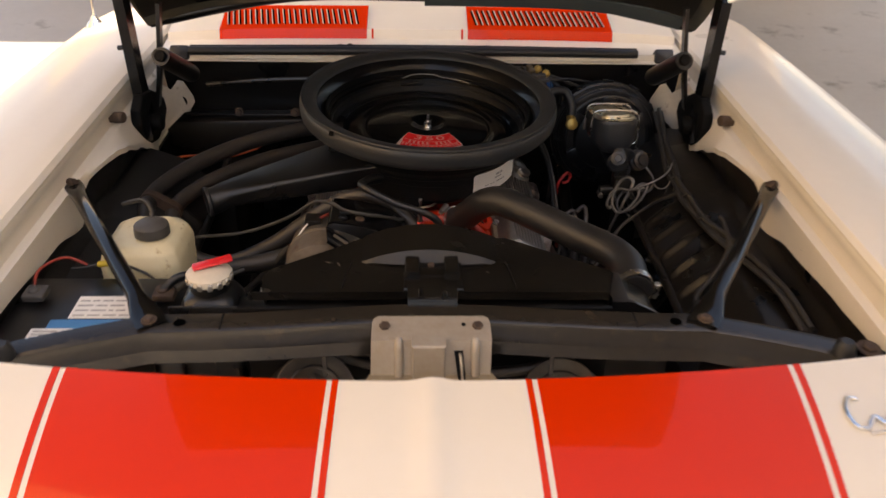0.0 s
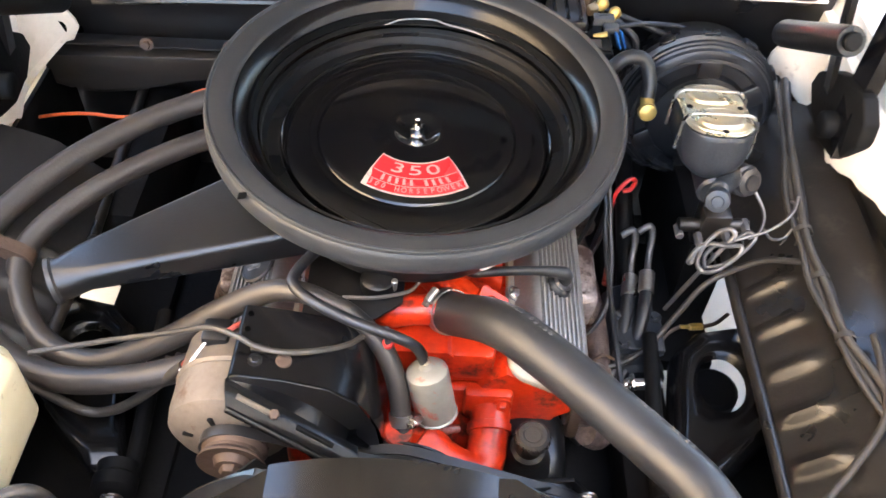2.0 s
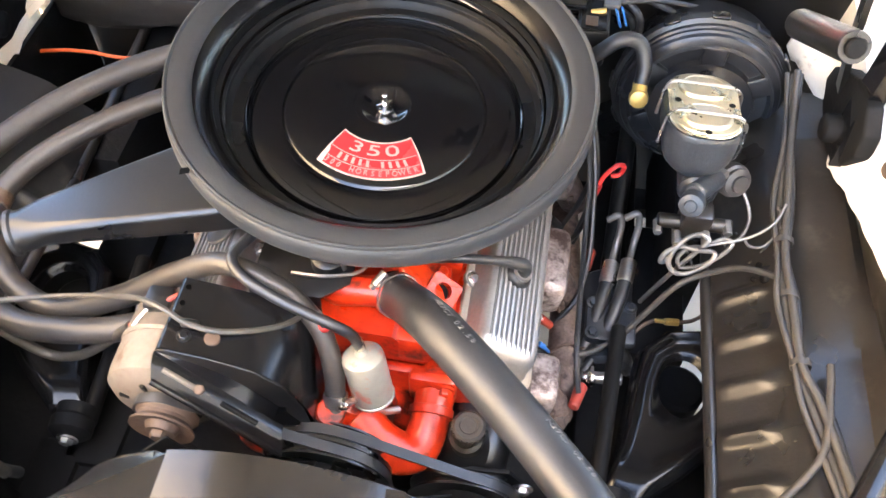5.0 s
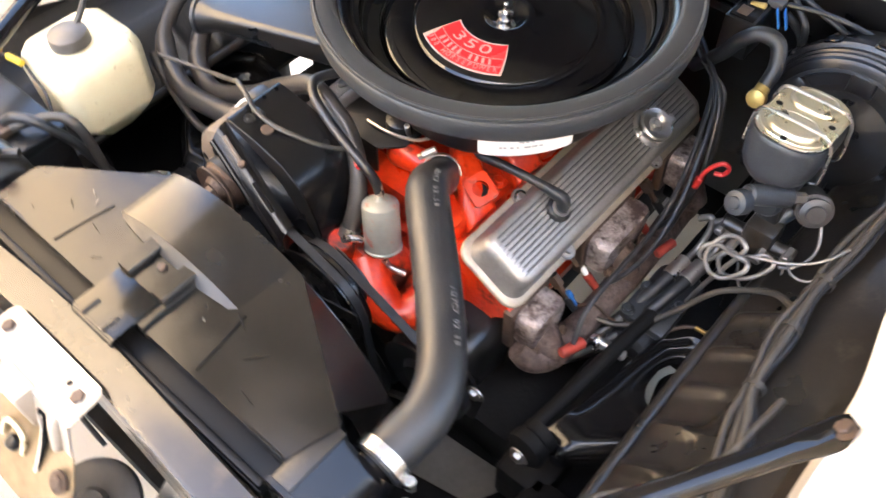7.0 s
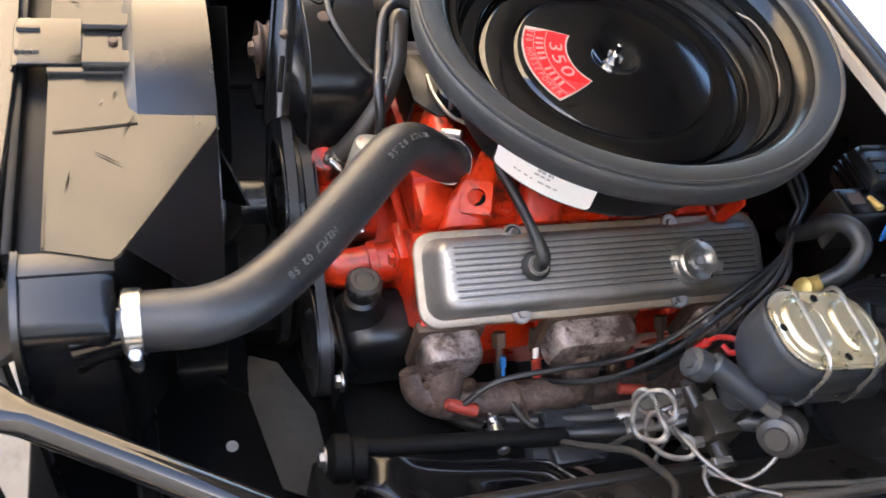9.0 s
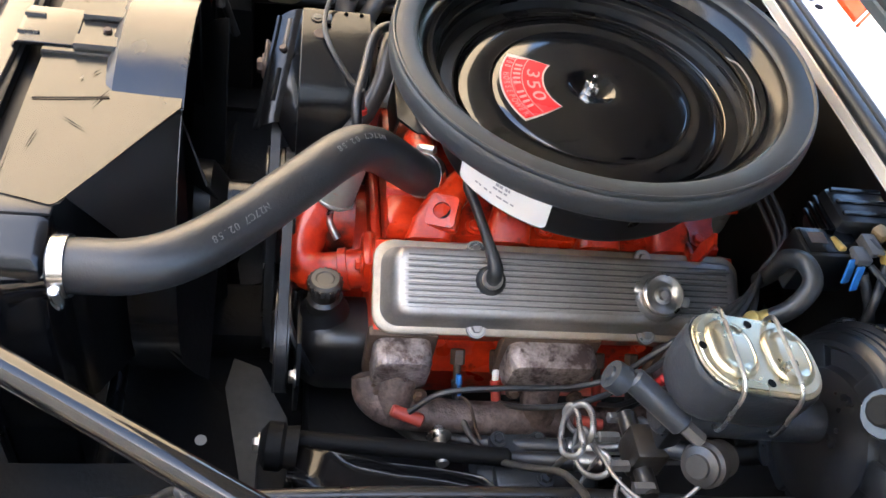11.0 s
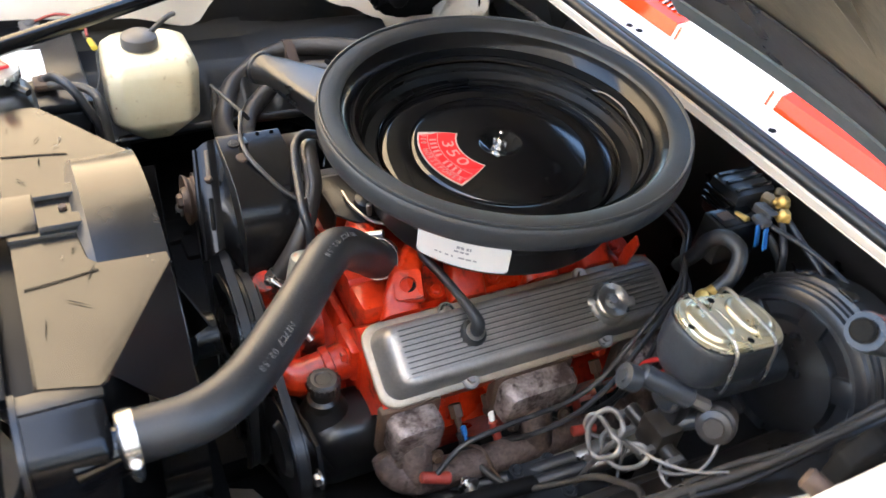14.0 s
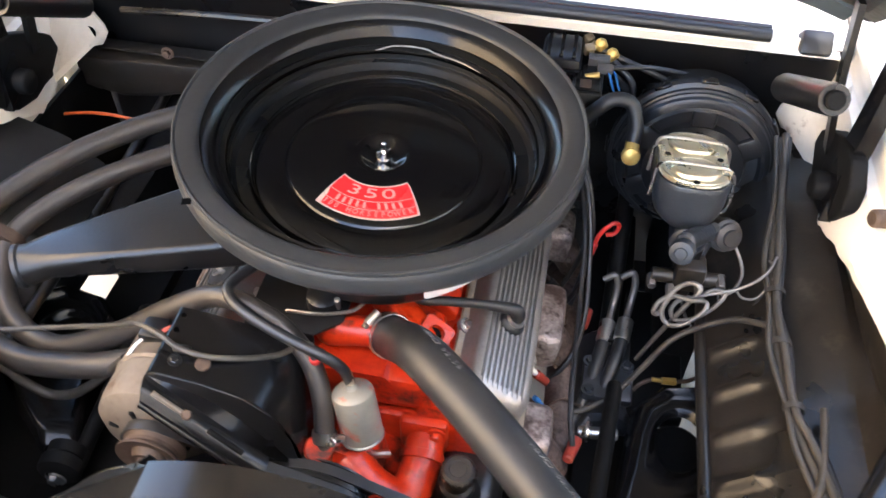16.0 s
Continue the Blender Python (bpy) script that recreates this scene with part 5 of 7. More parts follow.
vc_r = valve_cover(1)
vc_l = valve_cover(-1)
badge = part("badge", lathe([(0, 0.002), (0.019, 0.002), (0.022, 0.0035), (0.024, 0.002), (0.024, 0), (0, 0)], rail(-1, -0.010, 0.570, 0.0445), (-UN.x, 0, UN.z), 28), ALU_DARK, vc_l, "round dark badge")
part("badge_cross", join(box((-0.014, -0.003, 0.002), (0.014, 0.003, 0.0036), 0.0008, basis(rail(-1, -0.010, 0.570, 0.0445), (0.8, 0.6, 0), (-UN.x, 0, UN.z)), 1), box((-0.014, -0.003, 0.002), (0.014, 0.003, 0.0036), 0.0008, basis(rail(-1, -0.010, 0.570, 0.0445), (0.8, -0.6, 0), (-UN.x, 0, UN.z)), 1)), ALU, badge)
# crankcase breather elbow in its grommet, with the hose under the air cleaner
n_r = (UN.x, 0, UN.z)
part("grommet", lathe([(0, 0.010), (0.008, 0.010), (0.015, 0.006), (0.018, 0.001), (0.018, -0.003), (0, -0.003)], rail(1, -0.004, 0.566, 0.0435), n_r, 24), RUBBER, vc_r, "black rubber grommet")
breather = part("breather_hose", tube([rail(1, -0.004, 0.566, 0.048), rail(1, -0.006, 0.566, 0.059), rail(1, -0.016, 0.565, 0.067), (0.160, 0.557, 0.688), (0.115, 0.548, 0.694), (0.080, 0.542, 0.697), (0.05, 0.56, 0.70)], [0.0080, 0.0095, 0.0088, 0.0060, 0.0062, 0.0062, 0.0062], 12, 6), RUBBER)
part("grommet_ring", lathe([(0.0085, 0.011), (0.0115, 0.0115), (0.0125, 0.009), (0.0125, 0.006), (0.0085, 0.006)], rail(1, -0.004, 0.566, 0.0435), n_r, 24, True), STEEL, vc_r, "bright steel ring in the grommet")
tagged(breather, "thin black rubber breather hose running under the air cleaner", "hose")
oil_cap = thing("oil_filler_cap", tuple(rail(1, 0.006, 0.775, 0.042)), "polished steel twist-in oil filler cap", "cap")
part("cap_body", lathe([(0, 0.011), (0.005, 0.011), (0.0065, 0.007), (0.011, 0.0055), (0.0135, 0.008), (0.018, 0.0105), (0.0235, 0.0115), (0.0258, 0.0095), (0.0258, 0.006), (0.022, 0.0), (0, 0)], rail(1, 0.006, 0.775, 0.0475), n_r, 32), STEEL, oil_cap)
for e in (-1, 1):
    part("cap_ear", box((0.020 if e > 0 else -0.034, -0.007, 0.001), (0.034 if e > 0 else -0.020, 0.007, 0.006), 0.003, basis(rail(1, 0.006, 0.775, 0.0480), (0.35, 0.93, 0), n_r)), STEEL, oil_cap)
part("filler_boss", lathe([(0, 0.007), (0.027, 0.007), (0.030, 0.004), (0.031, 0), (0, 0)], rail(1, 0.006, 0.775, 0.0420), n_r, 28), ALU, vc_r)

# ---- exhaust manifolds, plugs and leads ----
def exhaust(s):
    t = thing("exhaust_manifold", (s * 0.25, 0.62, 0.44), "heat-worn rusty cast iron exhaust manifold bolted to the cylinder head", "manifold", "exhaust manifolds")
    part("log", tube([(s * 0.238, 0.432, 0.518), (s * 0.256, 0.442, 0.500), (s * 0.268, 0.475, 0.487), (s * 0.271, 0.55, 0.480), (s * 0.271, 0.64, 0.475), (s * 0.267, 0.74, 0.467), (s * 0.256, 0.84, 0.452), (s * 0.246, 0.88, 0.41)], [0.016, 0.021, 0.023, 0.020, 0.022, 0.021, 0.023, 0.024], 18, 7), SHADED_IRON, t, "rust-brown log, coloured darker for its shade")
    for y, w in ((0.472, 0.035), (0.655, 0.056), (0.838, 0.034)):
        part("port", loft([[(s * (x + 0.10 * b), y + a * k, z + b * k) for a, b in rounded(2 * w, 0.066, 0.014, 4)] for x, z, k in ((0.212, 0.548, 0.97), (0.239, 0.547, 1.0), (0.251, 0.546, 0.985), (0.2575, 0.544, 0.92), (0.2600, 0.542, 0.78))]), RUST_IRON, t, "", 32)
        part("port_neck", tube([(s * 0.240, y, 0.530), (s * 0.258, y - 0.004, 0.510), (s * 0.272, y - 0.002, 0.480)], [0.026, 0.024, 0.022], 16, 5), SHADED_IRON, t)
        part("port_rib", tube([(s * 0.250, y - w * 0.80, 0.560), (s * 0.2555, y - w * 0.3, 0.5635), (s * 0.2555, y + w * 0.3, 0.5635), (s * 0.250, y + w * 0.80, 0.560)], [0.004, 0.0055, 0.0055, 0.004], 8, 5), RUST_IRON, t)
        part("casting_seam", tube([(s * 0.258, y + 0.006, 0.556), (s * 0.2600, y + 0.005, 0.535), (s * 0.262, y + 0.004, 0.515)], [0.003, 0.0042, 0.003], 8, 4), RUST_IRON, t)
        part("port_bolt", bolt((s * 0.258, y - w * 0.70, 0.518), (s, 0, 0.3), 0.007, 0.008), RUST, t)
        part("port_bolt", bolt((s * 0.262, y + w * 0.72, 0.512), (s, 0, 0.3), 0.007, 0.008), RUST, t)
        part("port_flange", box((min(s * 0.212, s * 0.228), y - w - 0.007, 0.505), (max(s * 0.212, s * 0.228), y + w + 0.007, 0.584), 0.004), RUST, t)
    return t


exhaust(1)
exhaust(-1)
for k, y in enumerate((0.548, 0.598, 0.732, 0.778)):
    t = thing("spark_plug", (0.222, y, 0.52), "steel and white porcelain spark plug in the cylinder head", "spark plug", "spark plugs")
    part("hex", rod((0.208, y, 0.534), (0.222, y, 0.521), 0.0095, seg=6, bev=0.001), RUST, t)
    part("insulator", rod((0.222, y, 0.521), (0.236, y, 0.505), 0.0048, 0.0042, 12), PAPER if k == 1 else RUST, t)
    part("boot", rod((0.234, y, 0.507), (0.254, y + 0.004, 0.482), 0.0068, 0.006, 14, 0.002), BOOT if k in (1, 2) else RUBBER, t, "faded red plug boot" if k in (1, 2) else "")
TAIL = [(0.236, 0.858, 0.702), (0.17, 0.912, 0.705), (0.05, 0.925, 0.70)]
for k, run in enumerate(([(0.293, 0.482, 0.524), (0.284, 0.520, 0.552), (0.282, 0.590, 0.561), (0.282, 0.670, 0.566), (0.280, 0.720, 0.588), (0.276, 0.755, 0.632), (0.262, 0.805, 0.678)],
                         [(0.253, 0.602, 0.484), (0.282, 0.632, 0.520), (0.292, 0.685, 0.548), (0.289, 0.735, 0.586), (0.281, 0.775, 0.640), (0.264, 0.822, 0.684)],
                         [(0.253, 0.736, 0.484), (0.280, 0.752, 0.530), (0.290, 0.778, 0.590), (0.280, 0.806, 0.648), (0.262, 0.838, 0.688)],
                         [(0.253, 0.782, 0.484), (0.276, 0.800, 0.540), (0.284, 0.818, 0.604), (0.270, 0.842, 0.664), (0.256, 0.856, 0.692)])):
    w = part("plug_lead", tube(run + [(x - 0.008 * k, y + 0.006 * k, z + 0.007 * (k % 3)) for x, y, z in TAIL], 0.0038, 8, 7), RUBBER)
    tagged(w, "black spark plug lead looping to the distributor", "cable", "spark plug leads")
tagged(part("sensor_plug", join(rod((0.236, 0.549, 0.520), (0.244, 0.550, 0.510), 0.0042, seg=10, bev=0.001), rod((0.244, 0.550, 0.510), (0.252, 0.552, 0.496), 0.0026, seg=10, bev=0.001)), BLUE_PLUG), "small blue plastic wire connector at the exhaust manifold", "connector")
tagged(part("lead_boot", rod((0.298, 0.500, 0.512), (0.288, 0.462, 0.520), 0.0085, 0.0075, 14, 0.002), BOOT), "faded red rubber boot lying on the exhaust manifold", "boot")
tagged(part("lead_boot", rod((0.292, 0.690, 0.510), (0.300, 0.725, 0.512), 0.0075, 0.007, 14, 0.002), BOOT), "faded red rubber boot behind the exhaust port", "boot")
tagged(part("sensor_wire", tube([(0.252, 0.552, 0.496), (0.275, 0.560, 0.512), (0.300, 0.575, 0.480), (0.320, 0.60, 0.47)], 0.0022, 8, 6), RUST), "thin brown wire over the exhaust manifold", "cable")
dist = thing("distributor", (0, 0.925, 0.60), "black distributor behind the air cleaner", "distributor")
part("cap", lathe([(0, 0.075), (0.03, 0.075), (0.045, 0.06), (0.048, 0.0), (0.04, -0.01), (0, -0.01)], (0, 0.925, 0.645), (0, 0, 1), 24), BLACK, dist)
part("shaft_housing", rod((0, 0.925, 0.58), (0, 0.925, 0.64), 0.03, seg=20, bev=0.003), ALU_DULL, dist)
for k in range(8):
    a = 2 * math.pi * k / 8
    part("tower", rod((0.033 * math.cos(a), 0.925 + 0.033 * math.sin(a), 0.71), (0.036 * math.cos(a), 0.925 + 0.036 * math.sin(a), 0.735), 0.008, 0.007, 10), RUBBER, dist)
lever_b = part("throttle_bracket", join(box((0.073, 0.833, 0.640), (0.153, 0.841, 0.652), 0.002), plate([(0.138, 0.833, 0.646), (0.153, 0.833, 0.646), (0.166, 0.833, 0.703), (0.156, 0.833, 0.713), (0.143, 0.833, 0.682)], (0, 0.005, 0), 0.001), rod((0.088, 0.818, 0.678), (0.088, 0.898, 0.688), 0.005, seg=8)), ENGINE_RED)
tagged(lever_b, "orange-red steel linkage bracket on the intake manifold", "bracket")

# ---- air cleaner: base, lid, big seal, snorkel, decal, label ----
AC, AN = Vector((0.0067, 0.6823, 0.8477)), Vector((0.0285, -0.042, 0.9987)).normalized()
cleaner = thing("air_cleaner", tuple(AC - AN * 0.13), "large round black air cleaner with a thick rubber hood seal", "air cleaner")
part("base", lathe([(0.110, -0.142), (0.150, -0.142), (0.170, -0.138), (0.177, -0.131), (0.178, -0.126), (0.178, -0.098), (0.1795, -0.097), (0.1795, -0.094), (0.178, -0.093), (0.178, -0.086), (0.1795, -0.085), (0.1795, -0.082), (0.178, -0.081), (0.180, -0.070), (0.196, -0.052), (0.206, -0.046), (0.208, -0.040), (0.197, -0.040), (0.190, -0.045), (0.188, -0.060), (0.170, -0.062), (0.110, -0.130)], AC, AN, 96, True), BLACK, cleaner, "black steel base pan")
part("inner_wall", lathe([(0.199, -0.016), (0.1985, -0.030), (0.192, -0.034), (0.190, -0.050), (0.186, -0.054), (0.183, -0.064), (0.170, -0.068), (0.150, -0.068), (0.150, -0.071), (0.185, -0.070), (0.200, -0.040), (0.203, -0.020)], AC, AN, 96, True), BLACK_MATT, cleaner)
# thin metal ring added as the highlight line on the painted wall
part("wall_glint", lathe([(0.1905, -0.034), (0.193, -0.033), (0.193, -0.036), (0.1905, -0.037)], AC, AN, 96, True), EDGE_GLINT, cleaner)
lid = part("lid", lathe([(0, -0.057), (0.010, -0.057), (0.020, -0.056), (0.028, -0.0505), (0.033, -0.0490), (0.040, -0.0492), (0.085, -0.0515), (0.117, -0.0535), (0.1215, -0.0548), (0.124, -0.0572), (0.1275, -0.0572), (0.131, -0.0556), (0.140, -0.0550), (0.152, -0.0553), (0.160, -0.0566), (0.1655, -0.0595), (0.168, -0.064), (0.168, -0.068), (0.150, -0.068), (0, -0.064)], AC, AN, 128), BLACK_GLOSS, cleaner, "glossy black lid with a dished centre", 30)
part("pan_wall", lathe([(0.1975, -0.036), (0.1985, -0.028), (0.2015, -0.019), (0.2075, -0.0090), (0.2150, -0.0006), (0.2185, 0.0012), (0.2185, -0.006), (0.2090, -0.018), (0.2010, -0.038)], AC, AN, 128, True), BRACKET, cleaner, "glossy black sloping wall inside the seal", 50)
part("hood_seal", lathe([(0.2170, -0.030), (0.2172, -0.004), (0.2178, 0.0022), (0.2200, 0.0052), (0.2245, 0.0074), (0.2320, 0.0090), (0.2390, 0.0098), (0.2432, 0.0096), (0.2442, 0.0112), (0.2458, 0.0124), (0.2474, 0.0120), (0.2480, 0.0104), (0.2482, 0.0082), (0.2474, 0.0064), (0.2484, 0.0048), (0.2500, 0.0015), (0.2506, -0.0060), (0.2502, -0.0150), (0.2484, -0.0225), (0.2440, -0.0275), (0.2340, -0.0335), (0.2200, -0.0395), (0.2090, -0.0425), (0.2060, -0.0400)], AC, AN, 128, True), SEAL, cleaner, "thick grey-black rubber hood seal", 50)
part("seal_joint", box((-0.0006, -0.004, -0.009), (0.0006, 0.004, 0.009), 0.0002, basis(AC + Vector((-0.172, -0.1815, 0.0035)), (0.73, -0.68, 0), (-0.62, -0.66, 0.42)), 1), BLACK_DEEP, cleaner, "dark butt joint in the rubber")
# another added ring, giving the lid's painted rim its bright highlight
part("rim_glint", lathe([(0.1655, -0.0560), (0.1665, -0.0552), (0.1675, -0.0560), (0.1665, -0.0568)], AC, AN, 128, True), EDGE_GLINT, lid)
part("retaining_wire", tube([AC + AN * h + Vector((0.1945 * math.sin(radians(a)), 0.1945 * math.cos(radians(a)), 0)) for a, h in ((-44, -0.034), (-30, -0.030), (-16, -0.024), (-10, -0.018), (-3, -0.017), (4, -0.018), (9, -0.023), (22, -0.027), (40, -0.034))], 0.0012, 6, 6), LINE_STEEL, cleaner, "thin steel wire")
wing_nut = part("wing_nut", join(lathe([(0, 0.010), (0.006, 0.010), (0.0085, 0.0), (0.0095, -0.002), (0, -0.002)], AC - AN * 0.056, AN, 16), rod(AC - AN * 0.048, AC - AN * 0.032, 0.0032, seg=10, bev=0.001), box((-0.0105, -0.0017, 0.0), (0.0105, 0.0017, 0.0095), 0.0015, basis(AC - AN * 0.055, (0.8, 0.6, 0), AN))), CHROME, cleaner, "bright steel wing nut")

# fan-shaped decal on the lid
D0, D1 = 0.0600, 0.1135


def half_angle(v):
    return 40.5 - 6.5 * v


ex = Vector((1, 0, 0)) - AN * AN.x
ex.normalize()
ey = AN.cross(ex)
DROT = 1.5


def lid_pt(r, deg, lift):
    a = radians(deg + DROT)
    h = -0.0496 - 0.0038 * (r - 0.045) / 0.076
    return AC + AN * (h + lift) + ex * (r * math.sin(a)) - ey * (r * math.cos(a))


decal = part("decal", sheet(lambda u, v: lid_pt(D0 + (D1 - D0) * v, half_angle(v) * (2 * u - 1), 0.0010), 24, 6, 0.0006), LABEL_SILVER, cleaner, "fan-shaped red and silver foil decal")
part("decal_field", sheet(lambda u, v: lid_pt(D0 + 0.0022 + (D1 - D0 - 0.0044) * v, (half_angle(v) - 1.3 - (2.2 if u < 0.01 and v > 0.55 else 0)) * (2 * u - 1), 0.0014), 24, 6, 0.0005), LABEL_RED, decal)
for rr in (0.0858, 0.0992):
    part("decal_rule", sheet(lambda u, v: lid_pt(rr + 0.0009 * v, (half_angle((rr - D0) / (D1 - D0)) - 2.4) * (2 * u - 1), 0.0018), 24, 1, 0.0005), DECAL_INK, decal)


def arc_text(body, r, size, step, lift=0.0019, width=1.0):
    for i, ch in enumerate(body):
        if ch == " ":
            continue
        a = (i - (len(body) - 1) / 2) * step
        p = lid_pt(r, a, lift)
        rad_dir = (lid_pt(r - 0.01, a, lift) - p).normalized()
        xdir = rad_dir.cross(AN)
        text_part(ch, size, basis(p, xdir, AN) @ Matrix.Diagonal((width, 1, 1, 1)), DECAL_INK, decal, "letter", 0.0003)


arc_text("350", 0.0740, 0.0225, 16.5, width=1.60)
# a maker's name below the number, as plain strokes
for k in range(10):
    if k != 5:
        part("name_bar", sheet(lambda u, v: lid_pt(0.0883 + 0.0090 * v, -25.6 + 5.4 * k + 2.2 * u + 0.6 * v, 0.0019), 2, 2, 0.0004), DECAL_INK, decal)
arc_text("300 HORSEPOWER", 0.1056, 0.0108, 4.55, width=0.80)

# paper label on the base, with unreadable print as bars
def base_pt(deg, h, lift=0.0006):
    a = radians(deg)
    return AC + AN * h + (ex * math.cos(a) + ey * math.sin(a)) * (0.1795 + lift)


def label_pt(u, v):
    """Rounded ends: the strip draws in near its two short edges."""
    e = min(u, 1 - u) * 39 / 3.0
    k = 1.0 if e >= 1 else 0.78 + 0.22 * math.sqrt(1 - (1 - e) ** 2)
    return base_pt(-62 + 39 * u, -0.1025 + 0.043 * (v - 0.5) * k, 0.0020)


sticker = part("label", sheet(label_pt, 60, 4, 0.0005), PAPER, cleaner, "white paper label")
for h, hh, segs in ((-0.0945, 0.0042, ((-44.6, -43.2), (-42.9, -41.6), (-40.6, -39.6), (-39.3, -38.6))), (-0.1005, 0.0026, ((-45.5, -43.6), (-43.1, -41.4), (-40.8, -39.4))), (-0.1100, 0.0022, ((-53.5, -52.2), (-51.6, -50.5), (-49.0, -47.6), (-46.4, -45.6), (-43.4, -41.0), (-40.4, -38.2), (-37.4, -36.0)))):
    for a0, a1 in segs:
        part("print_bar", sheet(lambda u, v: base_pt(a0 + (a1 - a0) * u, h + hh * v, 0.0026), 3, 1, 0.0004), PRINT, sticker)

# tapering snorkel with a round mouth
tipc = Vector((-0.392, 0.470, 0.731))
rootc = Vector((-0.105, 0.600, 0.752))
sd = (rootc - tipc).normalized()
ss = sd.cross(Vector((0, 0, 1))).normalized()
su = ss.cross(sd)
rings = []
for f, w, h, rr in ((0.0, 0.050, 0.050, 0.0245), (0.04, 0.050, 0.050, 0.0245), (0.12, 0.056, 0.050, 0.014), (0.35, 0.080, 0.052, 0.009), (0.7, 0.120, 0.056, 0.008), (1.0, 0.150, 0.058, 0.008)):
    c = tipc.lerp(rootc, f)
    rings.append([c + ss * x + su * (y + (0.007 if f > 0.1 else 0.0)) for x, y in rounded(w, h - (0.014 if f > 0.1 else 0.0), rr, 5)])
snork = part("snorkel", loft(rings), BLACK, cleaner, "tapering black intake snorkel")
part("snorkel_mouth", lathe([(0.022, -0.002), (0.0275, -0.002), (0.0275, 0.003), (0.025, 0.006), (0.022, 0.006)], tipc, sd, 28, True), RUBBER, snork)
part("mouth_dark", lathe([(0, -0.0012), (0.021, -0.0012), (0.021, 0.002), (0, 0.002)], tipc, sd, 24), BLACK_DEEP, snork)


# ---- hoses ----
def hose(name, pts, r, label, material=RUBBER, seg=16, n=8):
    return tagged(part(name, tube(pts, r, seg, n), material), label, "hose", "coolant hoses")


UPPER = [(0.044, 0.503, 0.672), (0.062, 0.483, 0.688), (0.081, 0.456, 0.720), (0.104, 0.420, 0.758), (0.132, 0.388, 0.775), (0.189, 0.336, 0.773), (0.246, 0.281, 0.769), (0.285, 0.236, 0.770), (0.301, 0.197, 0.770), (0.301, 0.160, 0.768), (0.300, 0.132, 0.766)]
upper = thing("radiator_hose", tuple(UPPER[4]), "thick black rubber upper radiator hose with pale print", "hose", "coolant hoses")
part("hose", tube(UPPER, 0.0253, 28, 8), RUBBER, upper)


def hose_text(body, i0, size, side):
    """Short printed code along the hose, character by character."""
    C = curve_points(UPPER, 8)
    d = 0.0
    k = i0
    for ch in body:
        while d > 0 and k < len(C) - 2:
            step = (C[k + 1] - C[k]).length
            if d < step:
                break
            d -= step
            k += 1
        tdir = (C[k + 1] - C[k]).normalized()
        out = Vector(side)
        out = (out - tdir * out.dot(tdir)).normalized()
        p = C[k] + tdir * d + out * 0.0255
        if ch != " ":
            text_part(ch, size, basis(p, tdir, out), HOSE_PRINT, upper, "letter", 0.0003)
        d += size * 0.62


hose_text("N27C7 02.58", 45, 0.0100, (0.55, 0.10, 0.62))
hose_text("N27C7 02.58", 26, 0.0092, (0.35, 0.10, 0.80))
c1 = thing("hose_clamp", UPPER[0], "bright steel worm-drive hose clamp", "clamp", "hose clamps")
part("band", clamp((0.054, 0.493, 0.680), (0.018, -0.020, 0.017), 0.0265, 0.012, (-0.35, -0.2, 1)), STEEL, c1)
c2 = thing("hose_clamp", UPPER[-1], "bright steel worm-drive hose clamp at the radiator", "clamp", "hose clamps")
part("band", clamp((0.3005, 0.140, 0.7665), (0, 1, 0.05), 0.0268, 0.013, (1, 0, -0.1)), STEEL, c2)

RETURN = [(-0.10, 0.93, 0.70), (-0.22, 0.865, 0.715), (-0.36, 0.79, 0.712), (-0.470, 0.68, 0.703), (-0.527, 0.56, 0.688), (-0.498, 0.458, 0.655), (-0.41, 0.41, 0.630), (-0.31, 0.405, 0.640), (-0.23, 0.42, 0.655), (-0.15, 0.45, 0.66)]
return_hose = thing("heater_hose", RETURN[-1], "long black rubber heater hose looping beside the engine", "hose", "coolant hoses")
part("hose", tube(RETURN, 0.0162, 16, 8), HEATER_RUBBER, return_hose)
part("hose_clamp", clamp((-0.168, 0.4434, 0.6586), (0.08, 0.03, 0.005), 0.0166, 0.010, (0, -0.4, 1)), STEEL, return_hose, "bright steel hose clamp")
HEATER = [(-0.10, 0.90, 0.68), (-0.20, 0.82, 0.69), (-0.33, 0.745, 0.690), (-0.437, 0.65, 0.680), (-0.486, 0.56, 0.662), (-0.452, 0.478, 0.628), (-0.375, 0.440, 0.618), (-0.285, 0.448, 0.652), (-0.210, 0.458, 0.702), (-0.150, 0.460, 0.742), (-0.108, 0.450, 0.757), (-0.080, 0.444, 0.750), (-0.052, 0.438, 0.735), (-0.018, 0.418, 0.708), (0.000, 0.392, 0.674), (0.0065, 0.366, 0.639), (0.007, 0.357, 0.629)]
heater_hose = thing("heater_hose", HEATER[-1], "black rubber heater hose running to the water pump", "hose", "coolant hoses")
part("hose", tube(HEATER, [0.0150] * 9 + [0.0135] + [0.0118] * 7, 16, 8), HEATER_RUBBER, heater_hose)
part("hose_clamp", clamp((0.0062, 0.3675, 0.6410), (0.003, -0.030, -0.036), 0.0124, 0.013, (1, -0.5, 0.1)), STEEL, heater_hose, "bright steel hose clamp")
strap = tagged(part("hose_strap", loft([[basis(Vector((-0.5065, 0.560, 0.675)), (-0.844, 0, 0.536), (0, 1, 0)) @ Vector((x, y, z)) for x, y in rounded(0.083, 0.037, 0.018, 6)] for z in (-0.009, 0.009)]), RUST), "brown strap holding two heater hoses together", "strap")
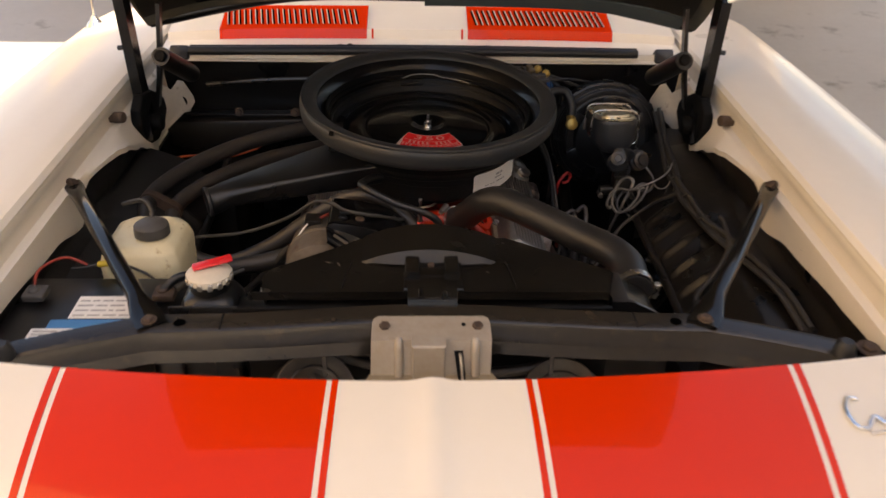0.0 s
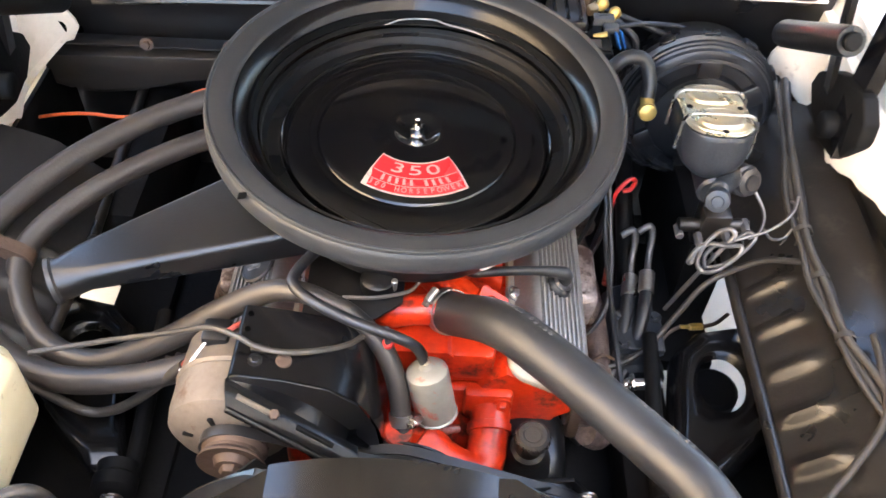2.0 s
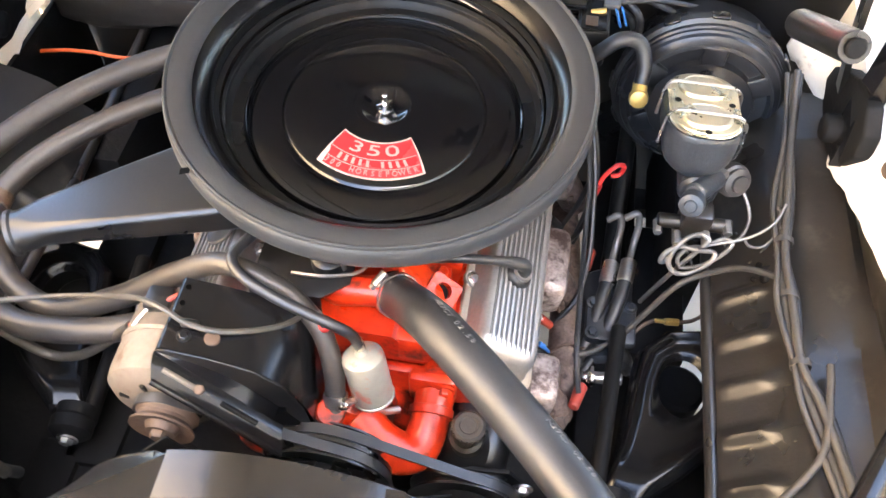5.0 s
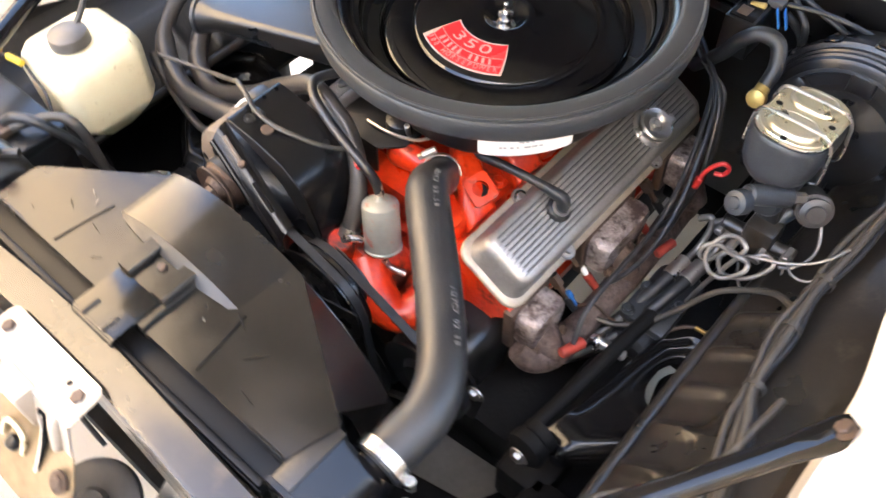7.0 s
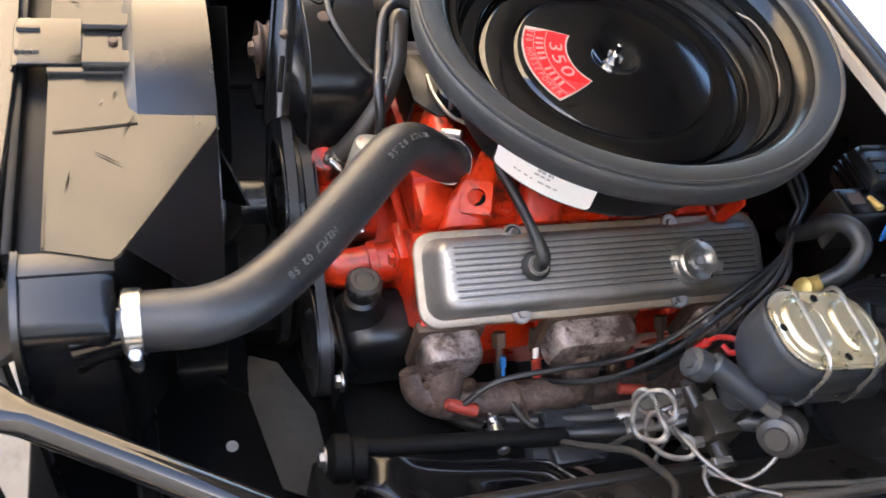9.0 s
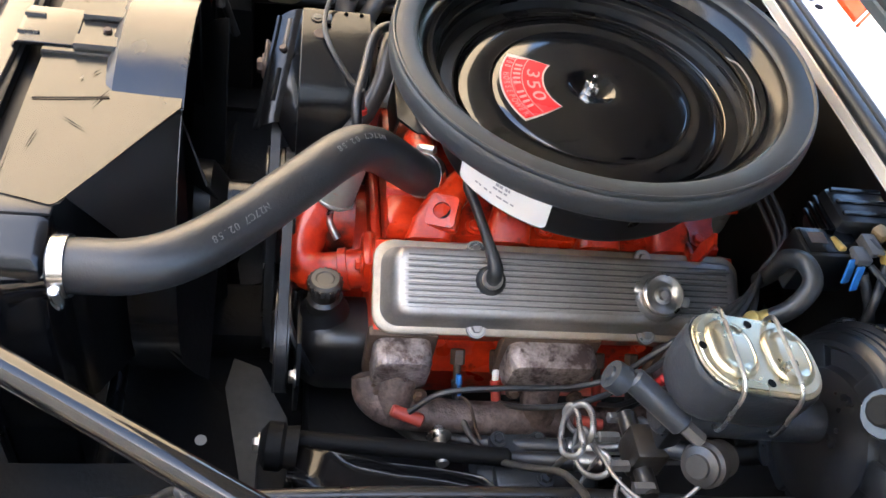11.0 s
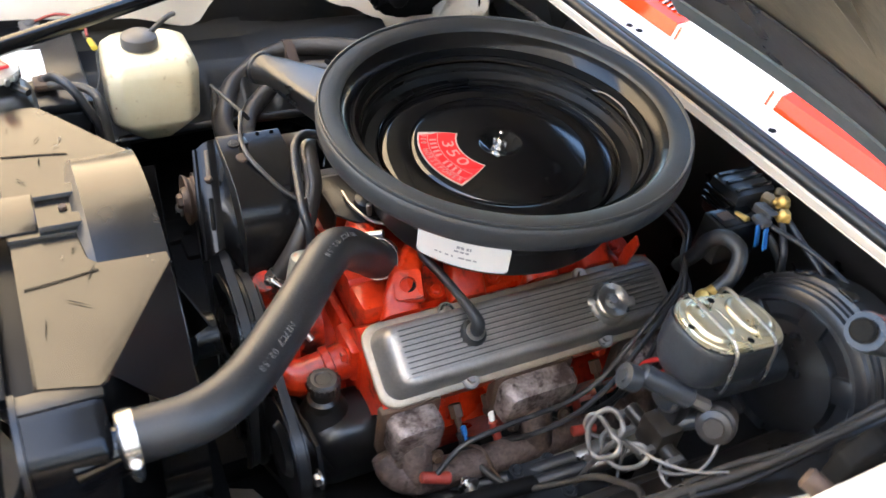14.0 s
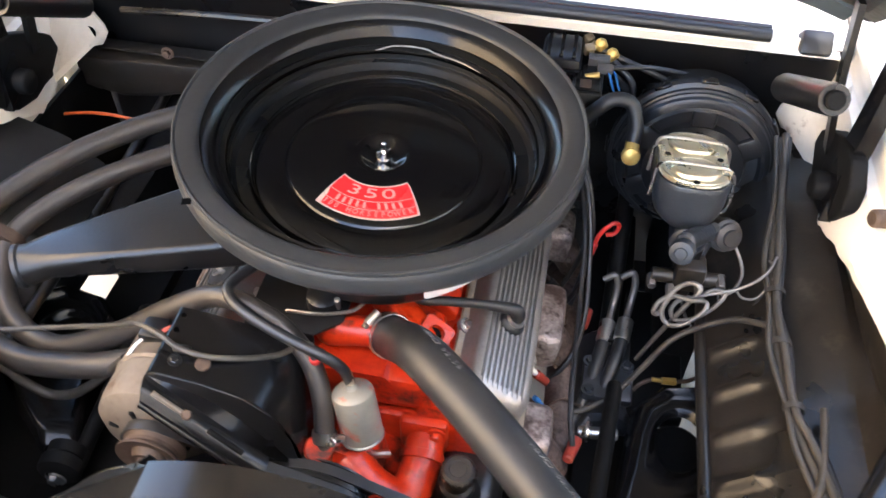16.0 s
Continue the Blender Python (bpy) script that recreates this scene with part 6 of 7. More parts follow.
hose("fuel_hose", [(0.029, 0.408, 0.698), (0.021, 0.407, 0.724), (0.000, 0.406, 0.743), (-0.052, 0.416, 0.757), (-0.092, 0.426, 0.774), (-0.112, 0.442, 0.778), (-0.114, 0.464, 0.774), (-0.096, 0.510, 0.762), (-0.07, 0.550, 0.745)], 0.0064, "thin black fuel hose arching from the filter to the carburettor", RUBBER, 12)
tee = thing("vacuum_tee", (-0.011, 0.415, 0.73), "small grey plastic vacuum tee with a red collar on a hose", "connector")
part("stub", rod((-0.011, 0.414, 0.722), (-0.012, 0.411, 0.752), 0.0042, 0.0036, 10, 0.001), GREY_PLASTIC, tee)
part("collar", rod((-0.0105, 0.415, 0.716), (-0.0112, 0.4138, 0.724), 0.0062, seg=12, bev=0.001), WIRE_RED, tee, "red collar")
hose("wiring_loom", [(-0.46, 0.41, 0.665), (-0.425, 0.40, 0.623), (-0.383, 0.40, 0.572), (-0.345, 0.40, 0.575), (-0.308, 0.40, 0.604), (-0.270, 0.40, 0.645), (-0.239, 0.40, 0.680)], 0.0062, "taped wire loom sagging to the alternator", TAPE, 10)
tagged(part("alternator_wire", tube([(-0.250, 0.40, 0.667), (-0.225, 0.402, 0.697), (-0.198, 0.405, 0.722), (-0.178, 0.418, 0.732), (-0.165, 0.43, 0.728)], 0.0030, 8, 6), BOOT), "faded red wire at the back of the alternator", "cable")
tagged(part("alternator_wire", tube([(-0.243, 0.396, 0.676), (-0.230, 0.385, 0.696), (-0.212, 0.392, 0.722), (-0.203, 0.41, 0.724)], 0.0018, 8, 6), PAPER), "thin white wire at the back of the alternator", "cable")
hose("wiring_loom", [(-0.40, 0.39, 0.705), (-0.32, 0.415, 0.700), (-0.24, 0.405, 0.735), (-0.190, 0.382, 0.778), (-0.160, 0.372, 0.781), (-0.138, 0.366, 0.771), (-0.108, 0.366, 0.764), (-0.078, 0.378, 0.753), (-0.052, 0.400, 0.735), (-0.036, 0.424, 0.722)], 0.0032, "grey wire clipped over the alternator bracket", TAPE, 8)
tagged(part("firewall_wire", tube([(-0.64, 0.885, 0.607), (-0.562, 0.880, 0.629), (-0.510, 0.880, 0.634), (-0.450, 0.880, 0.631), (-0.382, 0.880, 0.651), (-0.352, 0.880, 0.674), (-0.32, 0.882, 0.689), (-0.20, 0.90, 0.705)], 0.0028, 8, 6), WIRE_ORANGE), "orange wire along the firewall", "cable")

# fuel filter can
filt = thing("fuel_filter", (0.045, 0.388, 0.61), "silver fuel filter canister beside the thermostat housing", "filter")
fa, fb = Vector((0.030, 0.406, 0.698)), Vector((0.047, 0.386, 0.612))
part("can", lathe([(0, 0), (0.006, 0), (0.008, 0.006), (0.018, 0.008), (0.0235, 0.012), (0.0245, 0.016), (0.0245, 0.078), (0.021, 0.084), (0, 0.088)], fa, fb - fa, 28), FILTER_CAN, filt)
part("can_seam", lathe([(0.0245, 0), (0.0256, 0.001), (0.0256, 0.003), (0.0245, 0.004)], fa + (fb - fa).normalized() * 0.076, fb - fa, 28, True), FILTER_CAN, filt)
part("nipple", rod(fa - (fb - fa).normalized() * 0.016, fa + (fb - fa).normalized() * 0.004, 0.005, seg=12, bev=0.001), ZINC_GOLD, filt)
part("outlet", tube([fb, fb + Vector((0.006, -0.002, -0.02)), fb + Vector((0.025, 0.01, -0.035))], 0.005, 10, 5), STEEL, filt)

# ---- alternator and its black cover bracket ----
alt = thing("alternator", (-0.185, 0.36, 0.60), "dusty aluminium alternator with a rusty pulley", "alternator")
part("front_case", lathe([(0, 0), (0.020, 0), (0.030, 0.002), (0.052, 0.006), (0.064, 0.016), (0.066, 0.028), (0.066, 0.062), (0, 0.062)], (-0.178, 0.316, 0.660), (0, 1, 0), 36), ALU_DUST, alt)
part("rear_case", lathe([(0, 0), (0.066, 0), (0.068, 0.004), (0.066, 0.008), (0.064, 0.050), (0.050, 0.062), (0, 0.062)], (-0.178, 0.379, 0.660), (0, 1, 0), 36), ALU_DUST, alt)
for k in range(6):
    a = 2 * math.pi * k / 6 + 0.3
    part("case_slot", box((0.034, -0.003, -0.006), (0.046, 0.003, -0.001), 0.001, Matrix.Translation((-0.178, 0.317, 0.660)) @ Matrix.Rotation(a, 4, "Y") @ Matrix.Rotation(math.pi / 2, 4, "X"), 1), BLACK_DEEP, alt)
part("mount_ear", box((-0.150, 0.375, 0.715), (-0.120, 0.40, 0.755), 0.006), ALU_DUST, alt)
part("terminal", box((-0.212, 0.400, 0.716), (-0.182, 0.430, 0.732), 0.004), BLACK, alt)
pulley((-0.1665, 0.301, 0.663), 0.036, 0.020, 1, RUST, "alternator_pulley", alt, "rusty brown pulley")
part("pulley_nut", bolt((-0.1665, 0.290, 0.663), (0, -1, 0), 0.011, 0.010), RUST, alt)
cover = thing("alternator_bracket", (-0.11, 0.39, 0.60), "black folded steel bracket covering the alternator side", "bracket")
CS0 = [(-0.166, 0.754), (-0.163, 0.7615), (-0.154, 0.7635), (-0.110, 0.757), (-0.066, 0.744), (-0.036, 0.718), (-0.018, 0.674), (-0.012, 0.625), (-0.018, 0.570)]
CS = [(p.x, p.z) for p in curve_points([(x, 0, z) for x, z in CS0], 4)]
part("shell", loft([[(x, y, z) for x, z in CS] + [(x + 0.001, y, z - 0.003) for x, z in reversed(CS)] for y in (0.338, 0.345, 0.38, 0.415, 0.424)]), BRACKET, cover, "", 60)
part("front_flange", plate([(-0.167, 0.340, 0.742), (-0.163, 0.340, 0.759), (-0.154, 0.340, 0.7615), (-0.110, 0.340, 0.755), (-0.066, 0.340, 0.742), (-0.037, 0.340, 0.716), (-0.020, 0.340, 0.672), (-0.015, 0.340, 0.625), (-0.021, 0.340, 0.572), (-0.085, 0.340, 0.575), (-0.125, 0.340, 0.66)], (0, -0.003, 0), 0.001), BLACK, cover)
# adjusting arm: a straight slotted strip with a rolled edge across the front of the shell
ARM_A, ARM_B = Vector((-0.166, 0.337, 0.757)), Vector((-0.036, 0.314, 0.672))
arm_w = Vector((0.10, -0.84, -0.35)).normalized()
part("adjusting_arm", sheet(lambda u, v: ARM_A.lerp(ARM_B, u) + arm_w * (0.030 * v) + Vector((0, 0, 0.004)) * math.sin(math.pi * v), 20, 6, 0.003), BRACKET, cover)
part("rolled_edge", tube([ARM_A.lerp(ARM_B, u) + arm_w * 0.031 for u in (0, 0.3, 0.6, 1.0)], 0.0036, 8, 6), BRACKET, cover)
part("arm_web", sheet(lambda u, v: ARM_A.lerp(ARM_B, u).lerp(Vector((-0.160 + 0.138 * u, 0.3395, 0.752 - 0.13 * u * u)), v), 16, 4, 0.0025), BRACKET, cover)
for u0, u1, m_ in ((0.08, 0.32, ALU_DUST), (0.52, 0.80, BLACK_DEEP)):
    part("adjusting_slot", tube([ARM_A.lerp(ARM_B, u0 + (u1 - u0) * k / 4) + arm_w * 0.014 + Vector((0, 0, 0.0030)) for k in range(5)], 0.0032, 8, 3), m_, cover, "adjusting slot")
part("slot_bolt", bolt(ARM_A.lerp(ARM_B, 0.36) + arm_w * 0.014 + Vector((0, 0, 0.005)), (0.1, -0.35, 0.93), 0.0058, 0.005, False), RUST, cover)
part("wire_clip", join(box((-0.146, 0.364, 0.7625), (-0.128, 0.374, 0.7685), 0.002), bolt((-0.140, 0.356, 0.7625), (0.15, 0, 1), 0.005, 0.003)), BLACK, cover)
part("flat_rivet", lathe([(0, 0.0016), (0.0075, 0.0014), (0.0085, 0.0), (0.0085, -0.002), (0, -0.002)], (-0.112, 0.360, 0.7578), (0.2, 0, 1), 20), RUST, cover, "flat brown rivet head")
for x, y in ((-0.154, 0.428), (-0.154, 0.448)):
    part("bracket_hole", lathe([(0, 0.001), (0.0028, 0.001), (0.0028, -0.001), (0, -0.001)], (x, y - 0.035, 0.7638), (0.05, 0, 1), 14), PIT, cover)
part("bracket_bolt", bolt((-0.10, 0.341, 0.70), (0, -1, 0), 0.008, 0.008), RUST, cover)
part("lower_ear", box((-0.075, 0.36, 0.55), (-0.045, 0.44, 0.60), 0.005), BLACK, cover)

# ---- power steering pump ----
ps = thing("power_steering_pump", (0.165, 0.41, 0.44), "black power steering pump with a ribbed filler cap", "pump")
part("reservoir", loft([[(0.166 + x * k, 0.412 + y * k, z) for x, y in rounded(0.094, 0.13, 0.04, 5)] for k, z in ((0.7, 0.43), (0.95, 0.445), (1.0, 0.48), (1.0, 0.505), (0.95, 0.518), (0.84, 0.529), (0.66, 0.537), (0.40, 0.541))]), BLACK, ps)
part("neck", lathe([(0.040, -0.012), (0.034, 0.000), (0.027, 0.012), (0.022, 0.024), (0.020, 0.032), (0, 0.034)], (0.157, 0.384, 0.533), (-0.03, -0.03, 1), 24), BLACK, ps)
part("strap", tube([(0.112, 0.37, 0.500), (0.118, 0.345, 0.535), (0.150, 0.336, 0.552), (0.190, 0.340, 0.548), (0.213, 0.356, 0.520), (0.218, 0.37, 0.49)], 0.0055, 8, 6), BLACK, ps)
part("filler_tube", lathe([(0.022, 0), (0.021, 0.03), (0.0165, 0.034), (0.0165, 0.055), (0, 0.055)], (0.159, 0.381, 0.534), (-0.03, -0.03, 1), 22), BLACK_DUSTY, ps)
pc = part("filler_cap", lathe([(0, 0.0125), (0.010, 0.0125), (0.0115, 0.014), (0.0165, 0.014), (0.0195, 0.011), (0.0205, 0.009), (0.0205, 0.0), (0, 0)], (0.160, 0.3795, 0.587), (-0.03, -0.03, 1), 30), HORN, ps, "dusty black ribbed filler cap")
for k in range(20):
    a = 2 * math.pi * k / 20
    part("cap_rib", box((0.0195, -0.0014, 0.0005), (0.0217, 0.0014, 0.0105), 0.0005, Matrix.Translation((0.160, 0.3795, 0.587)) @ Matrix.Rotation(a, 4, "Z"), 1), BLACK_DUSTY, pc)
pulley((0.165, 0.332, 0.49), 0.070, 0.018, 1, BLACK, "pump_pulley", ps)
part("pump_bracket", plate([(0.10, 0.350, 0.42), (0.23, 0.350, 0.42), (0.245, 0.350, 0.50), (0.215, 0.350, 0.545), (0.12, 0.350, 0.53)], (0, 0.006, 0), 0.001), BLACK_MATT, ps)
part("bracket_bolt", bolt((0.235, 0.350, 0.505), (0, -1, 0), 0.009, 0.008), STEEL, ps)

# ---- brakes: booster, master cylinder, valve, lines ----
BC = Vector((0.414, 0.900, 0.681))
BA = Vector((0.0, -1.0, 0.10)).normalized()
booster = thing("brake_booster", (0.42, 0.93, 0.60), "round black vacuum brake booster on the firewall", "brake booster")
part("rear_shell", lathe([(0, -0.10), (0.08, -0.095), (0.110, -0.07), (0.118, -0.03), (0.118, -0.018), (0, -0.018)], BC, BA, 56), BLACK, booster)
part("front_shell", lathe([(0.119, -0.02), (0.122, -0.018), (0.122, -0.006), (0.119, -0.004), (0.116, -0.003), (0.116, 0.003), (0.1135, 0.005), (0.1135, 0.010), (0.1105, 0.012), (0.1085, 0.0165), (0.105, 0.0185), (0.100, 0.0250), (0.095, 0.0262), (0.091, 0.0195), (0.075, 0.0200), (0.071, 0.0290), (0.058, 0.0325), (0.050, 0.036), (0.034, 0.040), (0, 0.040)], BC, BA, 72), BOOSTER, booster, "ribbed black front shell", 32)
for k in range(12):
    a = 2 * math.pi * k / 12
    part("crimp", box((-0.012, 0.1195, -0.02), (0.012, 0.1255, -0.004), 0.002, basis(BC, Vector((math.cos(a), 0, math.sin(a))), BA), 1), BLACK, booster)
ub, wb, _ = axis_frame(BA)
for k in range(6):
    a = radians(60 * k)
    d = Vector((math.sin(a), 0, math.cos(a)))
    d = (d - BA * d.dot(BA)).normalized()
    part("spoke", box((0.056, -0.017, -0.012), (0.0985, 0.017, 0.0010), 0.005, basis(BC + BA * 0.0264, d, BA)), BOOSTER, booster, "raised pressed spoke")
mc = thing("master_cylinder", (0.385, 0.76, 0.68), "grey cast iron master cylinder with a gold-plated lid", "master cylinder")
MCROT = Matrix.Translation((0.391, 0.762, 0.7865)) @ Matrix.Rotation(radians(-9), 4, "X")


def mpt(x, y, z):
    return MCROT @ Vector((x, y, z))


part("reservoir", loft([[mpt(x * kx, y * ky, z) for x, y in rounded(0.092, 0.138, 0.036, 8)] for kx, ky, z in ((0.52, 0.76, -0.070), (0.66, 0.84, -0.064), (0.84, 0.92, -0.055), (0.94, 0.96, -0.045), (0.985, 0.98, -0.030), (1.0, 1.0, -0.008), (1.0, 1.0, -0.004), (0.97, 0.98, 0.0))]), IRON, mc, "", 60)
lidp = part("lid", loft([[mpt(x * k, y * k2, z) for x, y in rounded(0.086, 0.132, 0.036, 8)] for k, k2, z in ((0.99, 0.99, 0.0), (1.02, 1.015, 0.0015), (1.02, 1.015, 0.003), (0.985, 0.99, 0.0045), (0.955, 0.97, 0.0045), (0.94, 0.96, 0.0062), (0.90, 0.935, 0.0062))]), ZINC_GOLD, mc, "gold zinc-plated steel lid", 45)
for y in (-0.031, 0.031):
    dome = part("lid_dome", loft([[mpt(x * k, y + yy * k, z) for x, yy in rounded(0.064, 0.050, 0.0245, 8)] for k, z in ((1.0, 0.0058), (0.97, 0.0092), (0.90, 0.0112), (0.80, 0.0116), (0.77, 0.0108), (0.55, 0.0112), (0.25, 0.0116))]), ZINC_GOLD, lidp, "", 45)
    bail = [mpt(-0.049, y + 0.002, -0.040), mpt(-0.048, y, -0.020), mpt(-0.046, y - 0.002, 0.004), mpt(-0.038, y - 0.004, 0.015), mpt(-0.016, y - 0.006, 0.0175), mpt(0.014, y - 0.007, 0.0175), mpt(0.036, y - 0.006, 0.015), mpt(0.0475, y - 0.003, 0.003), mpt(0.050, y, -0.018), mpt(0.0515, y + 0.003, -0.040), mpt(0.049, y + 0.005, -0.052), mpt(0.042, y + 0.006, -0.056)]
    part("bail_wire", tube(bail, 0.0023, 8, 6), STEEL, mc, "bright bail wire")
    part("dome_rivet", bolt(mpt(0.026, y + 0.004, 0.0095), MCROT.to_3x3() @ Vector((0, 0, 1)), 0.0035, 0.003, False), ZINC_GOLD, dome)
for x, y in ((0.0, -0.0615), (0.033, 0.0), (-0.033, 0.0)):
    part("lid_vent", lathe([(0, 0.001), (0.0042, 0.001), (0.0042, 0), (0, 0)], mpt(x, y, 0.0060), MCROT.to_3x3() @ Vector((0, 0, 1)), 12), BLACK_DEEP, lidp)
part("bore", rod((0.400, 0.690, 0.708), (0.405, 0.87, 0.700), 0.023, seg=24, bev=0.004), IRON, mc)
part("outlet_boss", join(rod((0.388, 0.655, 0.745), (0.424, 0.708, 0.719), 0.0128, seg=20, bev=0.003), lathe([(0, 0.003), (0.007, 0.003), (0.008, 0.001), (0.0145, 0.0), (0.0155, -0.003), (0.0155, -0.016), (0, -0.016)], (0.384, 0.636, 0.744), (-0.3, -0.85, 0.4), 24)), IRON, mc)
part("outlet_nut", rod((0.424, 0.708, 0.719), (0.436, 0.726, 0.711), 0.008, seg=6, bev=0.001), LINE_STEEL, mc)
vh = thing("vacuum_hose", (0.32, 0.84, 0.75), "short black vacuum hose with a brass check valve on the booster", "hose")
part("hose", tube([(0.318, 0.820, 0.752), (0.319, 0.838, 0.776), (0.308, 0.850, 0.800), (0.284, 0.848, 0.805), (0.262, 0.846, 0.785), (0.235, 0.868, 0.735), (0.19, 0.90, 0.67)], 0.0100, 16, 7), RUBBER, vh)
part("check_valve", join(rod((0.318, 0.806, 0.746), (0.318, 0.826, 0.757), 0.0100, seg=14, bev=0.002), lathe([(0, 0.006), (0.007, 0.006), (0.012, 0.004), (0.013, 0.001), (0.013, -0.005), (0, -0.005)], (0.318, 0.806, 0.746), (0, -0.85, 0.25), 18)), BRASS, vh, "brass check valve")
valve = thing("proportioning_valve", (0.41, 0.675, 0.63), "dark brake proportioning valve with steel line fittings", "valve")
part("valve_body", join(box((0.394, 0.676, 0.632), (0.434, 0.712, 0.676), 0.006), rod((0.366, 0.690, 0.646), (0.462, 0.690, 0.650), 0.010, seg=16, bev=0.002)), BLACK_DUSTY, valve)
for x, y, z in ((0.392, 0.655, 0.642), (0.428, 0.655, 0.648), (0.455, 0.672, 0.655), (0.368, 0.672, 0.640)):
    part("fitting", rod((x, y, z), (x, y + 0.022, z), 0.0062, seg=6, bev=0.001), LINE_STEEL, valve)
part("switch", lathe([(0, -0.024), (0.017, -0.024), (0.019, -0.020), (0.019, 0.004), (0.0225, 0.006), (0.0225, 0.018), (0.019, 0.021), (0.019, 0.026), (0.012, 0.029), (0.011, 0.032), (0, 0.032)], (0.446, 0.742, 0.690), (0.40, -0.78, 0.42), 26), HORN, valve, "dusty dark ribbed barrel switch")
part("switch_neck", rod((0.415, 0.700, 0.665), (0.440, 0.748, 0.690), 0.010, seg=14, bev=0.002), IRON, valve)
part("valve_mount", box((0.395, 0.697, 0.60), (0.425, 0.717, 0.72), 0.004), BLACK, valve)


for pts, rad, cr in (([(0.392, 0.657, 0.642), (0.380, 0.635, 0.632), (0.370, 0.622, 0.648), (0.374, 0.620, 0.672), (0.389, 0.620, 0.684), (0.410, 0.620, 0.681), (0.427, 0.618, 0.684), (0.428, 0.616, 0.667), (0.409, 0.616, 0.638), (0.391, 0.618, 0.632), (0.379, 0.618, 0.654), (0.383, 0.620, 0.684), (0.394, 0.622, 0.704), (0.408, 0.624, 0.708), (0.418, 0.626, 0.695), (0.412, 0.630, 0.668), (0.400, 0.632, 0.630), (0.385, 0.635, 0.58), (0.37, 0.64, 0.52)], 0.0026, 0.32),
                     ([(0.428, 0.657, 0.648), (0.418, 0.636, 0.668), (0.402, 0.630, 0.672), (0.392, 0.630, 0.650), (0.402, 0.632, 0.626), (0.425, 0.634, 0.632), (0.444, 0.636, 0.656), (0.452, 0.638, 0.680), (0.440, 0.640, 0.686), (0.424, 0.638, 0.672)], 0.0024, 0.32),
                     ([(0.418, 0.634, 0.674), (0.440, 0.637, 0.682), (0.462, 0.640, 0.690), (0.484, 0.650, 0.698), (0.500, 0.665, 0.705), (0.512, 0.690, 0.708)], 0.0021, 0.0),
                     ([(0.462, 0.645, 0.690), (0.474, 0.642, 0.676), (0.492, 0.646, 0.674), (0.504, 0.655, 0.690), (0.512, 0.672, 0.702), (0.505, 0.690, 0.700)], 0.0018, 0.0),
                     ([(0.436, 0.726, 0.711), (0.452, 0.735, 0.700), (0.470, 0.722, 0.682), (0.480, 0.695, 0.668), (0.470, 0.668, 0.660), (0.455, 0.660, 0.655)], 0.0024, 0.0)):
    tagged(part("brake_line", tube(pts, rad, 10, 18, True, cr), LINE_STEEL), "spring-wrapped coiled steel brake line" if cr else "thin bent steel brake line", "brake line", "brake lines")

for pts, lab in (([(0.470, 0.690, 0.640), (0.490, 0.672, 0.632), (0.505, 0.660, 0.650), (0.508, 0.672, 0.672), (0.500, 0.69, 0.69)], "thin dark wire looping at the valve switch"), ([(0.452, 0.690, 0.640), (0.468, 0.660, 0.618), (0.490, 0.640, 0.630), (0.505, 0.635, 0.668), (0.508, 0.64, 0.69)], "thin dark wire running to the harness"), ([(0.405, 0.660, 0.640), (0.425, 0.640, 0.610), (0.455, 0.632, 0.612), (0.485, 0.640, 0.645), (0.507, 0.66, 0.688)], "thin dark wire under the brake valve")):
    tagged(part("wire", tube(pts, 0.0021, 8, 6), TAPE), lab, "cable", "brake switch wires")

# red-handled dipstick, steering lines and gear
dip = thing("dipstick", (0.29, 0.775, 0.55), "oil dipstick with a red looped handle", "dipstick")
part("handle", tube([(0.291, 0.772, 0.600), (0.297, 0.776, 0.622), (0.312, 0.782, 0.640), (0.322, 0.786, 0.634), (0.318, 0.784, 0.620), (0.306, 0.780, 0.618)], 0.0035, 8, 6), WIRE_RED, dip)
part("collar", rod((0.288, 0.770, 0.585), (0.292, 0.773, 0.606), 0.006, seg=12, bev=0.002), WIRE_RED, dip)
part("tube", tube([(0.288, 0.770, 0.588), (0.282, 0.765, 0.54), (0.262, 0.75, 0.46), (0.2, 0.74, 0.42)], 0.005, 10, 6), IRON, dip)
gear = thing("steering_gear", (0.34, 0.66, 0.44), "grey alloy steering gear box on the frame rail", "steering gear")
part("housing", join(rod((0.335, 0.56, 0.44), (0.335, 0.72, 0.445), 0.042, seg=28, bev=0.008), rod((0.335, 0.60, 0.44), (0.335, 0.60, 0.36), 0.04, seg=24, bev=0.006)), IRON, gear)
part("top_cover", join(box((0.300, 0.585, 0.475), (0.372, 0.655, 0.493), 0.006), bolt((0.31, 0.595, 0.493), (0, 0, 1), 0.007, 0.006), bolt((0.362, 0.645, 0.493), (0, 0, 1), 0.007, 0.006), bolt((0.31, 0.645, 0.493), (0, 0, 1), 0.007, 0.006)), IRON, gear)
part("steering_shaft", rod((0.335, 0.72, 0.445), (0.345, 1.0, 0.55), 0.014, seg=16), BLACK, gear)
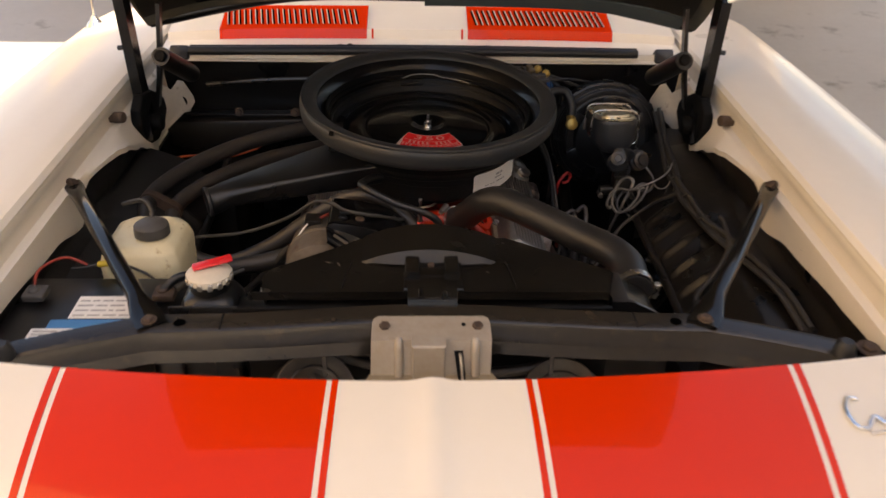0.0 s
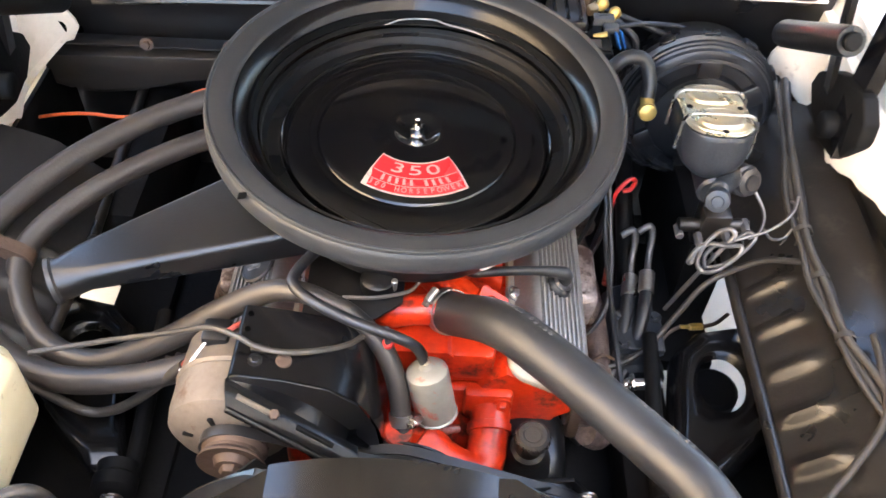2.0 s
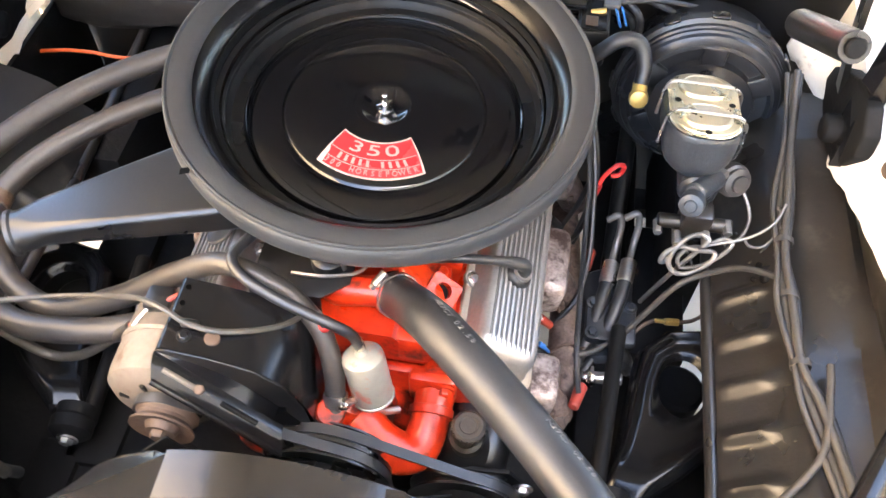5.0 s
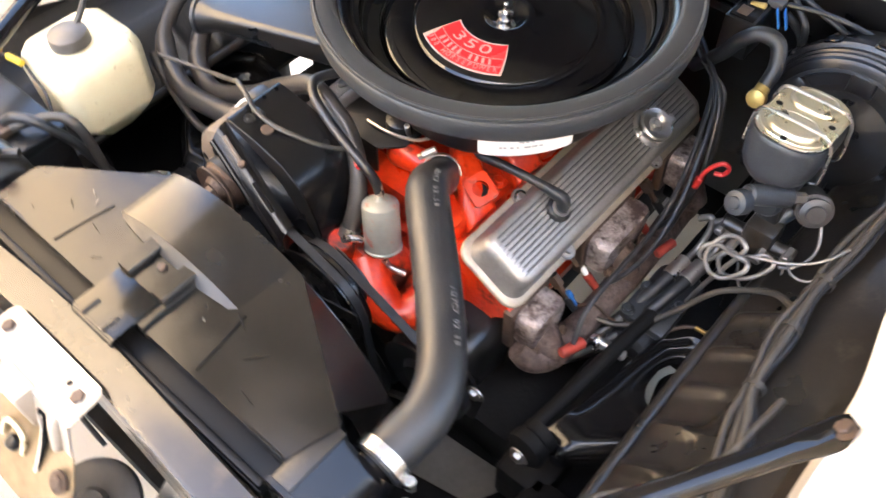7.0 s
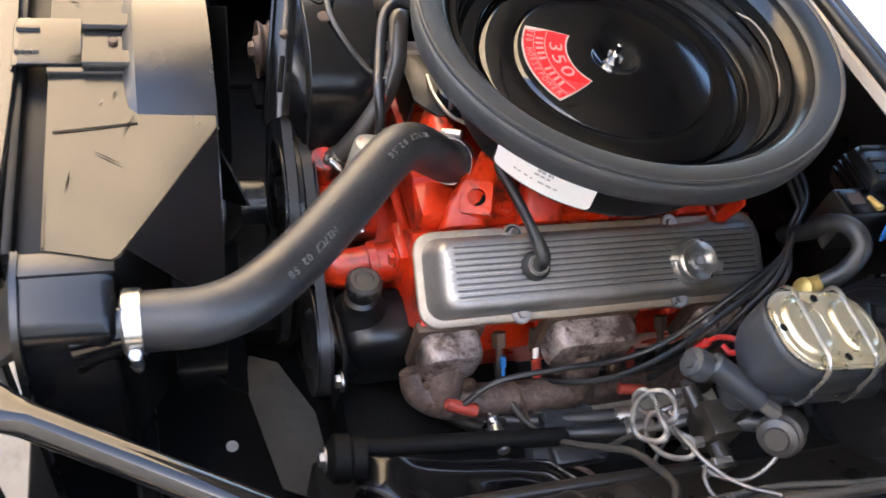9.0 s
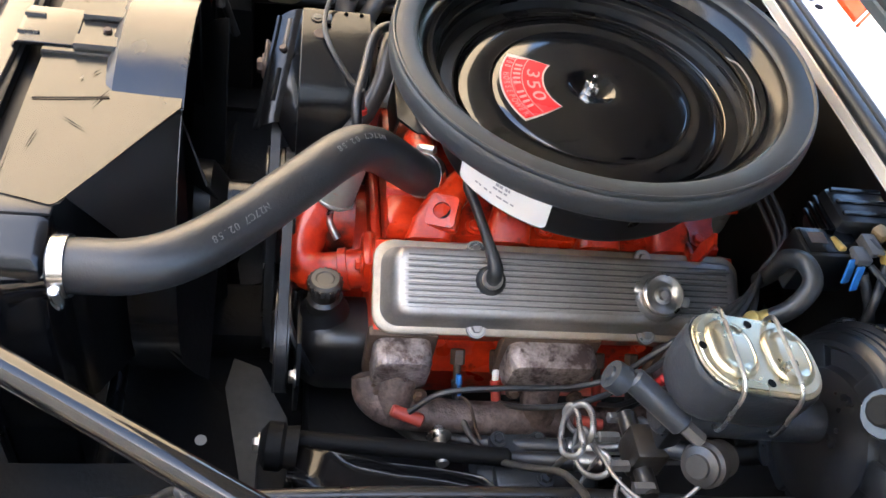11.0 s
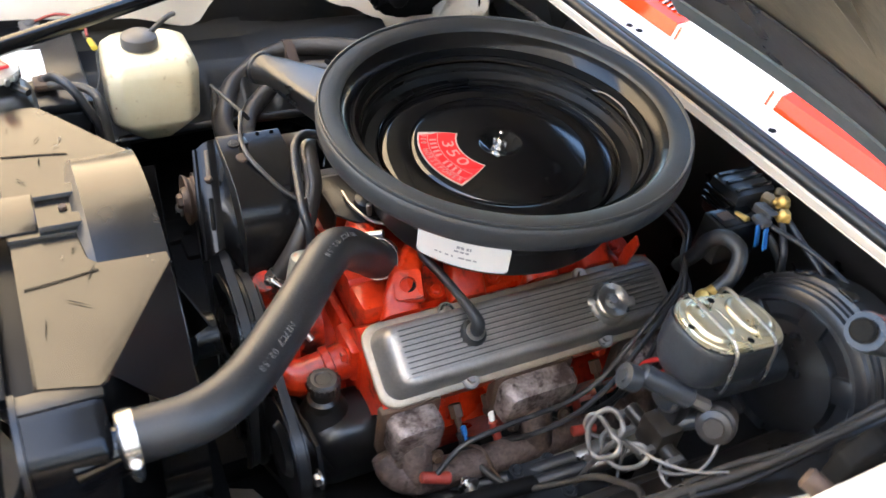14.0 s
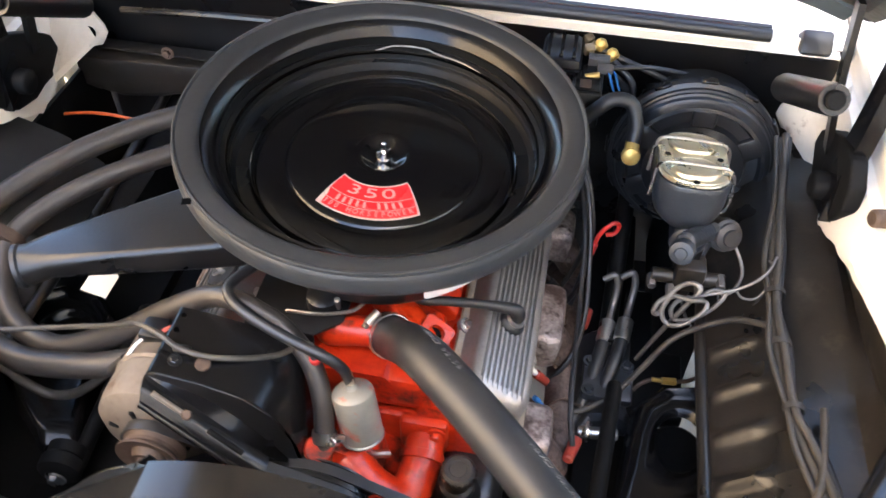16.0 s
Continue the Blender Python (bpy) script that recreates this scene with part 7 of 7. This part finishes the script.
for dx, z in ((0.0, 0.0), (0.024, 0.010)):
    line = thing("power_steering_line", (0.33 + dx, 0.68, 0.5), "black power steering hose with a steel crimp", "hose", "power steering hoses")
    part("hose", tube([(0.328 + dx, 0.690, 0.506 + z), (0.318 + dx, 0.64, 0.492 + z), (0.302 + dx * 0.8, 0.58, 0.470), (0.275 + dx * 0.5, 0.52, 0.445), (0.24, 0.47, 0.43)], 0.0100, 14, 6), RUBBER, line)
    part("crimp", rod((0.325 + dx, 0.675, 0.502 + z), (0.330 + dx, 0.710, 0.510 + z), 0.0118, seg=16, bev=0.002), STEEL, line)
    part("pipe", tube([(0.330 + dx, 0.708, 0.510 + z), (0.334 + dx, 0.735, 0.520 + z), (0.336 + dx, 0.752, 0.545 + z), (0.330 + dx, 0.758, 0.560 + z), (0.315 + dx, 0.755, 0.55 + z)], 0.0052, 10, 6), LINE_STEEL, line)

joint = thing("line_joint", (0.412, 0.632, 0.491), "small brass joint in a thin brown brake line beside the frame", "fitting")
part("nut", join(rod((0.397, 0.630, 0.493), (0.412, 0.632, 0.491), 0.0032, seg=10, bev=0.001), rod((0.412, 0.632, 0.491), (0.432, 0.635, 0.489), 0.0058, seg=6, bev=0.001)), BRASS, joint, "brass nut")
part("pipe", tube([(0.432, 0.635, 0.489), (0.452, 0.640, 0.492), (0.475, 0.66, 0.49)], 0.0030, 8, 5), RUST, joint)
part("pipe", tube([(0.397, 0.630, 0.493), (0.38, 0.622, 0.485), (0.36, 0.60, 0.47)], 0.003, 8, 5), RUST, joint)

# ---- washer reservoir ----
res = thing("washer_reservoir", (-0.452, 0.315, 0.58), "aged cream plastic washer bottle with a grey cap", "bottle")


def oct_ring(w, h, c, z, cx=-0.452, cy=0.306):
    return [(cx + x, cy + y, z) for x, y in ((w / 2, -h / 2 + c), (w / 2, h / 2 - c), (w / 2 - c, h / 2), (-w / 2 + c, h / 2), (-w / 2, h / 2 - c), (-w / 2, -h / 2 + c), (-w / 2 + c, -h / 2), (w / 2 - c, -h / 2))]


bb = loft([oct_ring(0.060, 0.070, 0.018, 0.606), oct_ring(0.108, 0.122, 0.022, 0.638), oct_ring(0.120, 0.136, 0.020, 0.650), oct_ring(0.124, 0.140, 0.018, 0.735), oct_ring(0.112, 0.128, 0.018, 0.755), oct_ring(0.085, 0.10, 0.018, 0.765)])
bmesh.ops.bevel(bb, geom=bb.edges[:], offset=0.004, segments=2, affect="EDGES", profile=0.5)
part("bottle", bb, CREAM, res)
part("neck", rod((-0.437, 0.294, 0.762), (-0.437, 0.294, 0.770), 0.024, seg=24), CREAM, res)
part("cap", lathe([(0, 0.018), (0.006, 0.018), (0.020, 0.0165), (0.0265, 0.012), (0.0275, 0.006), (0.0275, -0.004), (0, -0.004)], (-0.437, 0.294, 0.772), (0, 0, 1), 30), GREY_PLASTIC, res, "dusty grey plastic cap")
part("spout", tube([(-0.440, 0.312, 0.786), (-0.443, 0.325, 0.796), (-0.462, 0.345, 0.800), (-0.50, 0.36, 0.785)], 0.0042, 8, 5), RUBBER, res)

# ---- battery ----
bat = thing("battery", (-0.478, 0.125, 0.55), "black car battery with blue and white labels", "battery")
part("case", box((-0.595, 0.046, 0.535), (-0.340, 0.205, 0.722), 0.006), BLACK, bat)
part("top", box((-0.598, 0.043, 0.722), (-0.337, 0.208, 0.740), 0.005), BLACK, bat)
part("blue_label", box((-0.530, 0.048, 0.7402), (-0.345, 0.098, 0.7412), 0.0004, None, 1), LABEL_BLUE, bat, "blue printed label")
wl = part("white_label", box((-0.508, 0.101, 0.7402), (-0.410, 0.156, 0.7412), 0.0004, None, 1), PAPER, bat, "white printed label")
random.seed(5)
for r_ in range(4):
    x = -0.503
    while x < -0.432:
        w_ = random.uniform(0.006, 0.022)
        part("print_bar", box((x, 0.106 + 0.012 * r_, 0.7413), (x + w_, 0.1090 + 0.012 * r_, 0.7417), 0.0001, None, 1), PRINT, wl)
        x += w_ + 0.004
wl2 = part("warning_label", box((-0.548, 0.050, 0.7413), (-0.465, 0.076, 0.7419), 0.0003, None, 1), PAPER, bat, "pale warning label")
for r_ in range(3):
    part("print_bar", box((-0.543, 0.053 + 0.007 * r_, 0.7420), (-0.490 - 0.01 * r_, 0.0565 + 0.007 * r_, 0.7424), 0.0001, None, 1), PRINT, wl2)
part("yellow_mark", box((-0.440, 0.062, 0.7413), (-0.400, 0.074, 0.7418), 0.0003, None, 1), YELLOW, bat, "yellow printed mark")
for x, m_ in ((-0.385, RUST), (-0.57, GREY_PLASTIC)):
    part("terminal", join(rod((x, 0.150, 0.738), (x, 0.150, 0.760), 0.009, seg=14, bev=0.002), box((x - 0.014, 0.134, 0.744), (x + 0.018, 0.166, 0.756), 0.004)), m_, bat, "corroded battery terminal")
for pts, m_, rad, lab in (([(-0.385, 0.150, 0.755), (-0.365, 0.165, 0.768), (-0.335, 0.185, 0.755), (-0.325, 0.21, 0.70), (-0.33, 0.24, 0.60)], RUBBER, 0.0065, "thick black battery cable on the terminal"),
                          ([(-0.37, 0.155, 0.754), (-0.34, 0.20, 0.758), (-0.315, 0.215, 0.74), (-0.31, 0.22, 0.66)], TAPE, 0.0065, "grey taped battery cable beside the radiator"),
                          ([(-0.57, 0.150, 0.755), (-0.575, 0.19, 0.765), (-0.55, 0.225, 0.765), (-0.52, 0.228, 0.75)], BOOT, 0.0024, "thin red wire at the battery terminal"),
                          ([(-0.545, 0.225, 0.745), (-0.52, 0.225, 0.748), (-0.485, 0.235, 0.752), (-0.455, 0.232, 0.742), (-0.425, 0.228, 0.725), (-0.405, 0.215, 0.70)], RUBBER, 0.0022, "thin dark wire across the washer bottle")):
    tagged(part("battery_cable" if rad > 0.0023 else "wire", tube(pts, rad, 10, 6), m_), lab, "cable", "battery cables")
tagged(part("wire_connector", rod((-0.505, 0.229, 0.750), (-0.470, 0.232, 0.753), 0.005, seg=10, bev=0.001), YELLOW), "yellow crimp connector on a thin wire", "connector")

# ---- wiring harness along the inner fender ----
for k, (dx, dz) in enumerate(((0, 0), (0.010, 0.004), (0.004, 0.010), (-0.008, 0.004))):
    w = part("wiring_harness", tube([(0.528 + dx, 0.90, 0.735 + dz), (0.522 + dx * 0.6, 0.80, 0.708 + dz), (0.511 + dx * 1.3, 0.70, 0.693 + dz), (0.506 + dx * 0.6, 0.62, 0.690 + dz), (0.506 + dx * 1.3, 0.55, 0.690 + dz), (0.512 + dx * 0.5, 0.47, 0.690 + dz), (0.524 + dx * 1.5, 0.42, 0.691 + dz), (0.542 + dx * 1.2, 0.34, 0.694 + dz), (0.562 + dx, 0.22, 0.702 + dz), (0.567 + dx, 0.12, 0.695 + dz)], (0.0060, 0.0042, 0.0050, 0.0036)[k], 10, 7), TAPE if k != 1 else RUBBER)
    tagged(w, "dusty taped wiring loom along the inner fender", "cable", "wiring looms")
for x, y in ((0.508, 0.64), (0.508, 0.56), (0.513, 0.47)):
    tagged(part("loom_tie", lathe([(0.0105, -0.004), (0.0118, -0.004), (0.0118, 0.004), (0.0105, 0.004)], (x + 0.002, y, 0.694), (0.05, 1, 0), 16, True), TAPE), "black band holding the wiring loom", "tie", "loom ties")
tagged(part("wire", tube([(0.500, 0.590, 0.690), (0.470, 0.622, 0.655), (0.435, 0.632, 0.618), (0.404, 0.626, 0.590), (0.375, 0.608, 0.545), (0.345, 0.585, 0.508), (0.31, 0.565, 0.490), (0.272, 0.55, 0.492)], 0.0042, 10, 6), TAPE), "brown wire sagging across the frame", "cable")
tagged(part("wire", tube([(0.545, 0.47, 0.702), (0.540, 0.434, 0.704), (0.527, 0.365, 0.698), (0.490, 0.318, 0.672), (0.452, 0.279, 0.655), (0.452, 0.253, 0.645), (0.444, 0.236, 0.625), (0.452, 0.214, 0.605), (0.484, 0.203, 0.602)], 0.0046, 10, 6), TAPE), "dark taped wire curling behind the headlamp", "cable")
tagged(part("wire_connector", join(rod((0.456, 0.268, 0.653), (0.450, 0.248, 0.642), 0.009, seg=12, bev=0.002), bolt((0.458, 0.258, 0.656), (0.3, -0.5, 0.8), 0.005, 0.004)), GREY_PLASTIC), "grey wire connector behind the headlamp", "connector")
lampb = thing("headlamp_bucket", (0.50, 0.06, 0.60), "black headlamp bucket behind the nose panel", "headlamp", "headlamps")
part("bucket", lathe([(0, 0.0), (0.05, 0.0), (0.075, -0.02), (0.085, -0.06), (0.09, -0.10)], (0.48, 0.06, 0.62), (0, 1, 0.15), 32), BLACK, lampb)
part("socket", rod((0.48, 0.06, 0.62), (0.48, 0.09, 0.625), 0.02, seg=18, bev=0.004), GREY_PLASTIC, lampb)
copy_thing(lampb, Matrix.Translation((-0.46, 0.06, 0.60)))

# ---- wiper motor with washer pump on the firewall ----
wm = thing("wiper_motor", (0.25, 0.94, 0.74), "black wiper motor with brass fittings on the firewall", "wiper motor")
part("gearbox", box((0.226, 0.862, 0.742), (0.268, 0.932, 0.800), 0.004), BLACK, wm)
part("gearbox_plate", box((0.230, 0.866, 0.7995), (0.264, 0.928, 0.8018), 0.001), BRACKET, wm)
part("brown_window", box((0.236, 0.872, 0.8016), (0.252, 0.892, 0.8026), 0.0005, None, 1), RUST, wm, "brown stained patch")
part("motor", box((0.178, 0.906, 0.762), (0.235, 0.980, 0.820), 0.010), BLACK, wm, "black square motor housing")
for k in range(3):
    part("motor_rib", box((0.184 + 0.018 * k, 0.912, 0.8185), (0.190 + 0.018 * k, 0.974, 0.8225), 0.001, None, 1), BRACKET, wm)
part("motor_mount", box((0.190, 0.965, 0.735), (0.250, 1.010, 0.780), 0.006), BLACK_DEEP, wm)
for k in range(3):
    part("lamination", box((0.181, 0.9015, 0.802 - 0.010 * k), (0.234, 0.9075, 0.8065 - 0.010 * k), 0.001), BRACKET, wm)
for x, y, z, r_ in ((0.243, 0.952, 0.812, 0.4), (0.250, 0.968, 0.806, 1.1), (0.240, 0.978, 0.812, 0.8)):
    part("worn_lug", box((-0.008, -0.007, -0.008), (0.008, 0.007, 0.008), 0.004, Matrix.Translation((x, y, z)) @ Matrix.Rotation(r_, 4, "Z") @ Matrix.Rotation(0.4, 4, "X")), LATCH_TAN, wm, "tarnished brown mounting lug")
part("grey_bracket", join(box((0.244, 0.928, 0.797), (0.274, 0.931, 0.812), 0.001), box((0.244, 0.928, 0.810), (0.274, 0.944, 0.8125), 0.001)), GREY_PLASTIC, wm, "grey steel bracket")
part("rubber_sleeve", rod((0.250, 0.9365, 0.806), (0.268, 0.9415, 0.806), 0.0072, seg=16, bev=0.002), RUBBER, wm)
for x, y, z in ((0.2585, 0.963, 0.815), (0.276, 0.950, 0.809)):
    part("brass_fitting", join(lathe([(0, 0.009), (0.005, 0.0085), (0.0085, 0.004), (0.0088, -0.003), (0.006, -0.009), (0, -0.009)], (x, y, z), (0.3, 0.2, 1), 12), rod((x - 0.010, y - 0.006, z - 0.002), (x + 0.009, y + 0.004, z - 0.002), 0.0045, seg=8, bev=0.001)), BRASS, wm, "yellowed brass fitting")
part("brass_stud", rod((0.242, 0.902, 0.799), (0.262, 0.904, 0.803), 0.0048, seg=10, bev=0.001), BRASS, wm, "small brass stud")
for x, y, z in ((0.2795, 0.910, 0.790), (0.2875, 0.917, 0.788)):
    part("blue_blade", box((-0.0014, -0.0055, -0.014), (0.0014, 0.0055, 0.014), 0.0008, Matrix.Translation((x, y, z)) @ Matrix.Rotation(-0.35, 4, "Y") @ Matrix.Rotation(0.3, 4, "Z"), 1), BLUE_PLUG, wm, "blue plastic clip blade")
part("clip", box((0.258, 0.912, 0.798), (0.280, 0.930, 0.808), 0.003), GREY_PLASTIC, wm)
part("washer_tube", tube([(0.270, 0.952, 0.806), (0.292, 0.942, 0.792), (0.312, 0.932, 0.774), (0.316, 0.94, 0.72)], 0.0050, 10, 6), RUBBER, wm)
part("washer_tube", tube([(0.262, 0.960, 0.808), (0.325, 0.955, 0.788), (0.395, 0.960, 0.755), (0.42, 0.975, 0.71)], 0.0045, 10, 6), RUBBER, wm)
part("washer_tube", tube([(0.282, 0.925, 0.79), (0.305, 0.94, 0.76), (0.32, 0.96, 0.70)], 0.006, 10, 6), RUBBER, wm)
part("motor_wire", tube([(0.28, 0.93, 0.80), (0.34, 0.95, 0.795), (0.42, 0.97, 0.77), (0.47, 0.985, 0.72)], 0.0035, 8, 6), RUBBER, wm)

# ---- horns and lines ahead of the radiator ----
def horn(x, z, side):
    t = thing("horn", (x, -0.03, z - 0.05), "dusty grey-black trumpet horn with a rolled rim ahead of the radiator", "horn", "horns")
    ax = (side * -0.35, -0.62, 0.70)
    part("bell", lathe([(0.012, -0.050), (0.018, -0.030), (0.030, -0.012), (0.046, 0.0), (0.0535, 0.004), (0.0555, 0.007), (0.0535, 0.0095), (0.0500, 0.008), (0.043, 0.003), (0.030, -0.006), (0.014, -0.020), (0, -0.024)], (x, -0.016, z), ax, 40), HORN, t, "flared bell with a rolled rim")
    part("inner_ring", lathe([(0.0335, -0.0035), (0.0365, -0.001), (0.0385, 0.0015), (0.0360, 0.0035), (0.0330, 0.001)], (x, -0.016, z), ax, 32, True), HORN, t)
    part("body", lathe([(0, 0.018), (0.020, 0.018), (0.026, 0.010), (0.048, 0.006), (0.052, -0.006), (0.040, -0.016), (0, -0.018)], (x + side * 0.034, 0.004, z - 0.022), (side * 0.55, -0.45, 0.70), 32), HORN, t)
    part("strap", join(box((x + side * -0.012 - 0.003, 0.010, z - 0.03), (x + side * -0.012 + 0.003, 0.013, z + 0.055), 0.001), box((x - 0.012, -0.012, z - 0.30), (x + 0.012, -0.005, z - 0.03), 0.002)), GREY_PLASTIC, t)


horn(-0.152, 0.702, -1)
horn(0.176, 0.690, 1)
for pts, rad in (([(-0.22, 0.032, 0.754), (-0.165, 0.030, 0.741), (-0.12, 0.030, 0.728), (-0.08, 0.030, 0.714), (0.0, 0.030, 0.700), (0.085, 0.030, 0.698), (0.15, 0.030, 0.709), (0.195, 0.030, 0.730), (0.24, 0.032, 0.752)], 0.0075), ([(-0.22, 0.036, 0.742), (-0.15, 0.034, 0.728), (-0.08, 0.034, 0.731), (0.0, 0.034, 0.731), (0.085, 0.034, 0.733), (0.14, 0.034, 0.740), (0.22, 0.036, 0.752)], 0.005)):
    tagged(part("cooler_line", tube(pts, rad, 10, 6), HORN), "dusty dark pipe running ahead of the radiator", "pipe", "pipes ahead of the radiator")
low_horn = thing("horn", (-0.01, -0.07, 0.46), "brown-grey disc horn low behind the grille", "horn", "horns")
part("disc", lathe([(0, 0.014), (0.018, 0.014), (0.022, 0.007), (0.048, 0.005), (0.056, 0.0), (0.056, -0.010), (0.045, -0.018), (0, -0.02)], (-0.01, -0.065, 0.52), (0.2, -0.3, 0.92), 36), GREY_PLASTIC, low_horn)
part("bracket", box((-0.022, -0.085, 0.385), (0.002, -0.050, 0.505), 0.004), RUST, low_horn)
part("foot", box((-0.03, -0.085, 0.375), (0.01, 0.03, 0.390), 0.003), RUST, low_horn)
